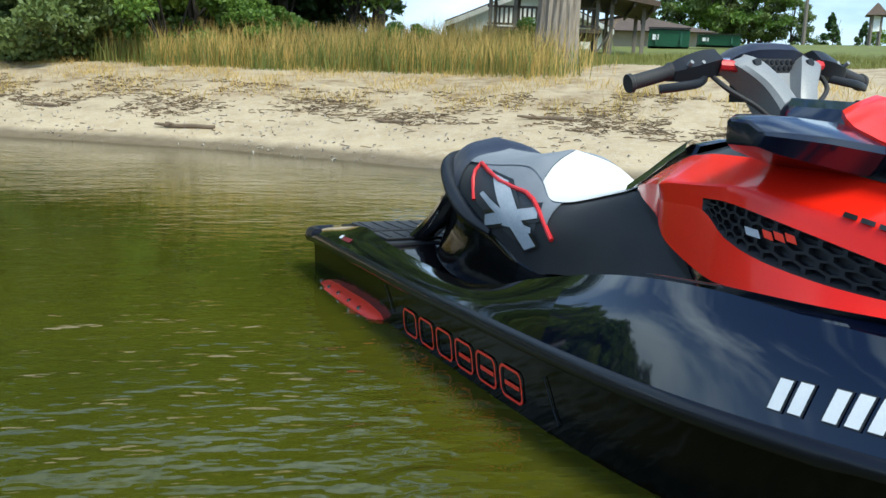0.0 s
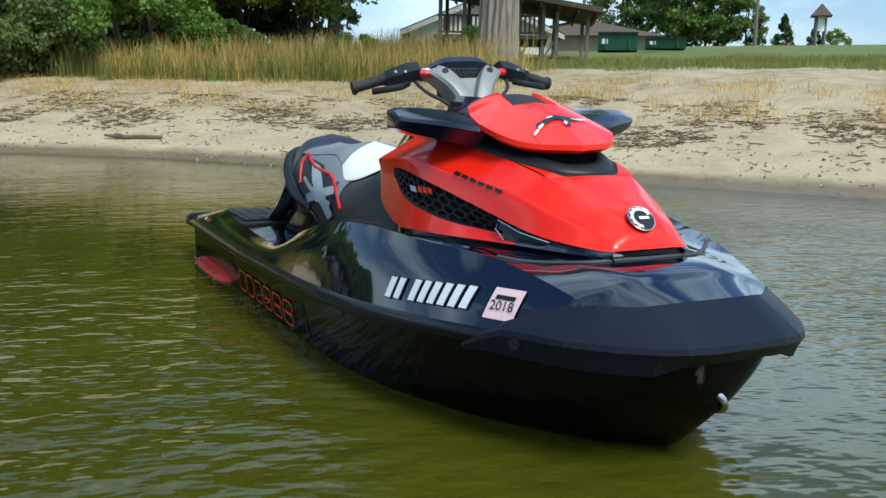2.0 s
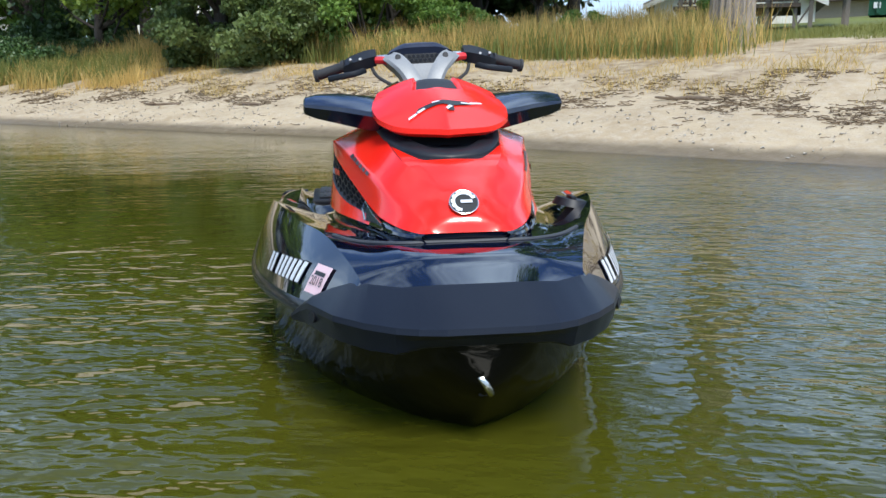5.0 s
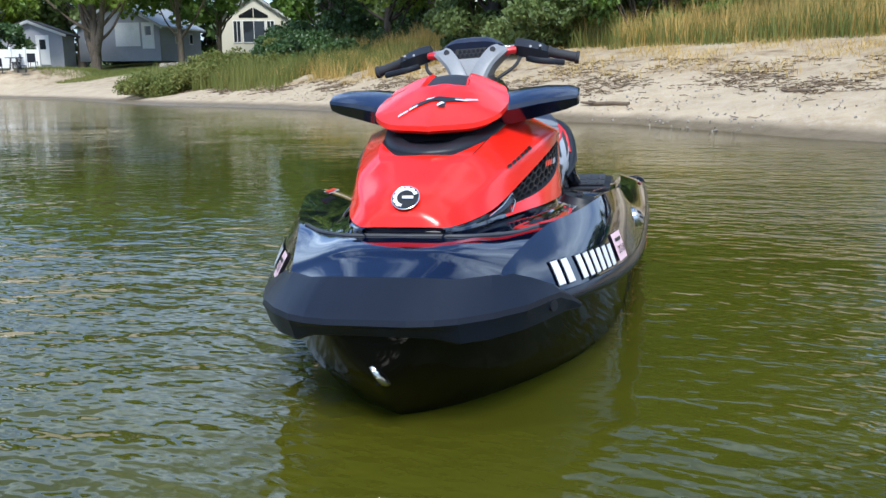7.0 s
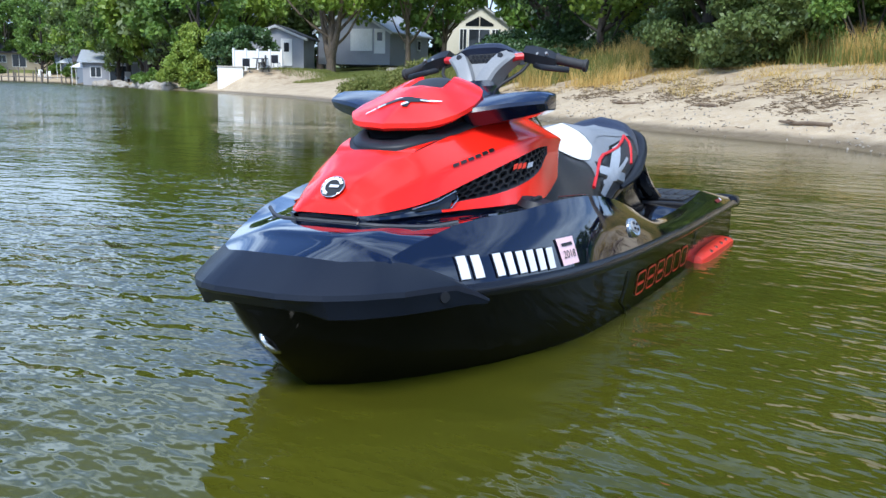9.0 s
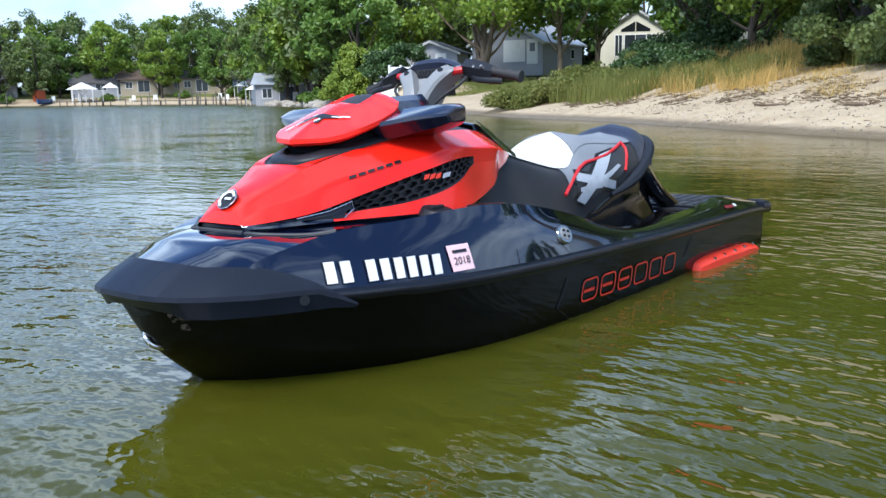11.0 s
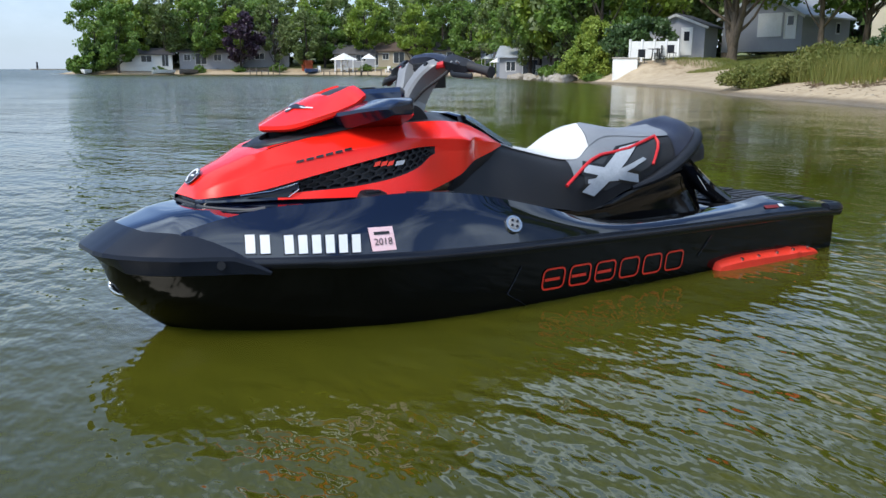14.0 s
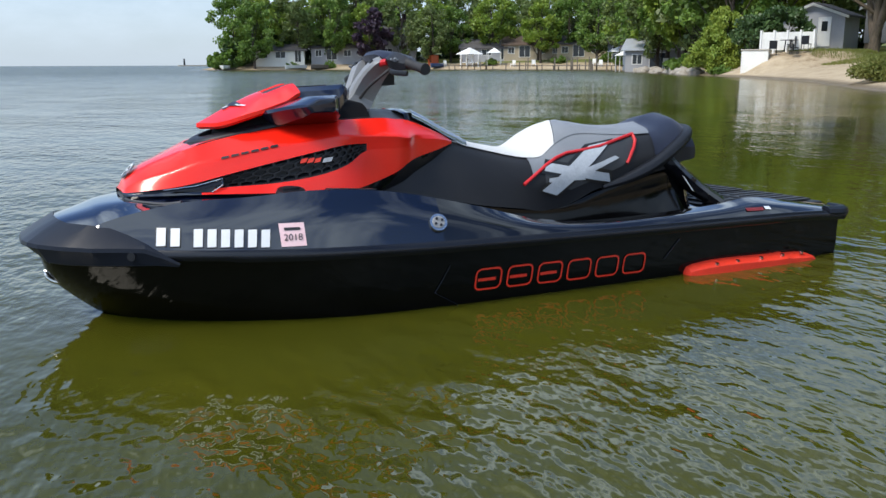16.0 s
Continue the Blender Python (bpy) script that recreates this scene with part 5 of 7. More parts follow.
    l.new(gl.outputs["BSDF"], ms2.inputs[2])
    l.new(mr.outputs["Result"], ms.inputs["Fac"])
    l.new(ms2.outputs["Shader"], ms.inputs[1])
    l.new(b.outputs["BSDF"], ms.inputs[2])
    l.new(ms.outputs["Shader"], out.inputs["Surface"])
    return m


WAVE_TURN, WAVE_STRENGTH = 8, 1.5
sheet("ground", ZZ, ground_material(), {"inland": IN - higher_sand(XX, YY)}, "sandy beach rising to a grassy bank and lawn", "ground")
sheet("water", np.zeros_like(ZZ), water_material(), {"depth": -ZZ, "far_out": np.clip((np.hypot(XX, YY) - 12) / 90, 0, 1) ** .6, "lee": np.clip(np.maximum((XX * .9 - YY * .4 + .7) / 6.0, (XX * .7 - YY * .7 - 1.5) / 6.0), 0, 1.4) + .7 * np.clip((np.hypot(XX, YY) - 14) / 40, 0, 1) * np.clip((-IN - 4) / 20, 0, 1) + .55 * np.clip((YY - .3) / 1.2, 0, 1) * np.clip((XX + 4) / 3, 0, 1) + .7 * np.clip((YY - 1.2) / 2.5, 0, 1) * np.clip((XX + 16) / 4, 0, 1) * np.clip((-XX + 1) / 4, 0, 1)}, "rippled murky green lake water", "water")


# ---- plants ----
def quads_mesh(name, V, material):
    """A mesh of loose quads V (n, 4, 3)."""
    me = bpy.data.meshes.new(name)
    n = len(V)
    me.vertices.add(n * 4)
    me.vertices.foreach_set("co", V.astype(np.float32).ravel())
    me.loops.add(n * 4)
    me.loops.foreach_set("vertex_index", np.arange(n * 4, dtype=np.int32))
    me.polygons.add(n)
    me.polygons.foreach_set("loop_start", np.arange(0, n * 4, 4, dtype=np.int32))
    me.polygons.foreach_set("loop_total", np.full(n, 4, dtype=np.int32))
    me.update(calc_edges=True)
    me.materials.append(material)
    return me


def leaf_quads(rng, centres, size, long=1.6, droop=0.3):
    """Pointed leaf-shaped quads at the given places."""
    n = len(centres)
    d = rng.normal(size=(n, 3))
    d[:, 2] -= droop
    d /= np.linalg.norm(d, axis=1, keepdims=True)
    w = np.cross(d, rng.normal(size=(n, 3)))
    w /= np.linalg.norm(w, axis=1, keepdims=True) + 1e-9
    s = (size * rng.uniform(.6, 1.35, n))[:, None]
    return np.stack([centres - d * s * long / 2, centres + w * s / 2, centres + d * s * long / 2, centres - w * s / 2], 1)


def crown_points(rng, n, clumps, R, z0, z1, squash=1.0, lean=(0, 0)):
    """Leaves gathered in clumps in the outer part of an uneven crown."""
    C = []
    while len(C) < clumps:
        v = rng.normal(size=3)
        v /= np.linalg.norm(v)
        r = rng.uniform(.45, 1.0) ** .6
        prof = 1.0 - .25 * max(v[2], 0)
        C.append((v[0] * r * R * prof + lean[0], v[1] * r * R * prof + lean[1], (z0 + z1) / 2 + v[2] * r * (z1 - z0) / 2))
    C = np.array(C)
    C[:, :2] *= (1 + .18 * np.sin(3 * np.arctan2(C[:, 1], C[:, 0]) + rng.uniform(0, 6)))[:, None]
    k = rng.integers(0, clumps, n)
    rad = (R * rng.uniform(.16, .34, clumps))[k]
    off = rng.normal(size=(n, 3))
    off /= np.linalg.norm(off, axis=1, keepdims=True)
    off *= (rng.uniform(0, 1, n) ** .45 * rad)[:, None]
    off[:, 2] *= .7 * squash
    return C[k] + off, C


def tree_kind(seed, H, R, r0, base, leaves, size, leaf_mat, bark, label, category="tree", fork=False, clumps=46, name="tree"):
    """A tree: tapered trunk with limbs, crown of many leaves."""
    rng = np.random.default_rng(seed)
    t = thing(name, (0, 0, -300), label, category, "trees along the shore")
    top = np.array([rng.normal() * .3, rng.normal() * .3, H * .72])
    path = spline([(0, 0, -.4), (rng.normal() * .06, rng.normal() * .06, H * .15), (rng.normal() * .15, rng.normal() * .15, H * .4), top], 4)
    verts, faces = [], []

    def limb(path, ra, rb, seg=8):
        o = len(verts)
        m = len(path)
        for i, p in enumerate(path):
            d = Vector(path[min(i + 1, m - 1)] - path[max(i - 1, 0)]).normalized()
            u = d.orthogonal().normalized()
            w = d.cross(u)
            r = ra + (rb - ra) * i / (m - 1)
            if i == 0 and ra == r0:
                r *= 1.35
            for k in range(seg):
                a = 2 * math.pi * k / seg
                verts.append(tuple(Vector(p) + (u * math.cos(a) + w * math.sin(a)) * r * (1 + .1 * math.sin(3 * a + i))))
        for i in range(m - 1):
            for k in range(seg):
                faces.append((o + i * seg + k, o + i * seg + (k + 1) % seg, o + (i + 1) * seg + (k + 1) % seg, o + (i + 1) * seg + k))

    limb(path, r0, r0 * .3, 10)
    pts, C = crown_points(rng, leaves, clumps, R, base, H)
    pick = rng.permutation(clumps)[:11]
    for k in pick:
        c = C[k]
        st = path[int(min(len(path) - 1, max(2, (c[2] * .55 / (H * .72)) * len(path))))]
        mid = (st + c) / 2 + np.array([0, 0, -.06 * H * rng.uniform(.2, 1)])
        limb(spline([st, mid, c], 3), r0 * .34, r0 * .07, 6)
    if fork:
        for sx in (-1, 1):
            limb(spline([(0, 0, H * .08), (sx * .05 * H, sx * .06 * H, H * .26), (sx * .10 * H, sx * .13 * H, H * .62)], 4), r0 * .75, r0 * .25, 9)
    mesh_ob("trunk", verts, faces, bark, t, "", True, 80)
    V = leaf_quads(rng, pts, size)
    cr = new("crown", quads_mesh("crown", V, leaf_mat))
    cr.parent = t
    return t


def shrub_kind(seed, R, H, leaves, size, leaf_mat, label, category="shrub", clumps=34, name="shrub", cone=0.0):
    rng = np.random.default_rng(seed)
    t = thing(name, (0, 0, -300), label, category, "shrubs on the bank")
    pts, C = crown_points(rng, leaves, clumps, R, -.05 * H, H)
    if cone:
        pts[:, :2] *= (1 - cone * np.clip(pts[:, 2:3] / H, 0, 1))
    pts[:, 2] = np.maximum(pts[:, 2], .02)
    verts, faces = [], []
    for k in range(9):
        c = C[k]
        a = np.array([rng.normal() * .12, rng.normal() * .12, -.2])
        p = spline([a, (a + c) / 2, c], 3)
        o = len(verts)
        for i, q in enumerate(p):
            r = .035 * R * (1 - .7 * i / (len(p) - 1))
            verts += [(q[0] + r, q[1], q[2]), (q[0] - r * .5, q[1] + r * .87, q[2]), (q[0] - r * .5, q[1] - r * .87, q[2])]
        for i in range(len(p) - 1):
            for j in range(3):
                faces.append((o + i * 3 + j, o + i * 3 + (j + 1) % 3, o + i * 3 + 3 + (j + 1) % 3, o + i * 3 + 3 + j))
    mesh_ob("stem", verts, faces, M_BARKD, t, "", False)
    cr = new("crown", quads_mesh("crown", leaf_quads(rng, pts, size), leaf_mat))
    cr.parent = t
    return t


def put(kind, spots, first=True):
    """Sets the kind at the first spot, copies of it at the others: x, y, scale, turn, taller."""
    for i, (x, y, sc, rz, tall) in enumerate(spots):
        m = pose(x, y, gz(x, y) - .05, 0, 0, rz) @ Matrix.Diagonal((sc, sc, sc * tall, 1))
        if i == 0 and first:
            kind.matrix_basis = m
            base = kind
        else:
            c = copy_thing(kind, Matrix.Identity(4))
            c.matrix_basis = m


R4 = random.Random(5)
near_a = tree_kind(11, 11, 4.2, .28, 2.2, 15000, .14, M_LEAF, M_BARKD, "tall green deciduous tree on the grassy bank", clumps=60)
near_b = tree_kind(12, 12, 4.6, .34, 2.0, 16000, .14, M_LEAFD, M_BARKD, "tall dark green deciduous tree on the bank", clumps=64)
near_c = tree_kind(13, 9, 3.4, .2, 1.4, 13000, .13, M_LEAFL, M_BARKD, "light green leafy tree on the bank", clumps=54)
put(near_a, [(-24.6, -3.8, 1, 20, 1), (-25.4, 3.4, .95, 130, 1), (-36.5, -8.5, 1.1, 250, 1), (-39, 4, 1.1, 80, 1)])
put(near_b, [(-26.0, -.4, 1, 40, 1), (-34.0, -12.5, 1, 200, 1), (-38, -2.5, 1.1, 100, 1), (-46, -1, 1.15, 20, 1), (-27.2, 4.6, .95, 300, 1), (-29.0, 8.6, .9, 70, .95)])
put(near_c, [(-23.5, 6.0, .85, 10, 1), (-29.5, -8.8, 1, 75, 1), (-23.8, 1.4, .8, 160, 1)])
olive = shrub_kind(21, 1.9, 2.5, 17000, .085, M_LEAFO, "bushy olive-green shrub at the top of the bank")
put(olive, [(-23.4, -2.2, 1.1, 0, 1.0), (-25.6, -4.2, 1.1, 120, 1.0)])
green = shrub_kind(22, 1.8, 2.3, 16000, .08, M_LEAF, "dense green shrub at the top of the bank")
put(green, [(-22.8, .8, 1.1, 0, 1), (-26.0, -1.0, 1.3, 90, 1.1), (-22.2, 3.0, .75, 40, .9), (-21.2, 3.6, .6, 210, .8), (-19.5, 6.3, .5, 0, .9), (-18.7, 9.6, .55, 80, .9)])
low_bush = shrub_kind(24, 1.6, 1.5, 9000, .085, M_LEAFD, "dark green bush on the low bank")
put(low_bush, [(-28.4, -10.2, .8, 0, .8), (-30.2, -11.8, 1.0, 60, .9), (-31.8, -13.4, 1.0, 140, 1), (-33.6, -12.0, 1.2, 220, 1.1), (-29.6, -8.2, .9, 300, .9), (-35.4, -15.0, 1.2, 20, 1.1)])
weeds = shrub_kind(23, 1.7, 1.0, 12000, .065, M_GREENB, "low green weedy bush on the sand bank")
put(weeds, [(-27.6, -17.4, .9, 0, .9), (-28.6, -16.2, 1.0, 70, .9), (-29.4, -14.9, 1.0, 150, .9), (-30.2, -13.4, .9, 220, .9), (-29.0, -18.6, .9, 290, .9), (-31.2, -16.4, 1.1, 20, 1.1), (-32.4, -13.6, 1.1, 100, 1.2)])

# the big furrowed trunk on the bank
trunk_at = (-16.2, 8.93)
cw = thing("cottonwood_tree", (*trunk_at, gz(*trunk_at) - .1), "old tree with a thick pale furrowed trunk", "tree", "trees along the shore")
P = []
for i, z in enumerate(np.linspace(-.3, 9.5, 34)):
    rad = .47 - .012 * z + .16 * math.exp(-max(z, 0) * 2.2)
    ring = []
    for k in range(49):
        a = 2 * math.pi * k / 48
        f = .028 * math.sin(17 * a + .5 * math.sin(z * 1.7)) + .02 * math.sin(31 * a + z * 1.1) + .03 * math.sin(3 * a + z * .4)
        ring.append((math.cos(a) * (rad + f) + .02 * z, math.sin(a) * (rad + f), z))
    P.append(ring)
skin("trunk", P, M_BARK, cw, "pale grey-brown furrowed bark", 60, cap=True)
rngc = np.random.default_rng(31)
pts, C = crown_points(rngc, 9000, 60, 4.8, 6.0, 15.0)
cr = new("crown", quads_mesh("crown", leaf_quads(rngc, pts, .2), M_LEAF))
cr.parent = cw
for k in range(9):
    tube("limb", spline([(.15, 0, 7.5 + .2 * k), (np.array((.15, 0, 8)) + C[k]) / 2, C[k]], 4), .12, M_BARK, cw, "", 8, 1, np.linspace(1, .25, 9))

# trees by the houses and along the far shore
far_a = tree_kind(41, 14, 4.6, .32, 1.8, 6500, .32, M_LEAF, M_BARKD, "tall green shoreline tree", clumps=56)
far_b = tree_kind(42, 13, 4.2, .30, 1.6, 6000, .32, M_LEAFL, M_BARKD, "tall light green shoreline tree", clumps=54)
far_c = tree_kind(43, 15, 5.0, .36, 2.0, 6500, .32, M_LEAFO, M_BARKD, "tall olive-green shoreline tree", clumps=58)
forked = tree_kind(44, 13, 5.2, .42, 3.8, 7000, .28, M_LEAFL, M_BARKM, "forked green tree in front of the grey house", fork=True, clumps=58)
put(forked, [(-52.2, -36.8, 1, 15, 1)])
slender = tree_kind(46, 13, 4.4, .27, 3.0, 7000, .28, M_LEAF, M_BARKM, "slender green tree before the grey house", clumps=58)
put(slender, [(-55.6, -31.95, .95, 130, 1), (-60.5, -31.3, .95, 250, 1)])
spots = {"a": [], "b": [], "c": [(-64, -46, 1.05, 0, 1)]}
inner = [(-49, -60.5), (-53, -64), (-55, -57.5), (-57.5, -68), (-59, -73), (-60, -62), (-64, -79), (-66, -68), (-70, -86), (-72, -76), (-77, -92), (-80, -84),
         (-52, -51.5), (-58, -49), (-66, -54), (-72, -62), (-79, -70), (-74, -45), (-80, -36), (-78, -26), (-68, -24), (-60, -22), (-66, -14), (-58, -16), (-86, -52), (-62, -4), (-56, -3), (-52, 4)]
for i, (x, y) in enumerate(inner):
    while float(inland(np.array([x]), np.array([y]))[0]) < 3.5:
        x, y = x - .45, y + .25
    spots["abc"[i % 3]].append((x + R4.uniform(-1, 1), y + R4.uniform(-1, 1), R4.uniform(.85, 1.1), R4.uniform(0, 360), R4.uniform(.92, 1.1)))
for k in range(26):
    q = k / 25
    x, y = np.interp(q, [0, .35, .62, .85, 1], [-34, -57, -78, -90, -92]), np.interp(q, [0, .35, .62, .85, 1], [-151, -143.5, -128, -112, -100])
    back = 0 if k % 2 else 7
    x, y = x - back * .5 + R4.uniform(-1, 1), y - back + R4.uniform(-1, 1)
    spots["bac"[k % 3]].append((x, y, R4.uniform(.72, .92) * (.62 if k == 0 else 1), R4.uniform(0, 360), R4.uniform(.95, 1.15)))
for k in range(16):
    q = k / 15
    x, y = np.interp(q, [0, .4, 1], [-42, -75, -108]), np.interp(q, [0, .4, 1], [-162, -150, -112])
    spots["cab"[k % 3]].append((x + R4.uniform(-2, 2), y + R4.uniform(-2, 2), R4.uniform(.85, 1.05), R4.uniform(0, 360), 1.0))
for k in range(7):
    spots["ca"[k % 2]].append((-58.5 + k * 1.1 + R4.uniform(-1, 1), 43.5 + k * 1.15, R4.uniform(.42, .62) if k < 6 else .35, R4.uniform(0, 360), 1.0))
for k in range(14):
    spots["cb"[k % 2]].append((-95 + k * 8 + R4.uniform(-3, 3), 96 + k * 7 + R4.uniform(-3, 3), R4.uniform(.4, .65), R4.uniform(0, 360), 1.0))
for k, (x, y) in enumerate(((-38, -144.5), (-66, -132.5), (-79.5, -119), (-83.5, -109), (-80.5, -98.5), (-72, -84.0), (-77, -90.5), (-62, -70.0), (-58.5, -62.5), (-67.5, -78))):
    spots["acb"[k % 3]].append((x, y, R4.uniform(.62, .8), R4.uniform(0, 360), 1.05))
for key, kind in (("a", far_a), ("b", far_b), ("c", far_c)):
    put(kind, spots[key])
purple = tree_kind(45, 9.5, 3.2, .22, 1.6, 3200, .4, M_LEAFP, M_BARKD, "dark purple-leaved tree on the far shore", clumps=40)
put(purple, [(-56.6, -138.2, 1.05, 0, 1), (-66.5, -146.5, 1.0, 120, 1)])
shoreb = shrub_kind(46, 2.2, 2.6, 1500, .34, M_LEAF, "round green bush on the far shore", clumps=26)
put(shoreb, [(-32.2, -145.2, 1, 0, 1), (-34.2, -146.5, 1.1, 80, 1), (-50, -139.6, .5, 0, 1), (-62, -135, .6, 30, 1), (-84, -106, .7, 60, 1), (-52.5, -56, .6, 90, 1), (-44.5, -43.0, .35, 10, .8), (-66, -75.5, .5, 0, .8), (-76, -88, .55, 40, .8), (-82, -101, .6, 80, .9), (-80.5, -115, .6, 120, .8), (-73, -124.5, .55, 160, .8), (-56, -138, .5, 200, .8), (-44, -142.5, .5, 240, .8), (-79, -95.5, .5, 280, .8)])
under = shrub_kind(50, 3.2, 4.6, 2600, .36, M_LEAFD, "dense dark green undergrowth behind the houses", clumps=40)
put(under, [(-45, -154, 1.3, 0, 1), (-53, -152, 1.3, 40, 1), (-60, -150, 1.4, 80, 1), (-67, -146, 1.3, 120, 1), (-74, -141, 1.4, 160, 1), (-80, -136, 1.3, 200, 1), (-87, -129, 1.4, 240, 1), (-93, -122, 1.3, 280, 1), (-97, -114, 1.3, 320, 1),
            (-95, -104, 1.4, 0, 1), (-90, -94, 1.4, 50, 1), (-84, -88, 1.3, 90, 1), (-79, -78, 1.3, 130, 1), (-72, -70, 1.2, 170, 1), (-66, -63, 1.2, 210, 1), (-72, -53, 1.3, 250, 1), (-70, -45, 1.2, 290, 1), (-78, -41, 1.3, 330, 1),
            (-83, -33, 1.3, 10, 1), (-82, -22, 1.3, 60, 1), (-70, -17, 1.2, 110, 1), (-62, -9, 1.2, 150, 1), (-60, -1, 1.2, 190, 1), (-54, 6, 1.1, 230, 1), (-44, -10, .9, 270, 1), (-45, -5, .9, 310, 1), (-46, 1, .9, 350, 1), (-33, 1.5, .7, 30, 1), (-32, -3, .7, 70, 1), (-31.5, 4.6, .75, 15, 1), (-30.8, 7.6, .7, 95, 1), (-36.5, -149.5, .9, 45, 1), (-40.5, -152.5, 1.1, 135, 1), (-49, -154, 1.2, 225, 1)])
cedar = shrub_kind(47, 2.5, 4.0, 34000, .115, M_CEDAR, "broad yellow-green cedar bush beside the sand", clumps=90, cone=.55)
put(cedar, [(-48.6, -47.2, 1.12, 0, 1.05)])
hedge = shrub_kind(48, 2.0, 3.0, 5500, .16, M_LEAFD, "dark green clipped bush behind the fence", clumps=40)
put(hedge, [(-47.4, -42.9, 1.05, 0, 1.05), (-48.5, -41.5, 1.1, 70, 1)])
conifer = shrub_kind(49, 1.4, 4.4, 2200, .22, M_LEAFD, "small dark conifer beyond the lawn", "conifer", clumps=40, cone=.85, name="conifer")
put(conifer, [(-49.6, 52.4, .8, 0, 1), (-47.8, 54.0, .65, 90, 1), (-51.0, 51.0, .7, 30, 1)])


# ---- grass, weed and driftwood ----
def blades(name, spots, hgt, wid, material, label, category, seed, lean=.35):
    rng = np.random.default_rng(seed)
    n = len(spots)
    P = np.column_stack([spots, height(spots[:, 0], spots[:, 1]) - .03])
    a = rng.uniform(0, 2 * math.pi, n)
    side = np.stack([np.cos(a), np.sin(a), np.zeros(n)], 1)
    patch_h = 1 + .28 * wobble(spots[:, 0] * 1.7, spots[:, 1] * 1.5) + .16 * wobble(spots[:, 0] * 5.1 + 2, spots[:, 1] * 4.3)
    h = (hgt * rng.uniform(.45, 1.25, n) * patch_h)[:, None]
    bend = np.stack([rng.normal(size=n), rng.normal(size=n), np.zeros(n)], 1) * lean * h * .5
    up = np.array([0, 0, 1.0])
    mid = P + up * h * .55 + bend * .35
    tip = P + up * h + bend
    w = (wid * rng.uniform(.6, 1.3, n))[:, None]
    me = bpy.data.meshes.new(name)
    co = np.concatenate([P - side * w / 2, P + side * w / 2, mid + side * w * .4, mid - side * w * .4, tip + side * w * .12, tip - side * w * .12])
    i = np.arange(n)
    f = np.concatenate([np.stack([i, i + n, i + 2 * n, i + 3 * n], 1), np.stack([i + 3 * n, i + 2 * n, i + 4 * n, i + 5 * n], 1)]).astype(np.int32)
    me.vertices.add(len(co))
    me.vertices.foreach_set("co", co.astype(np.float32).ravel())
    me.loops.add(f.size)
    me.loops.foreach_set("vertex_index", f.ravel())
    me.polygons.add(len(f))
    me.polygons.foreach_set("loop_start", np.arange(0, f.size, 4, dtype=np.int32))
    me.polygons.foreach_set("loop_total", np.full(len(f), 4, dtype=np.int32))
    me.update(calc_edges=True)
    me.materials.append(material)
    return tagged(new(name, me), label, category, kind="stuff")


def scatter(seed, n, x0, x1, y0, y1, lo, hi, patchy=0.0):
    """Places between two distances from the water's edge."""
    rng = np.random.default_rng(seed)
    out = []
    total = 0
    while total < n:
        c = np.stack([rng.uniform(x0, x1, n * 3), rng.uniform(y0, y1, n * 3)], 1)
        s = inland(c[:, 0], c[:, 1]) + .5 * wobble(c[:, 0] * 1.3, c[:, 1] * 1.3)
        keep = (s > lo) & (s < hi)
        if patchy:
            keep &= rng.uniform(0, 1, len(c)) < np.clip(.5 + patchy * wobble(c[:, 0] * 2.2, c[:, 1] * 2.6), 0, 1)
        out.append(c[keep])
        total += keep.sum()
    return np.concatenate(out)[:n]


GR0 = 7.2
def beside_trunk(spots, soft=.6):
    """Leaves out what lies on the lawn's side of the big trunk."""
    rng = np.random.default_rng(77)
    d = (spots[:, 0] - 2.9) * .475 + (spots[:, 1] + 1.4) * .88
    return spots[d < rng.normal(-.2, soft, len(spots))]


blades("tall_grass", beside_trunk(scatter(1, 48000, -34, -8, -22, 10.5, GR0, GR0 + 5.5)), .82, .015, M_STRAW, "tall dry golden grass along the top of the bank", "grass", 1)
blades("green_grass", beside_trunk(scatter(2, 26000, -34, -8, -24, 10.5, GR0 - .4, GR0 + 6.5)), .66, .024, M_GREENB, "green grass among the dry stalks", "grass", 2)
lawn = scatter(3, 52000, -24, 6, 6.0, 24, GR0 - .6, GR0 + 9)
lawn = lawn[inland(lawn[:, 0], lawn[:, 1]) - higher_sand(lawn[:, 0], lawn[:, 1]) > GR0 - .5 + .5 * wobble(lawn[:, 0] * 1.3, lawn[:, 1] * 1.3)]
blades("lawn_edge", lawn, .17, .012, M_LAWNB, "short green grass at the edge of the lawn", "grass", 3)
blades("dry_tufts", scatter(4, 15000, -30, 2, -20, 12, 2.9, 7.2, 1.1), .17, .010, M_STRAW, "sparse dry tufts on the sand bank", "grass", 4, 1.2)


def past_block(spots):
    """Leaves the open sand beside the seawall bare."""
    return spots[(spots[:, 0] - 2.38) * .5786 - (spots[:, 1] - 2.97) * .8156 < 0]


blades("weed_grass", past_block(scatter(9, 11000, -35, -24, -22, -11, 2.4, 8.0)), .75, .02, M_GREENB, "tall green weeds on the sand bank", "grass", 9)


blades("bank_grass", scatter(12, 9000, -34, -20, -17, -5.5, 3.6, 7.4, 1.4), .5, .018, M_STRAW, "dry grass on the low bank", "grass", 12, .6)
blades("bank_weeds", past_block(scatter(13, 13000, -36, -22, -20, -6.5, 4.0, 8.5, 1.2)), .62, .024, M_GREENB, "green weeds on the low bank", "grass", 13, .6)


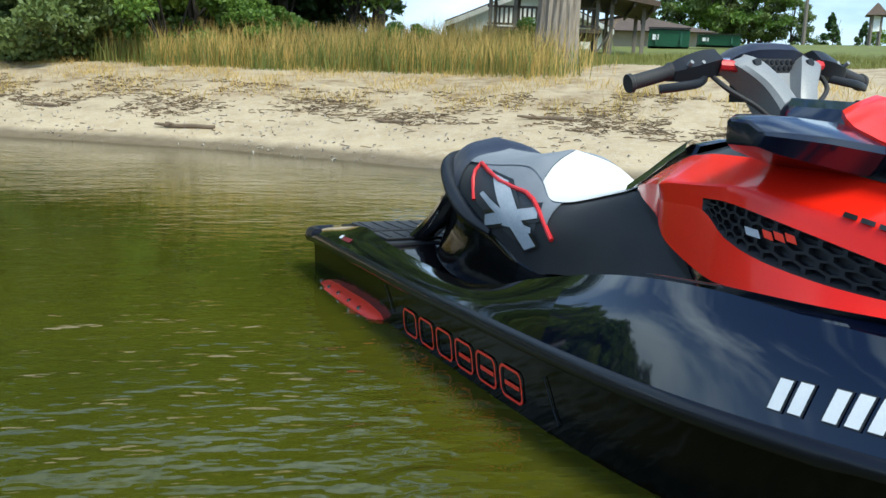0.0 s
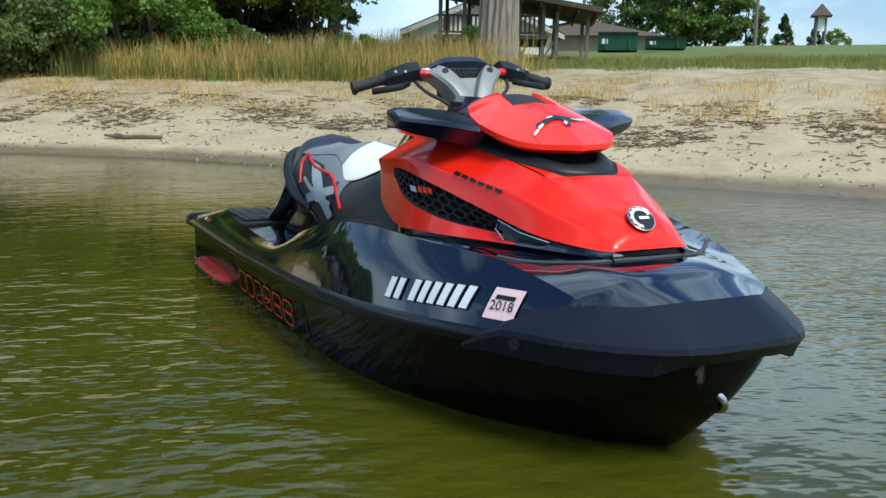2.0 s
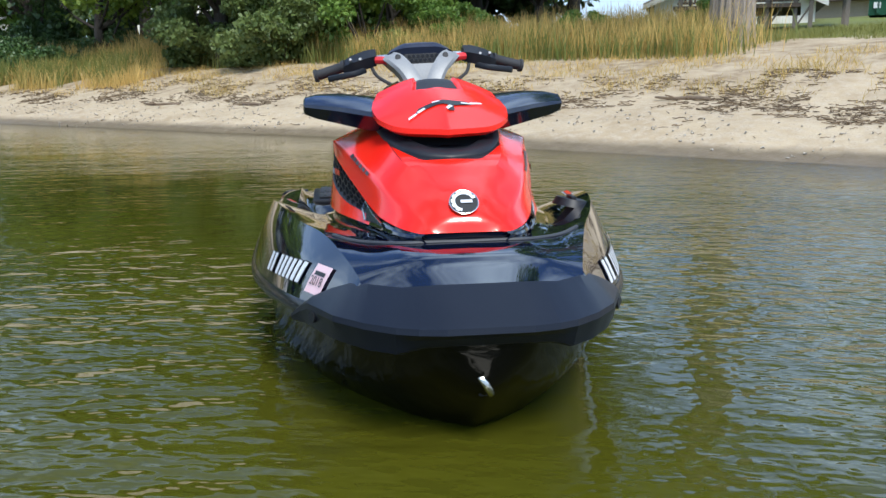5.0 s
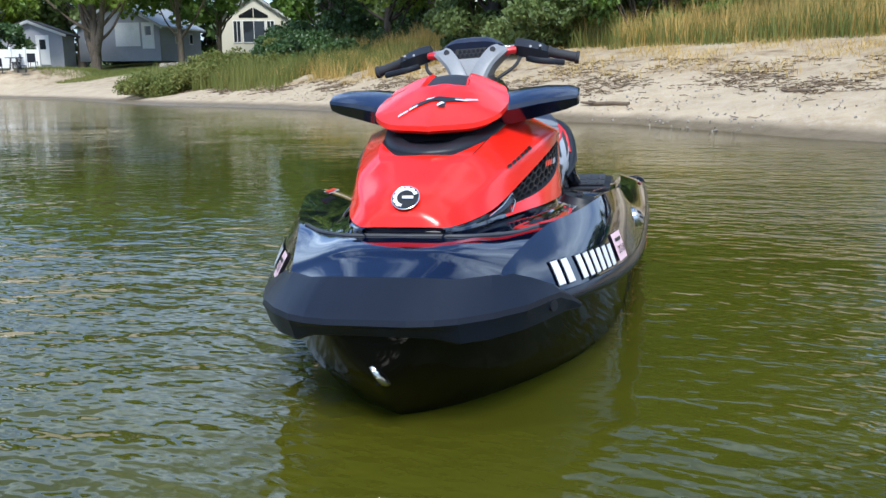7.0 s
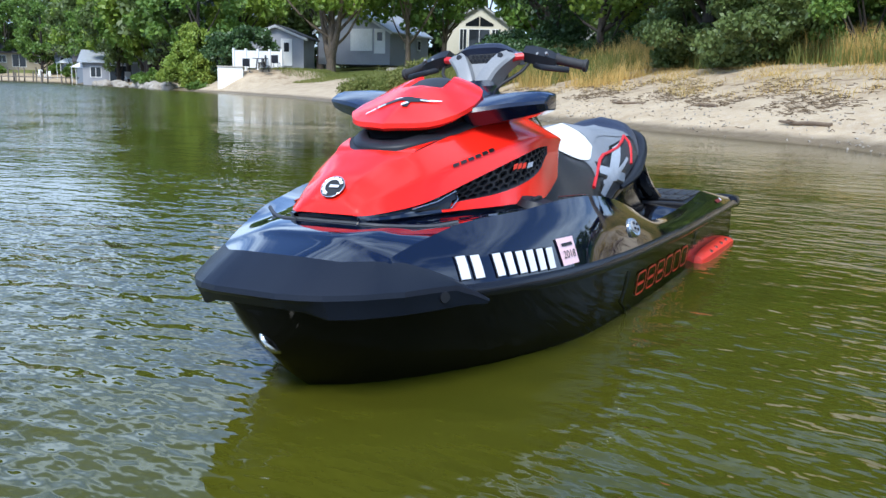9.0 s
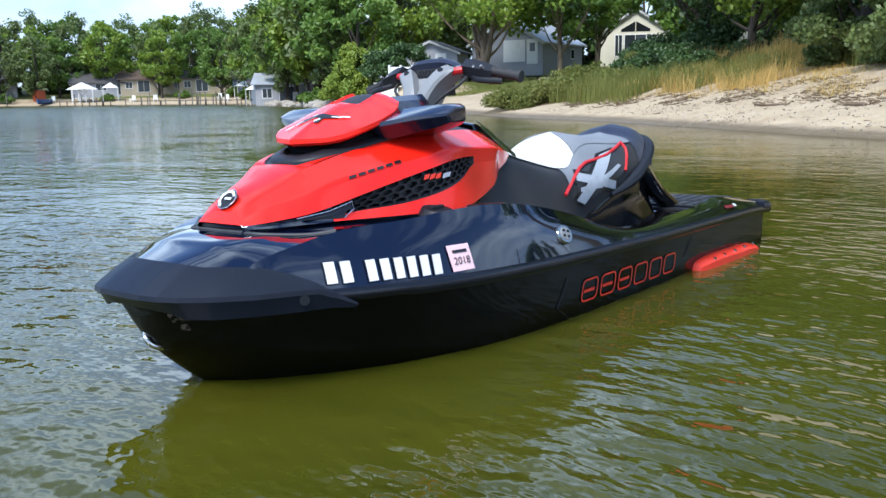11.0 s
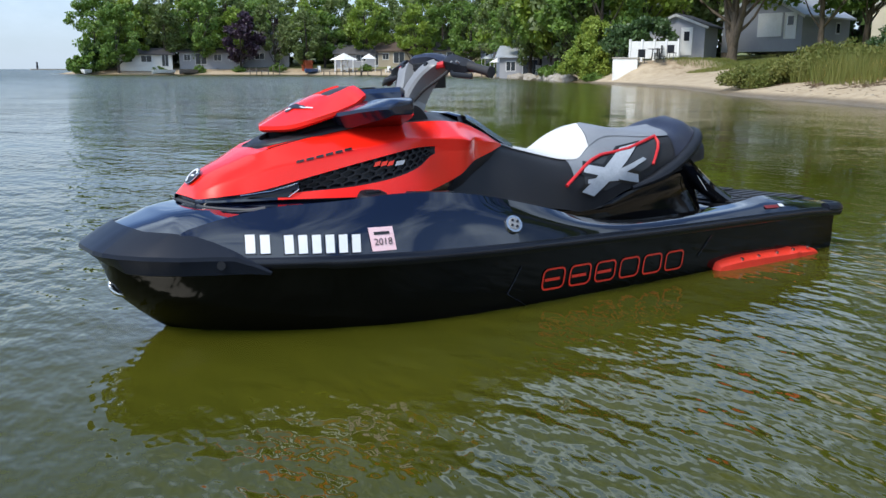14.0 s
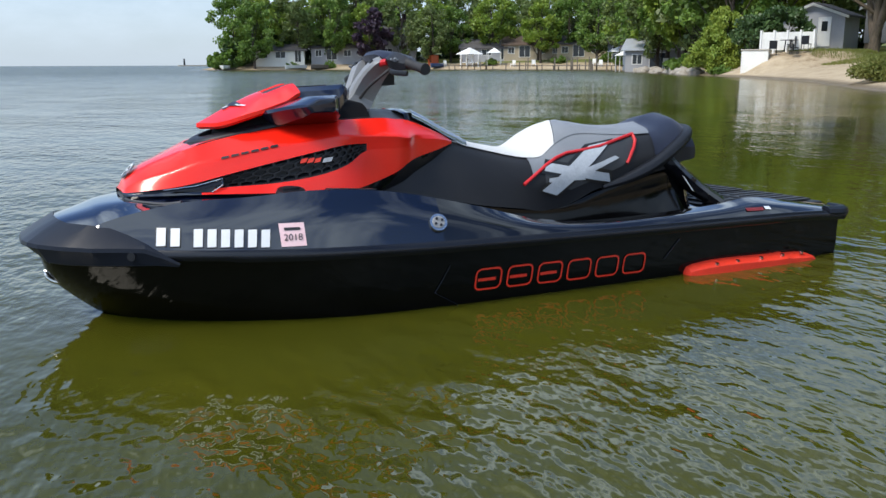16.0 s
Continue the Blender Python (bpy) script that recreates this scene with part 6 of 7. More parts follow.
blades("bank_turf", scatter(15, 16000, -56, -43, -44, -31, 4.6, 12.0), .16, .03, M_GREENB, "short turf above the sandy slope", "grass", 15)


def sticks(name, spots, length, rad, material, label, seed):
    """Twigs and strands that lie on the sand."""
    rng = np.random.default_rng(seed)
    verts, faces = [], []
    Z = height(spots[:, 0], spots[:, 1])
    flow = math.atan2(-3.4, -2.8)
    for (x, y), z in zip(spots, Z):
        L = length * rng.uniform(.3, 1.5)
        a = flow + rng.normal() * .7
        r = rad * rng.uniform(.5, 1.6)
        o = len(verts)
        m = 4
        for i in range(m):
            t = i / (m - 1) - .5
            px, py = x + math.cos(a) * L * t + rng.normal() * L * .05, y + math.sin(a) * L * t + rng.normal() * L * .05
            pz = z + r * .6 + abs(rng.normal()) * .012 + t * L * .06 * rng.normal()
            for k in range(3):
                b = 2 * math.pi * k / 3
                verts.append((px - math.sin(a) * math.cos(b) * r, py + math.cos(a) * math.cos(b) * r, pz + math.sin(b) * r * .8))
        for i in range(m - 1):
            for k in range(3):
                faces.append((o + i * 3 + k, o + i * 3 + (k + 1) % 3, o + i * 3 + 3 + (k + 1) % 3, o + i * 3 + 3 + k))
    ob = mesh_ob(name, verts, faces, material, None, "", False)
    return tagged(ob, label, "debris", kind="stuff")


sticks("beach_debris", np.concatenate([scatter(5, 3600, -28, 2, -18, 12, 1.9, 3.1, .9), scatter(6, 2600, -28, 2, -18, 12, 3.0, 4.6, 1.0), scatter(7, 220, -28, 2, -18, 12, .6, 1.9, .5)]),
       .15, .008, M_WEED, "dried weed and twigs strewn along the sand", 7)
sticks("pebbles", scatter(8, 700, -22, 2, -10, 11, .1, 2.0, .5), .035, .011, M_ROCK, "small stones scattered on the sand", 8)
for k, (x, y, L, a, r) in enumerate(((-13.1, .05, 1.1, 235, .045), (-11.3, 3.1, .6, 215, .03), (-16.4, -2.2, .7, 222, .035), (-18.3, -4.5, 1.0, 250, .04), (-9.9, 5.2, .9, 228, .035))):
    lg = thing("drift_log", (x, y, gz(x, y) + r * .5), "grey-brown driftwood log lying on the sand", "driftwood", "driftwood on the beach", rz=a)
    rr = random.Random(k)
    tube("log", spline([(-L / 2, 0, 0), (-L / 6, rr.uniform(-.04, .04), .012), (L / 6, rr.uniform(-.04, .04), .0), (L / 2, 0, .02)], 4), r, M_DRIFT, lg, "", 9, .9, [1.1, 1, 1, .95, 1, 1, .9, .9, .85, .8, .75, .65, .5])
    tube("stub", spline([(L * .1, 0, .0), (L * .2, .06, .04), (L * .25, .13, .05)], 3), r * .4, M_DRIFT, lg, "", 6)


# ---- buildings ----
def house(name, at, rz, w, d, h, rise, wall_m, roof_m, label, openings=(), over=.35, hip=0.0, category="house"):
    """A small house. Its gable front lies in x = 0 and faces +x; it reaches d back. openings: kind, y, z, width, height."""
    t = thing(name, at, label, category, rz=rz)
    bm = bmesh.new()
    pr = [(-w / 2, -.6), (w / 2, -.6), (w / 2, h), (0, h + (0 if hip else rise)), (-w / 2, h)]
    f = [bm.verts.new((0, y, z)) for y, z in pr]
    b = [bm.verts.new((-d, y, z)) for y, z in pr]
    bm.faces.new(f)
    bm.faces.new(b[::-1])
    for i in range(5):
        bm.faces.new((f[i], b[i], b[(i + 1) % 5], f[(i + 1) % 5]))
    bmesh.ops.recalc_face_normals(bm, faces=bm.faces)
    part("wall", bm, wall_m, t)
    th = .14
    if hip:
        bm = bmesh.new()
        e = over
        lo = [bm.verts.new(p) for p in ((e, -w / 2 - e, h - .05), (e, w / 2 + e, h - .05), (-d - e, w / 2 + e, h - .05), (-d - e, -w / 2 - e, h - .05))]
        r = [bm.verts.new((-hip, 0, h + rise)), bm.verts.new((-d + hip, 0, h + rise))]
        for q in ((lo[0], lo[1], r[0]), (lo[1], lo[2], r[1], r[0]), (lo[2], lo[3], r[1]), (lo[3], lo[0], r[0], r[1]), tuple(lo[::-1])):
            bm.faces.new(q)
        part("roof", bm, roof_m, t)
    else:
        for s in (1, -1):
            k = over / (w / 2)
            y1, z1 = s * (w / 2 + over), h - rise * k
            bm = bmesh.new()
            q = [(over, 0, h + rise + .02), (over, y1, z1 + .02), (-d - over, y1, z1 + .02), (-d - over, 0, h + rise + .02)]
            top = [bm.verts.new((x, y, z + th)) for x, y, z in q]
            low = [bm.verts.new(p) for p in q]
            bm.faces.new(top)
            bm.faces.new(low[::-1])
            for i in range(4):
                bm.faces.new((top[i], low[i], low[(i + 1) % 4], top[(i + 1) % 4]))
            bmesh.ops.recalc_face_normals(bm, faces=bm.faces)
            rf = part("roof", bm, roof_m, t)
            bm = bmesh.new()
            q = [(over + .02, 0, h + rise - .10), (over + .02, y1, z1 - .10), (over + .02, y1, z1 + .10), (over + .02, 0, h + rise + .10)]
            bm.faces.new([bm.verts.new(p) for p in q])
            bmesh.ops.solidify(bm, geom=bm.faces[:], thickness=.04)
            part("bargeboard", bm, M_TRIMW, rf)
    for kind, y, z, ww, hh in openings:
        fr = part("door" if kind == "door" else "window", bmesh.new(), M_TRIMW, t)
        bm = bmesh.new()
        g = .07
        for y0, y1, z0, z1 in ((y - ww / 2 - g, y - ww / 2, z - g, z + hh + g), (y + ww / 2, y + ww / 2 + g, z - g, z + hh + g), (y - ww / 2, y + ww / 2, z + hh, z + hh + g), (y - ww / 2, y + ww / 2, z - g, z)):
            box(.0, .06, y0, y1, z0, z1, 0, bm)
        bm.to_mesh(fr.data)
        bm.free()
        if kind == "door":
            part("panel", box(.0, .03, y - ww / 2, y + ww / 2, z, z + hh), M_TRIMW, fr)
            part("pane", box(.028, .036, y - ww * .28, y + ww * .28, z + hh * .52, z + hh * .88), M_PANE, fr)
        elif kind == "shutter":
            part("panel", box(.0, .04, y - ww / 2, y + ww / 2, z, z + hh), M_WHITEP, fr)
        else:
            part("pane", box(.0, .025, y - ww / 2, y + ww / 2, z, z + hh), M_PANE, fr)
            part("glazing_bar", box(.02, .045, y - .025, y + .025, z, z + hh), M_TRIMW, fr)
    return t


def at_z(x, y, up=0.0):
    return (x, y, gz(x, y) + up)


garage = house("grey_house", (-58.3, -38.7, 3.0), 4, 6.8, 7.6, 2.1, 1.85, M_SIDEG, M_ROOFM, "grey sided house with a pale metal roof", (("shutter", .75, .6, 1.9, 1.65), ("door", 2.45, .4, .85, 1.85), ("window", -2.5, .9, .5, 1.0)))
for x in (-3.0, -5.6):
    part("side_window", box(x - .35, x + .35, 3.402, 3.44, .8, 1.7), M_TRIMW, garage)
    part("side_pane", box(x - .27, x + .27, 3.43, 3.45, .88, 1.62), M_PANE, garage)
shed = house("grey_shed", (-52.1, -41.9, 2.1), 22, 4.4, 3.6, 2.15, .85, M_SIDEG, M_ROOFD, "small grey shed with a white door", (("door", .83, .05, .75, 1.95),))
arch = house("cream_house", (-71.3, -33.2, 3.9), 22, 6.4, 9, 2.4, 2.1, M_SIDEC, M_ROOFD, "cream house with a tall gable of windows",
             (("window", -1.5, .35, .6, 1.85), ("window", 0, .35, 1.9, 1.85), ("window", 1.5, .35, .6, 1.85)))
for s in (1, -1):
    bm = bmesh.new()
    q = [(.03, s * .04, 2.5), (.03, s * 1.3, 2.5), (.03, s * 1.3, 2.72), (.03, s * .04, 3.4)]
    bm.faces.new([bm.verts.new(p) for p in q])
    bmesh.ops.solidify(bm, geom=bm.faces[:], thickness=.03)
    part("gable_pane", bm, M_PANE, arch)
wing = house("white_house", (-55.6, -10.2, 3.9), 8, 5.5, 7, 2.3, 1.5, M_SIDEW, M_ROOFD, "white house half hidden behind trees", (("window", -1.2, .8, 1.0, 1.2), ("window", 1.2, .8, 1.0, 1.2)))
house("white_cottage", (-73.0, -25.0, 4.1), 10, 6, 6, 2.3, 1.4, M_SIDEW, M_ROOFD, "white cottage behind trees", (("window", 0, .8, 1.2, 1.1),))
dark = house("dark_house", (-62.0, -55.5, 2.9), 40, 6, 7, 4.6, 1.7, M_SIDEB, M_ROOFD, "dark blue-grey two-storey house behind bushes", (("window", 1.2, 3.1, .9, 1.1), ("window", -1.2, 3.1, .9, 1.1)))

# houses of the far shore, their long sides to the water
def bungalow(x, y, rz, length, deep, h, rise, wm, rm, label, windows):
    """A long low house; windows: place along the front, height of the sill, width, height."""
    a = radians(rz)
    t = house("lakeside_house", at_z(x - math.sin(a) * -length / 2, y + math.cos(a) * -length / 2, .1), rz - 90, deep, length, h, rise, wm, rm, label, (), .45)
    for u, z, ww, hh in windows:
        fr = part("window", box(-u - ww / 2 - .08, -u + ww / 2 + .08, deep / 2 + .002, deep / 2 + .05, z - .08, z + hh + .08), M_TRIMW, t)
        part("pane", box(-u - ww / 2, -u - .03, deep / 2 + .03, deep / 2 + .06, z, z + hh), M_PANE, fr)
        part("pane", box(-u + .03, -u + ww / 2, deep / 2 + .03, deep / 2 + .06, z, z + hh), M_PANE, fr)
    return t


three = ((1.6, .9, 1.1, 1.0), (4.4, .9, 1.6, 1.0), (7.4, .2, 1.0, 1.9))
four = ((1.3, .9, 1.0, 1.0), (3.6, .3, 1.8, 1.8), (6.4, .9, 1.2, 1.0), (8.9, .9, 1.0, 1.0))
bungalow(-43.5, -147.5, 70, 8.5, 5, 2.2, .9, M_SIDEW, M_ROOFD, "low pale grey cottage under the shoreline trees", three)
bungalow(-54.5, -146.0, 66, 10.5, 6, 2.4, 1.2, M_SIDEG, M_ROOFD, "long low grey lakeside house", four)
bungalow(-63.5, -144.5, 62, 9.5, 6, 4.4, 1.5, M_SIDEG, M_ROOFD, "two-storey grey lakeside house with a dark roof", three + ((2.5, 3.1, 1.0, .9), (6.5, 3.1, 1.0, .9)))
bungalow(-76.0, -131.0, 57, 8.5, 5, 2.2, 1.3, M_SIDEG, M_ROOFD, "grey boathouse with a dark roof", three)
bungalow(-83.0, -126.5, 54, 10, 6, 2.4, 1.4, M_SIDET, M_ROOFB, "tan lakeside cottage under tall trees", four)
bungalow(-88.5, -118.0, 50, 10, 6, 2.4, 1.3, M_SIDET, M_ROOFD, "tan cottage with a dark roof among the trees", four)
bungalow(-90.0, -106.0, 46, 10, 6, 2.5, 1.4, M_SIDEB, M_ROOFD, "blue-grey lakeside house with white trim", four)
bungalow(-86.0, -96.0, 45, 9, 6, 2.4, 1.2, M_SIDEG, M_ROOFD, "grey cottage half hidden by bushes", three)
bungalow(-75.5, -84.5, 44, 9.5, 6, 2.5, 1.3, M_SIDEB, M_ROOFD, "slate-blue lakeside house among the trees", four)
bungalow(-67.0, -73.0, 42, 10, 6, 2.5, 1.1, M_SIDEG, M_ROOFM, "pale grey lakeside house with a patio door", four)

# gazebo, flagpole, docks, boats and rocks on the far shore
gaz = thing("gazebo", at_z(-69.5, -125.5), "white open gazebo by the water", "gazebo", rz=58)
for y in (-1.5, -.5, .5, 1.5):
    for x in (0, -2.2):
        part("post", box(x - .06, x + .06, y - .06, y + .06, -.3, 2.1), M_TRIMW, gaz)
part("roof", cyl((-1.1, 0, 2.1), (-1.1, 0, 3.2), 2.4, .1, 4), M_TRIMW, gaz)
for y in (-1.0, 0, 1.0):
    part("rail", box(-.04, .04, y - .5, y + .5, .7, .8), M_TRIMW, gaz)
pole = thing("flagpole", at_z(-76.5, -89.5), "white flagpole with a limp flag", "flagpole")
part("pole", cyl((0, 0, -.3), (0, 0, 5.6), .05, .04, 8), M_TRIMW, pole)
skin("flag", [[(.05 + .05 * k, .1 * math.sin(k * 1.3), 5.5 - .25 * j - .12 * k) for j in range(6)] for k in range(7)], M_FLAG, pole, "faded flag", 60)
sign = thing("marker_box", at_z(-71.0, -83.0), "white marker box on a pole", "marker")
part("pole", cyl((0, 0, -.3), (0, 0, 4.2), .05, seg=8), M_WOODG, sign)
part("box", box(-.3, .3, -.3, .3, 3.5, 4.4, .04), M_WHITEP, sign)
for k, (x, y, rz, L) in enumerate(((-66.0, -82.5, 300, 8), (-74.5, -103, 330, 9), (-60, -131.5, 20, 6), (-70, -119.5, 10, 8))):
    dk = thing("dock", (x, y, 0), "weathered wooden dock on posts", "dock", "docks on the far shore", rz=rz)
    part("deck", box(-1, L, -.7, .7, .62, .72), M_WOODG, dk)
    for i in range(int(L // 2.6) + 1):
        for s in (-1, 1):
            part("post", cyl((i * 2.6, s * .75, -1.0), (i * 2.6, s * .75, .75 + .5 * ((i + k) % 3)), .07, seg=8), M_WOODG, dk)
for k, (x, y, rz, m1) in enumerate(((-43.5, -139.2, 20, M_WHITEP), (-32.4, -142.6, 70, M_WHITEP), (-65.0, -129.0, 40, M_BOATB), (-47.5, -138.6, 30, M_WOODG))):
    bt = thing("boat", (x, y, gz(x, y) + .1 if gz(x, y) > 0 else .1), "small boat pulled up on the far shore", "boat", "boats on the far shore", rz=rz)
    secs = [[(t, -wd, .75), (t, -wd * .8, .25), (t, 0, .02), (t, wd * .8, .25), (t, wd, .75)] for t, wd in ((-2, .7), (-1, .85), (0, .85), (1.2, .6), (2.1, .05))]
    skin("hull", spline(secs, 3), m1, bt, "", 50, cap=True)
    part("thwart", box(-.6, -.2, -.7, .7, .5, .56), M_WOODG, bt)
part("hut_body", box(-.7, .7, -.7, .7, -.2, 1.7, .05), M_ORANGE, thing("orange_kiosk", at_z(-66.5, -133.0, 0), "small orange hut by the water", "hut"))


lawn_chair = thing("lawn_chair", at_z(-79.6, -103.0), "white wooden lawn chair on the far shore", "chair", "chairs on the far shore", rz=30)
part("seat", box(-.3, .3, -.3, .3, .34, .40), M_TRIMW, lawn_chair)
part("backrest", box(-.34, -.28, -.3, .3, .40, 1.05), M_TRIMW, lawn_chair)
for sy in (-1, 1):
    part("armrest", box(-.34, .36, sy * .34 - .05, sy * .34 + .05, .58, .62), M_TRIMW, lawn_chair)
    part("leg", box(.24, .32, sy * .3 - .04, sy * .3 + .04, -.1, .58), M_TRIMW, lawn_chair)
    part("leg", box(-.34, -.26, sy * .3 - .04, sy * .3 + .04, -.1, .40), M_TRIMW, lawn_chair)
for k, (x, y) in enumerate(((-80.2, -105.5), (-76.5, -116.5), (-74.5, -119.6), (-70.0, -126.4), (-66.8, -129.6), (-58.6, -68.6), (-60.2, -71.4), (-67.6, -82.4), (-69.8, -86.0), (-55.0, -62.4))):
    while float(inland(np.array([x]), np.array([y]))[0]) < 2.2:
        x, y = x - .4, y - .1
    copy_thing(lawn_chair, pose(x, y, gz(x, y), 0, 0, 20 + 37 * k % 70))
for k, (x, y, rz, w) in enumerate(((-81.5, -101.0, 40, 2.6), (-73.5, -124.0, 55, 2.2), (-62.5, -75.5, 40, 2.4))):
    cn = thing("canopy", at_z(x, y), "pale canvas canopy on four posts", "canopy", "canopies on the far shore", rz=rz)
    for sx in (-1, 1):
        for sy in (-1, 1):
            part("post", cyl((sx * w / 2, sy * w / 2, -.2), (sx * w / 2, sy * w / 2, 2.0), .04, seg=6), M_TRIMW, cn)
    part("top", cyl((0, 0, 2.0), (0, 0, 2.8), w * .78, .1, 4), M_TRIMW, cn).rotation_euler = (0, 0, radians(45))
for k in range(14):
    q = k / 13
    x, y = np.interp(q, [0, .5, 1], [-61.5, -75.0, -70.5]), np.interp(q, [0, .5, 1], [-79.0, -101.5, -119.0])
    pl = thing("mooring_post", (x + 1.2 * math.sin(k * 2.1), y + .9 * math.cos(k * 1.7), 0), "weathered mooring post in the shallows", "post", "mooring posts")
    part("post", cyl((0, 0, -1.2), (.04 * math.sin(k), 0, .9 + .5 * (k % 3)), .09, .08, 8), M_WOODG, pl)


def rock_mesh(seed):
    rng = random.Random(seed)
    bm = bmesh.new()
    bmesh.ops.create_icosphere(bm, subdivisions=2, radius=.5)
    ph = [rng.uniform(0, 6) for _ in range(4)]
    for v in bm.verts:
        c = v.co
        v.co = c * (1 + .22 * math.sin(4 * c.x + ph[0]) * math.sin(5 * c.y + ph[1]) + .12 * math.sin(7 * c.z + ph[2]))
        v.co.z *= .65
    me = bpy.data.meshes.new("rock")
    bm.to_mesh(me)
    bm.free()
    me.materials.append(M_ROCK)
    return me


rocks = [rock_mesh(k) for k in range(4)]
for k in range(70):
    q = R4.random()
    if k < 46:
        x, y = -46.5 - q * 17 + R4.uniform(-.6, .6), -47.5 - q * 28 + R4.uniform(-.6, .6)
    else:
        x, y = -53.8 - q * 3 + R4.uniform(-.8, .8), -32.6 + q * 1.4 + R4.uniform(-.6, .6)
    sc = R4.uniform(.5, 1.5) if k < 46 else R4.uniform(.3, .6)
    ob = tagged(new("rock", rocks[k % 4]), "pale limestone boulder on the shore", "rock", "rocks along the shore")
    ob.matrix_basis = pose(x, y, max(gz(x, y), -.1) + .12 * sc, R4.uniform(-15, 15), R4.uniform(-15, 15), R4.uniform(0, 360)) @ Matrix.Diagonal((sc, sc, sc, 1))

# patio fence, seawall, table and chairs
fence = thing("patio_fence", (-45.0, -40.1, 0), "white vinyl patio fence", "fence")
fa, fb = np.array((-45.1, -40.2)), np.array((-47.2, -37.6))
for k in range(5):
    p = fa + (fb - fa) * k / 4 - np.array((-45.0, -40.1))
    part("post", box(p[0] - .07, p[0] + .07, p[1] - .07, p[1] + .07, 1.4, 3.08), M_TRIMW, fence)
for k in range(4):
    p, q = fa + (fb - fa) * k / 4 - np.array((-45.0, -40.1)), fa + (fb - fa) * (k + 1) / 4 - np.array((-45.0, -40.1))
    n = np.array((.03 * .78, .03 * .63))
    bm = bmesh.new()
    for z0, z1 in ((1.75, 2.95),):
        vs = [bm.verts.new((c[0] + s * n[0], c[1] + s * n[1], z)) for s in (-1, 1) for c, z in ((p, z0), (q, z0), (q, z1), (p, z1))]
        for fcs in ((0, 1, 2, 3), (7, 6, 5, 4), (0, 4, 5, 1), (1, 5, 6, 2), (2, 6, 7, 3), (3, 7, 4, 0)):
            bm.faces.new([vs[i] for i in fcs])
    part("panel", bm, M_WHITEP, fence)
sw = thing("seawall_block", (-43.3, -39.0, 0), "white-painted seawall block at the sand's edge", "seawall", rz=38)
part("block", box(-1.6, .0, -.85, .85, -.1, 1.72, .03), M_WHITEP, sw, "", True)
part("capstone", box(-1.65, .06, -.90, .90, 1.72, 1.80, .02), M_CONC, sw, "", True)
tb = thing("patio_table", (-45.3, -38.0, gz(-45.3, -38.0)), "dark metal patio table", "table")
part("tabletop", cyl((0, 0, .7), (0, 0, .74), .55, seg=18), M_PLAST, tb)
for a in range(4):
    part("leg", cyl((.4 * math.cos(a * 1.57), .4 * math.sin(a * 1.57), 0), (.3 * math.cos(a * 1.57), .3 * math.sin(a * 1.57), .7), .025, seg=6), M_PLAST, tb)
chair = thing("patio_chair", (-44.5, -38.6, gz(-44.5, -38.6)), "dark metal patio chair", "chair", "chairs round the patio table", rz=40)
part("seat", box(-.25, .25, -.25, .25, .40, .44), M_PLAST, chair)
part("backrest", box(-.27, -.23, -.25, .25, .44, .95), M_PLAST, chair)
for sx in (-1, 1):
    for sy in (-1, 1):
        part("leg", cyl((sx * .23, sy * .23, 0), (sx * .22, sy * .22, .41), .02, seg=6), M_PLAST, chair)
for x, y, rz in ((-46.0, -37.2, 200), (-44.9, -37.2, 120), (-46.1, -38.5, 300)):
    copy_thing(chair, pose(x, y, gz(x, y), 0, 0, rz))

# the raised deck, the white house and the brown hall beyond the lawn
dh = house("beach_house", (-29.5, 15.2, 2.75), 336, 6.0, 6, 1.65, 1.3, M_SIDEW, M_ROOFD, "white house with a dark gabled roof behind the bank", (("window", -1.6, .5, .7, .8), ("window", .9, .5, .7, .8)), .4)
rd = thing("raised_deck", (-22.3, 12.8, gz(-22.3, 12.8) + .1), "brown wooden raised deck under a sloping roof on tall posts", "deck", rz=330.6)


def deck_roof(y):
    return 2.35 - (y + 2.9) * .165


for y in (-2.5, -1.7, -.9, .1, .9, 1.35, 2.35):
    for x in (0, -2.6):
        part("post", box(x - .06, x + .06, y - .06, y + .06, -.6, deck_roof(y)), M_WOODG, rd)
part("deck_floor", box(-2.9, .2, -2.7, 1.05, .60, .72), M_WOODD, rd)
bm = bmesh.new()
vs = [bm.verts.new((x, y, deck_roof(y) + dz)) for dz in (0, .16) for x, y in ((.7, -2.95), (.7, 2.75), (-3.4, 2.75), (-3.4, -2.95))]
for fcs in ((3, 2, 1, 0), (4, 5, 6, 7), (0, 1, 5, 4), (1, 2, 6, 5), (2, 3, 7, 6), (3, 0, 4, 7)):
    bm.faces.new([vs[i] for i in fcs])
part("roof", bm, M_ROOFB, rd)
for k in range(10):
    y = -2.8 + k * .6
    part("rafter", box(-3.2, .62, y - .03, y + .03, deck_roof(y) - .14, deck_roof(y) - .004), M_WOODD, rd)
for z in (.78, 1.32):
    part("rail", box(-.02, .05, -2.6, 1.0, z, z + .07), M_WOODD, rd)
for k in range(24):
    y = -2.5 + k * 3.4 / 23
    part("baluster", box(0, .03, y - .035, y + .035, .85, 1.32), M_WOODD, rd)
for k in range(5):
    part("brace", cyl((.02, -2.4 + k * .8, -.2), (.02, -1.9 + k * .8, .6), .03, seg=6), M_WOODG, rd)
house("brown_hall", (-32.2, 22.0, 3.9), -36, 6.6, 5, 1.0, 1.05, M_SIDET, M_ROOFB, "low tan hall with a brown hipped roof", (), .5, 2.8, "hall")
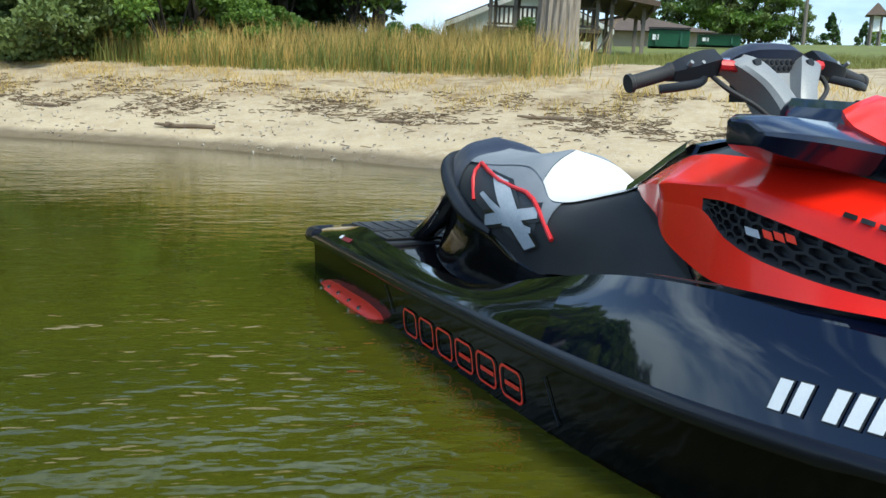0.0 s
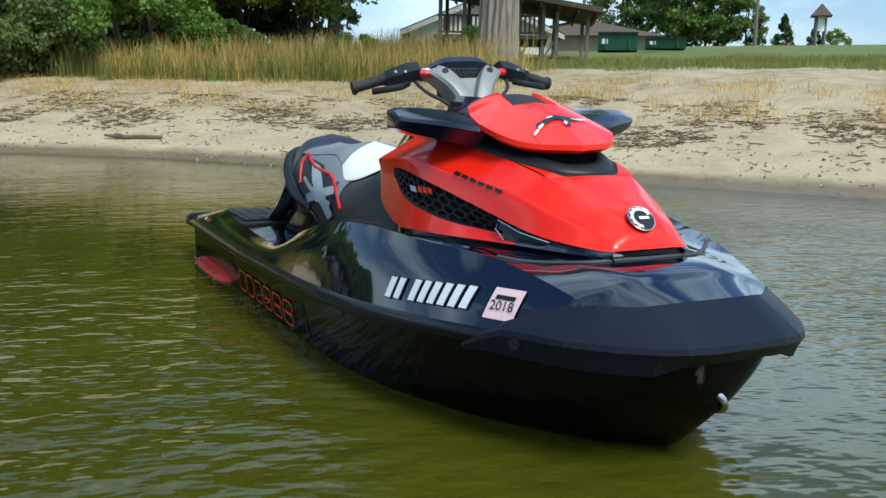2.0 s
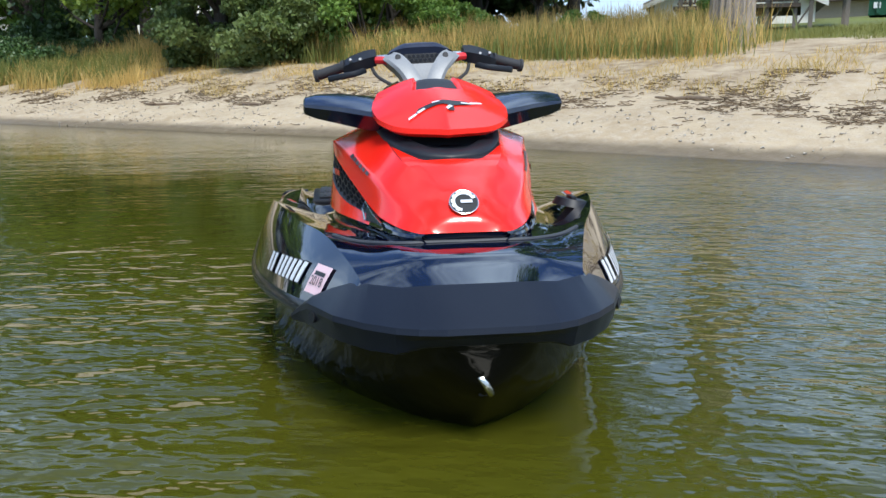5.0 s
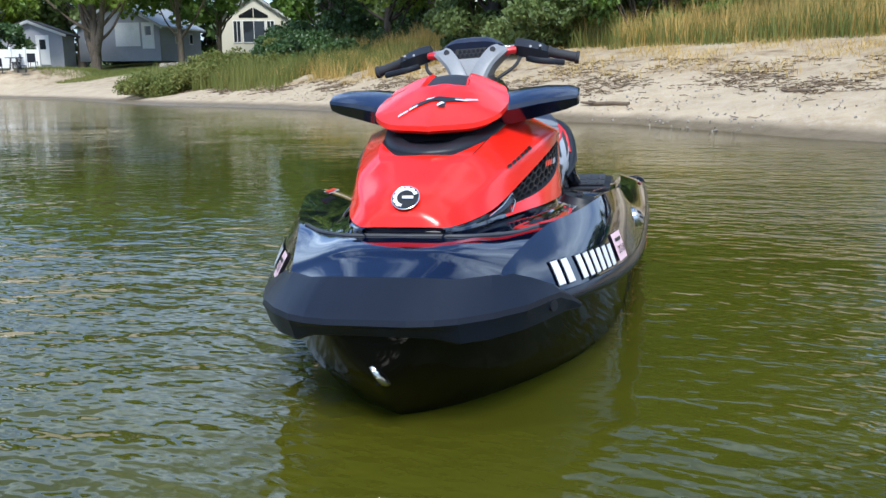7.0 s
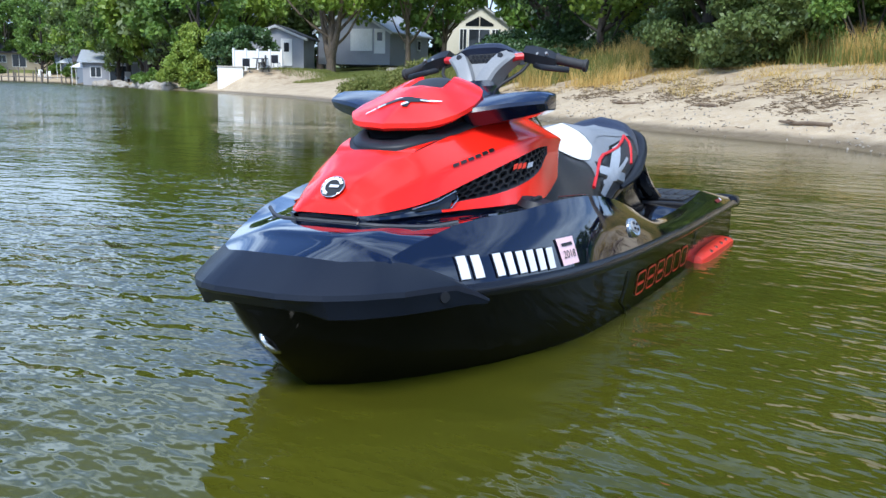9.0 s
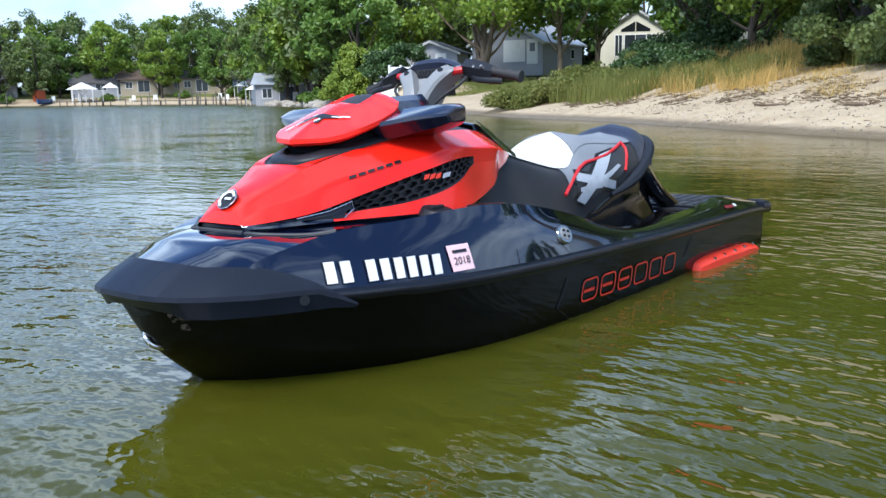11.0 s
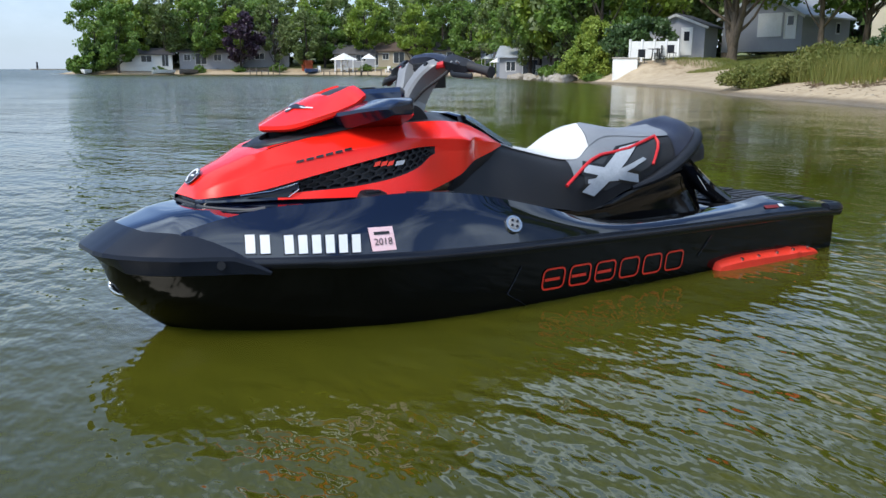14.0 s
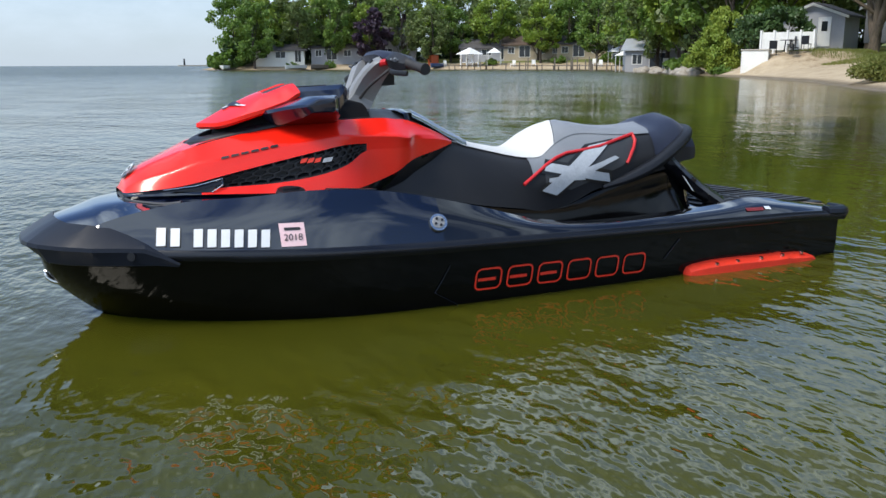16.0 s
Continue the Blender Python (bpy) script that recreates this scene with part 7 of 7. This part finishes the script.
vent = thing("roof_vent", (-34.6, 23.6, 5.5), "metal vent pipe on the brown roof", "vent")
part("pipe", cyl((0, 0, -.4), (0, 0, .8), .16, seg=10), M_ALU, vent)
part("cowl", cyl((0, 0, .8), (0, 0, 1.0), .25, .2, 10), M_ALU, vent)
for x, y, w, hgt, rz in ((-27.2, 20.4, 1.6, .85, 144), (-26.0, 21.9, 1.6, .55, 144)):
    dm = thing("dumpster", (x, y, gz(x, y)), "green steel dumpster on the lawn", "dumpster", "dumpsters beside the hall", rz=rz - 180)
    bm = bmesh.new()
    vs = [bm.verts.new(p) for p in ((.5, -w / 2, .05), (.5, w / 2, .05), (-.5, w / 2, .05), (-.5, -w / 2, .05), (.6, -w / 2, hgt * .8), (.6, w / 2, hgt * .8), (-.6, w / 2, hgt), (-.6, -w / 2, hgt))]
    for fcs in ((0, 1, 2, 3), (4, 5, 6, 7), (0, 1, 5, 4), (1, 2, 6, 5), (2, 3, 7, 6), (3, 0, 4, 7)):
        bm.faces.new([vs[i] for i in fcs])
    bmesh.ops.recalc_face_normals(bm, faces=bm.faces)
    part("body", bm, M_DUMP, dm)
    part("lid", box(-.6, .62, -w / 2 - .02, w / 2 + .02, hgt * .93, hgt * .99), M_PLAST, dm).rotation_euler = (0, .1, 0)
    for y2 in (-.3, .3):
        part("rib", box(.52, .60, y2 * w - .04, y2 * w + .04, .1, hgt * .75), M_DUMP, dm)
    part("label", box(.585, .60, -w * .4, -w * .25, hgt * .35, hgt * .6), M_DECALW, dm, "white label")
kk = thing("notice_kiosk", (-31.0, 36.0, gz(-31.0, 36.0) + .15), "small notice kiosk with a peaked roof", "kiosk")
for s in (-1, 1):
    part("post", box(-.08, .08, s * .32 - .06, s * .32 + .06, -.5, 1.35), M_WOODG, kk)
part("board", box(-.05, .05, -.26, .26, .55, 1.3), M_TRIMW, kk)
part("roof", cyl((0, 0, 1.3), (0, 0, 1.95), .75, .05, 4), M_ROOFB, kk)
ups = []
for x, y, hh in ((-40.3, 40.5, 6.5), (-32.5, 48.0, 7.0), (-26.0, 56.0, 7.0), (-49.0, 33.0, 6.5)):
    up = thing("utility_pole", at_z(x, y), "wooden utility pole with a crossarm", "utility pole", "utility poles behind the lawn")
    part("pole", cyl((0, 0, -.5), (0, 0, hh), .13, .09, 8), M_WOODG, up)
    part("crossarm", box(-.06, .06, -1.0, 1.0, hh - .6, hh - .45), M_WOODG, up).rotation_euler = (0, 0, radians(40))
    ups.append((x, y, gz(x, y) + hh - .4))
ups = [ups[3], ups[0], ups[1], ups[2]]
for dz in (0, -.9):
    for a, b in zip(ups[:-1], ups[1:]):
        a, b = np.array(a), np.array(b)
        wire = np.array([a + (b - a) * t + np.array((0, 0, dz - 1.6 * t * (1 - t))) for t in np.linspace(0, 1, 12)])
        cb = tube("cable", wire, .018, M_WIRE, None, "", 5)
        tagged(cb, "thin black overhead cable between the poles", "cable", "overhead cables")
# beacon far out on the lake
bc = thing("harbour_light", (-166, -880, 0), "small dark harbour light on a low breakwater", "beacon")
part("breakwater", box(-40, 6, -2, 2, -1, 1.1, .3), M_ROCK, bc)
part("tower", cyl((0, 0, 1), (0, 0, 6.5), 1.0, .7, 10), M_PLAST, bc)
part("lantern", cyl((0, 0, 6.5), (0, 0, 7.6), .9, .3, 10), M_PLAST, bc)
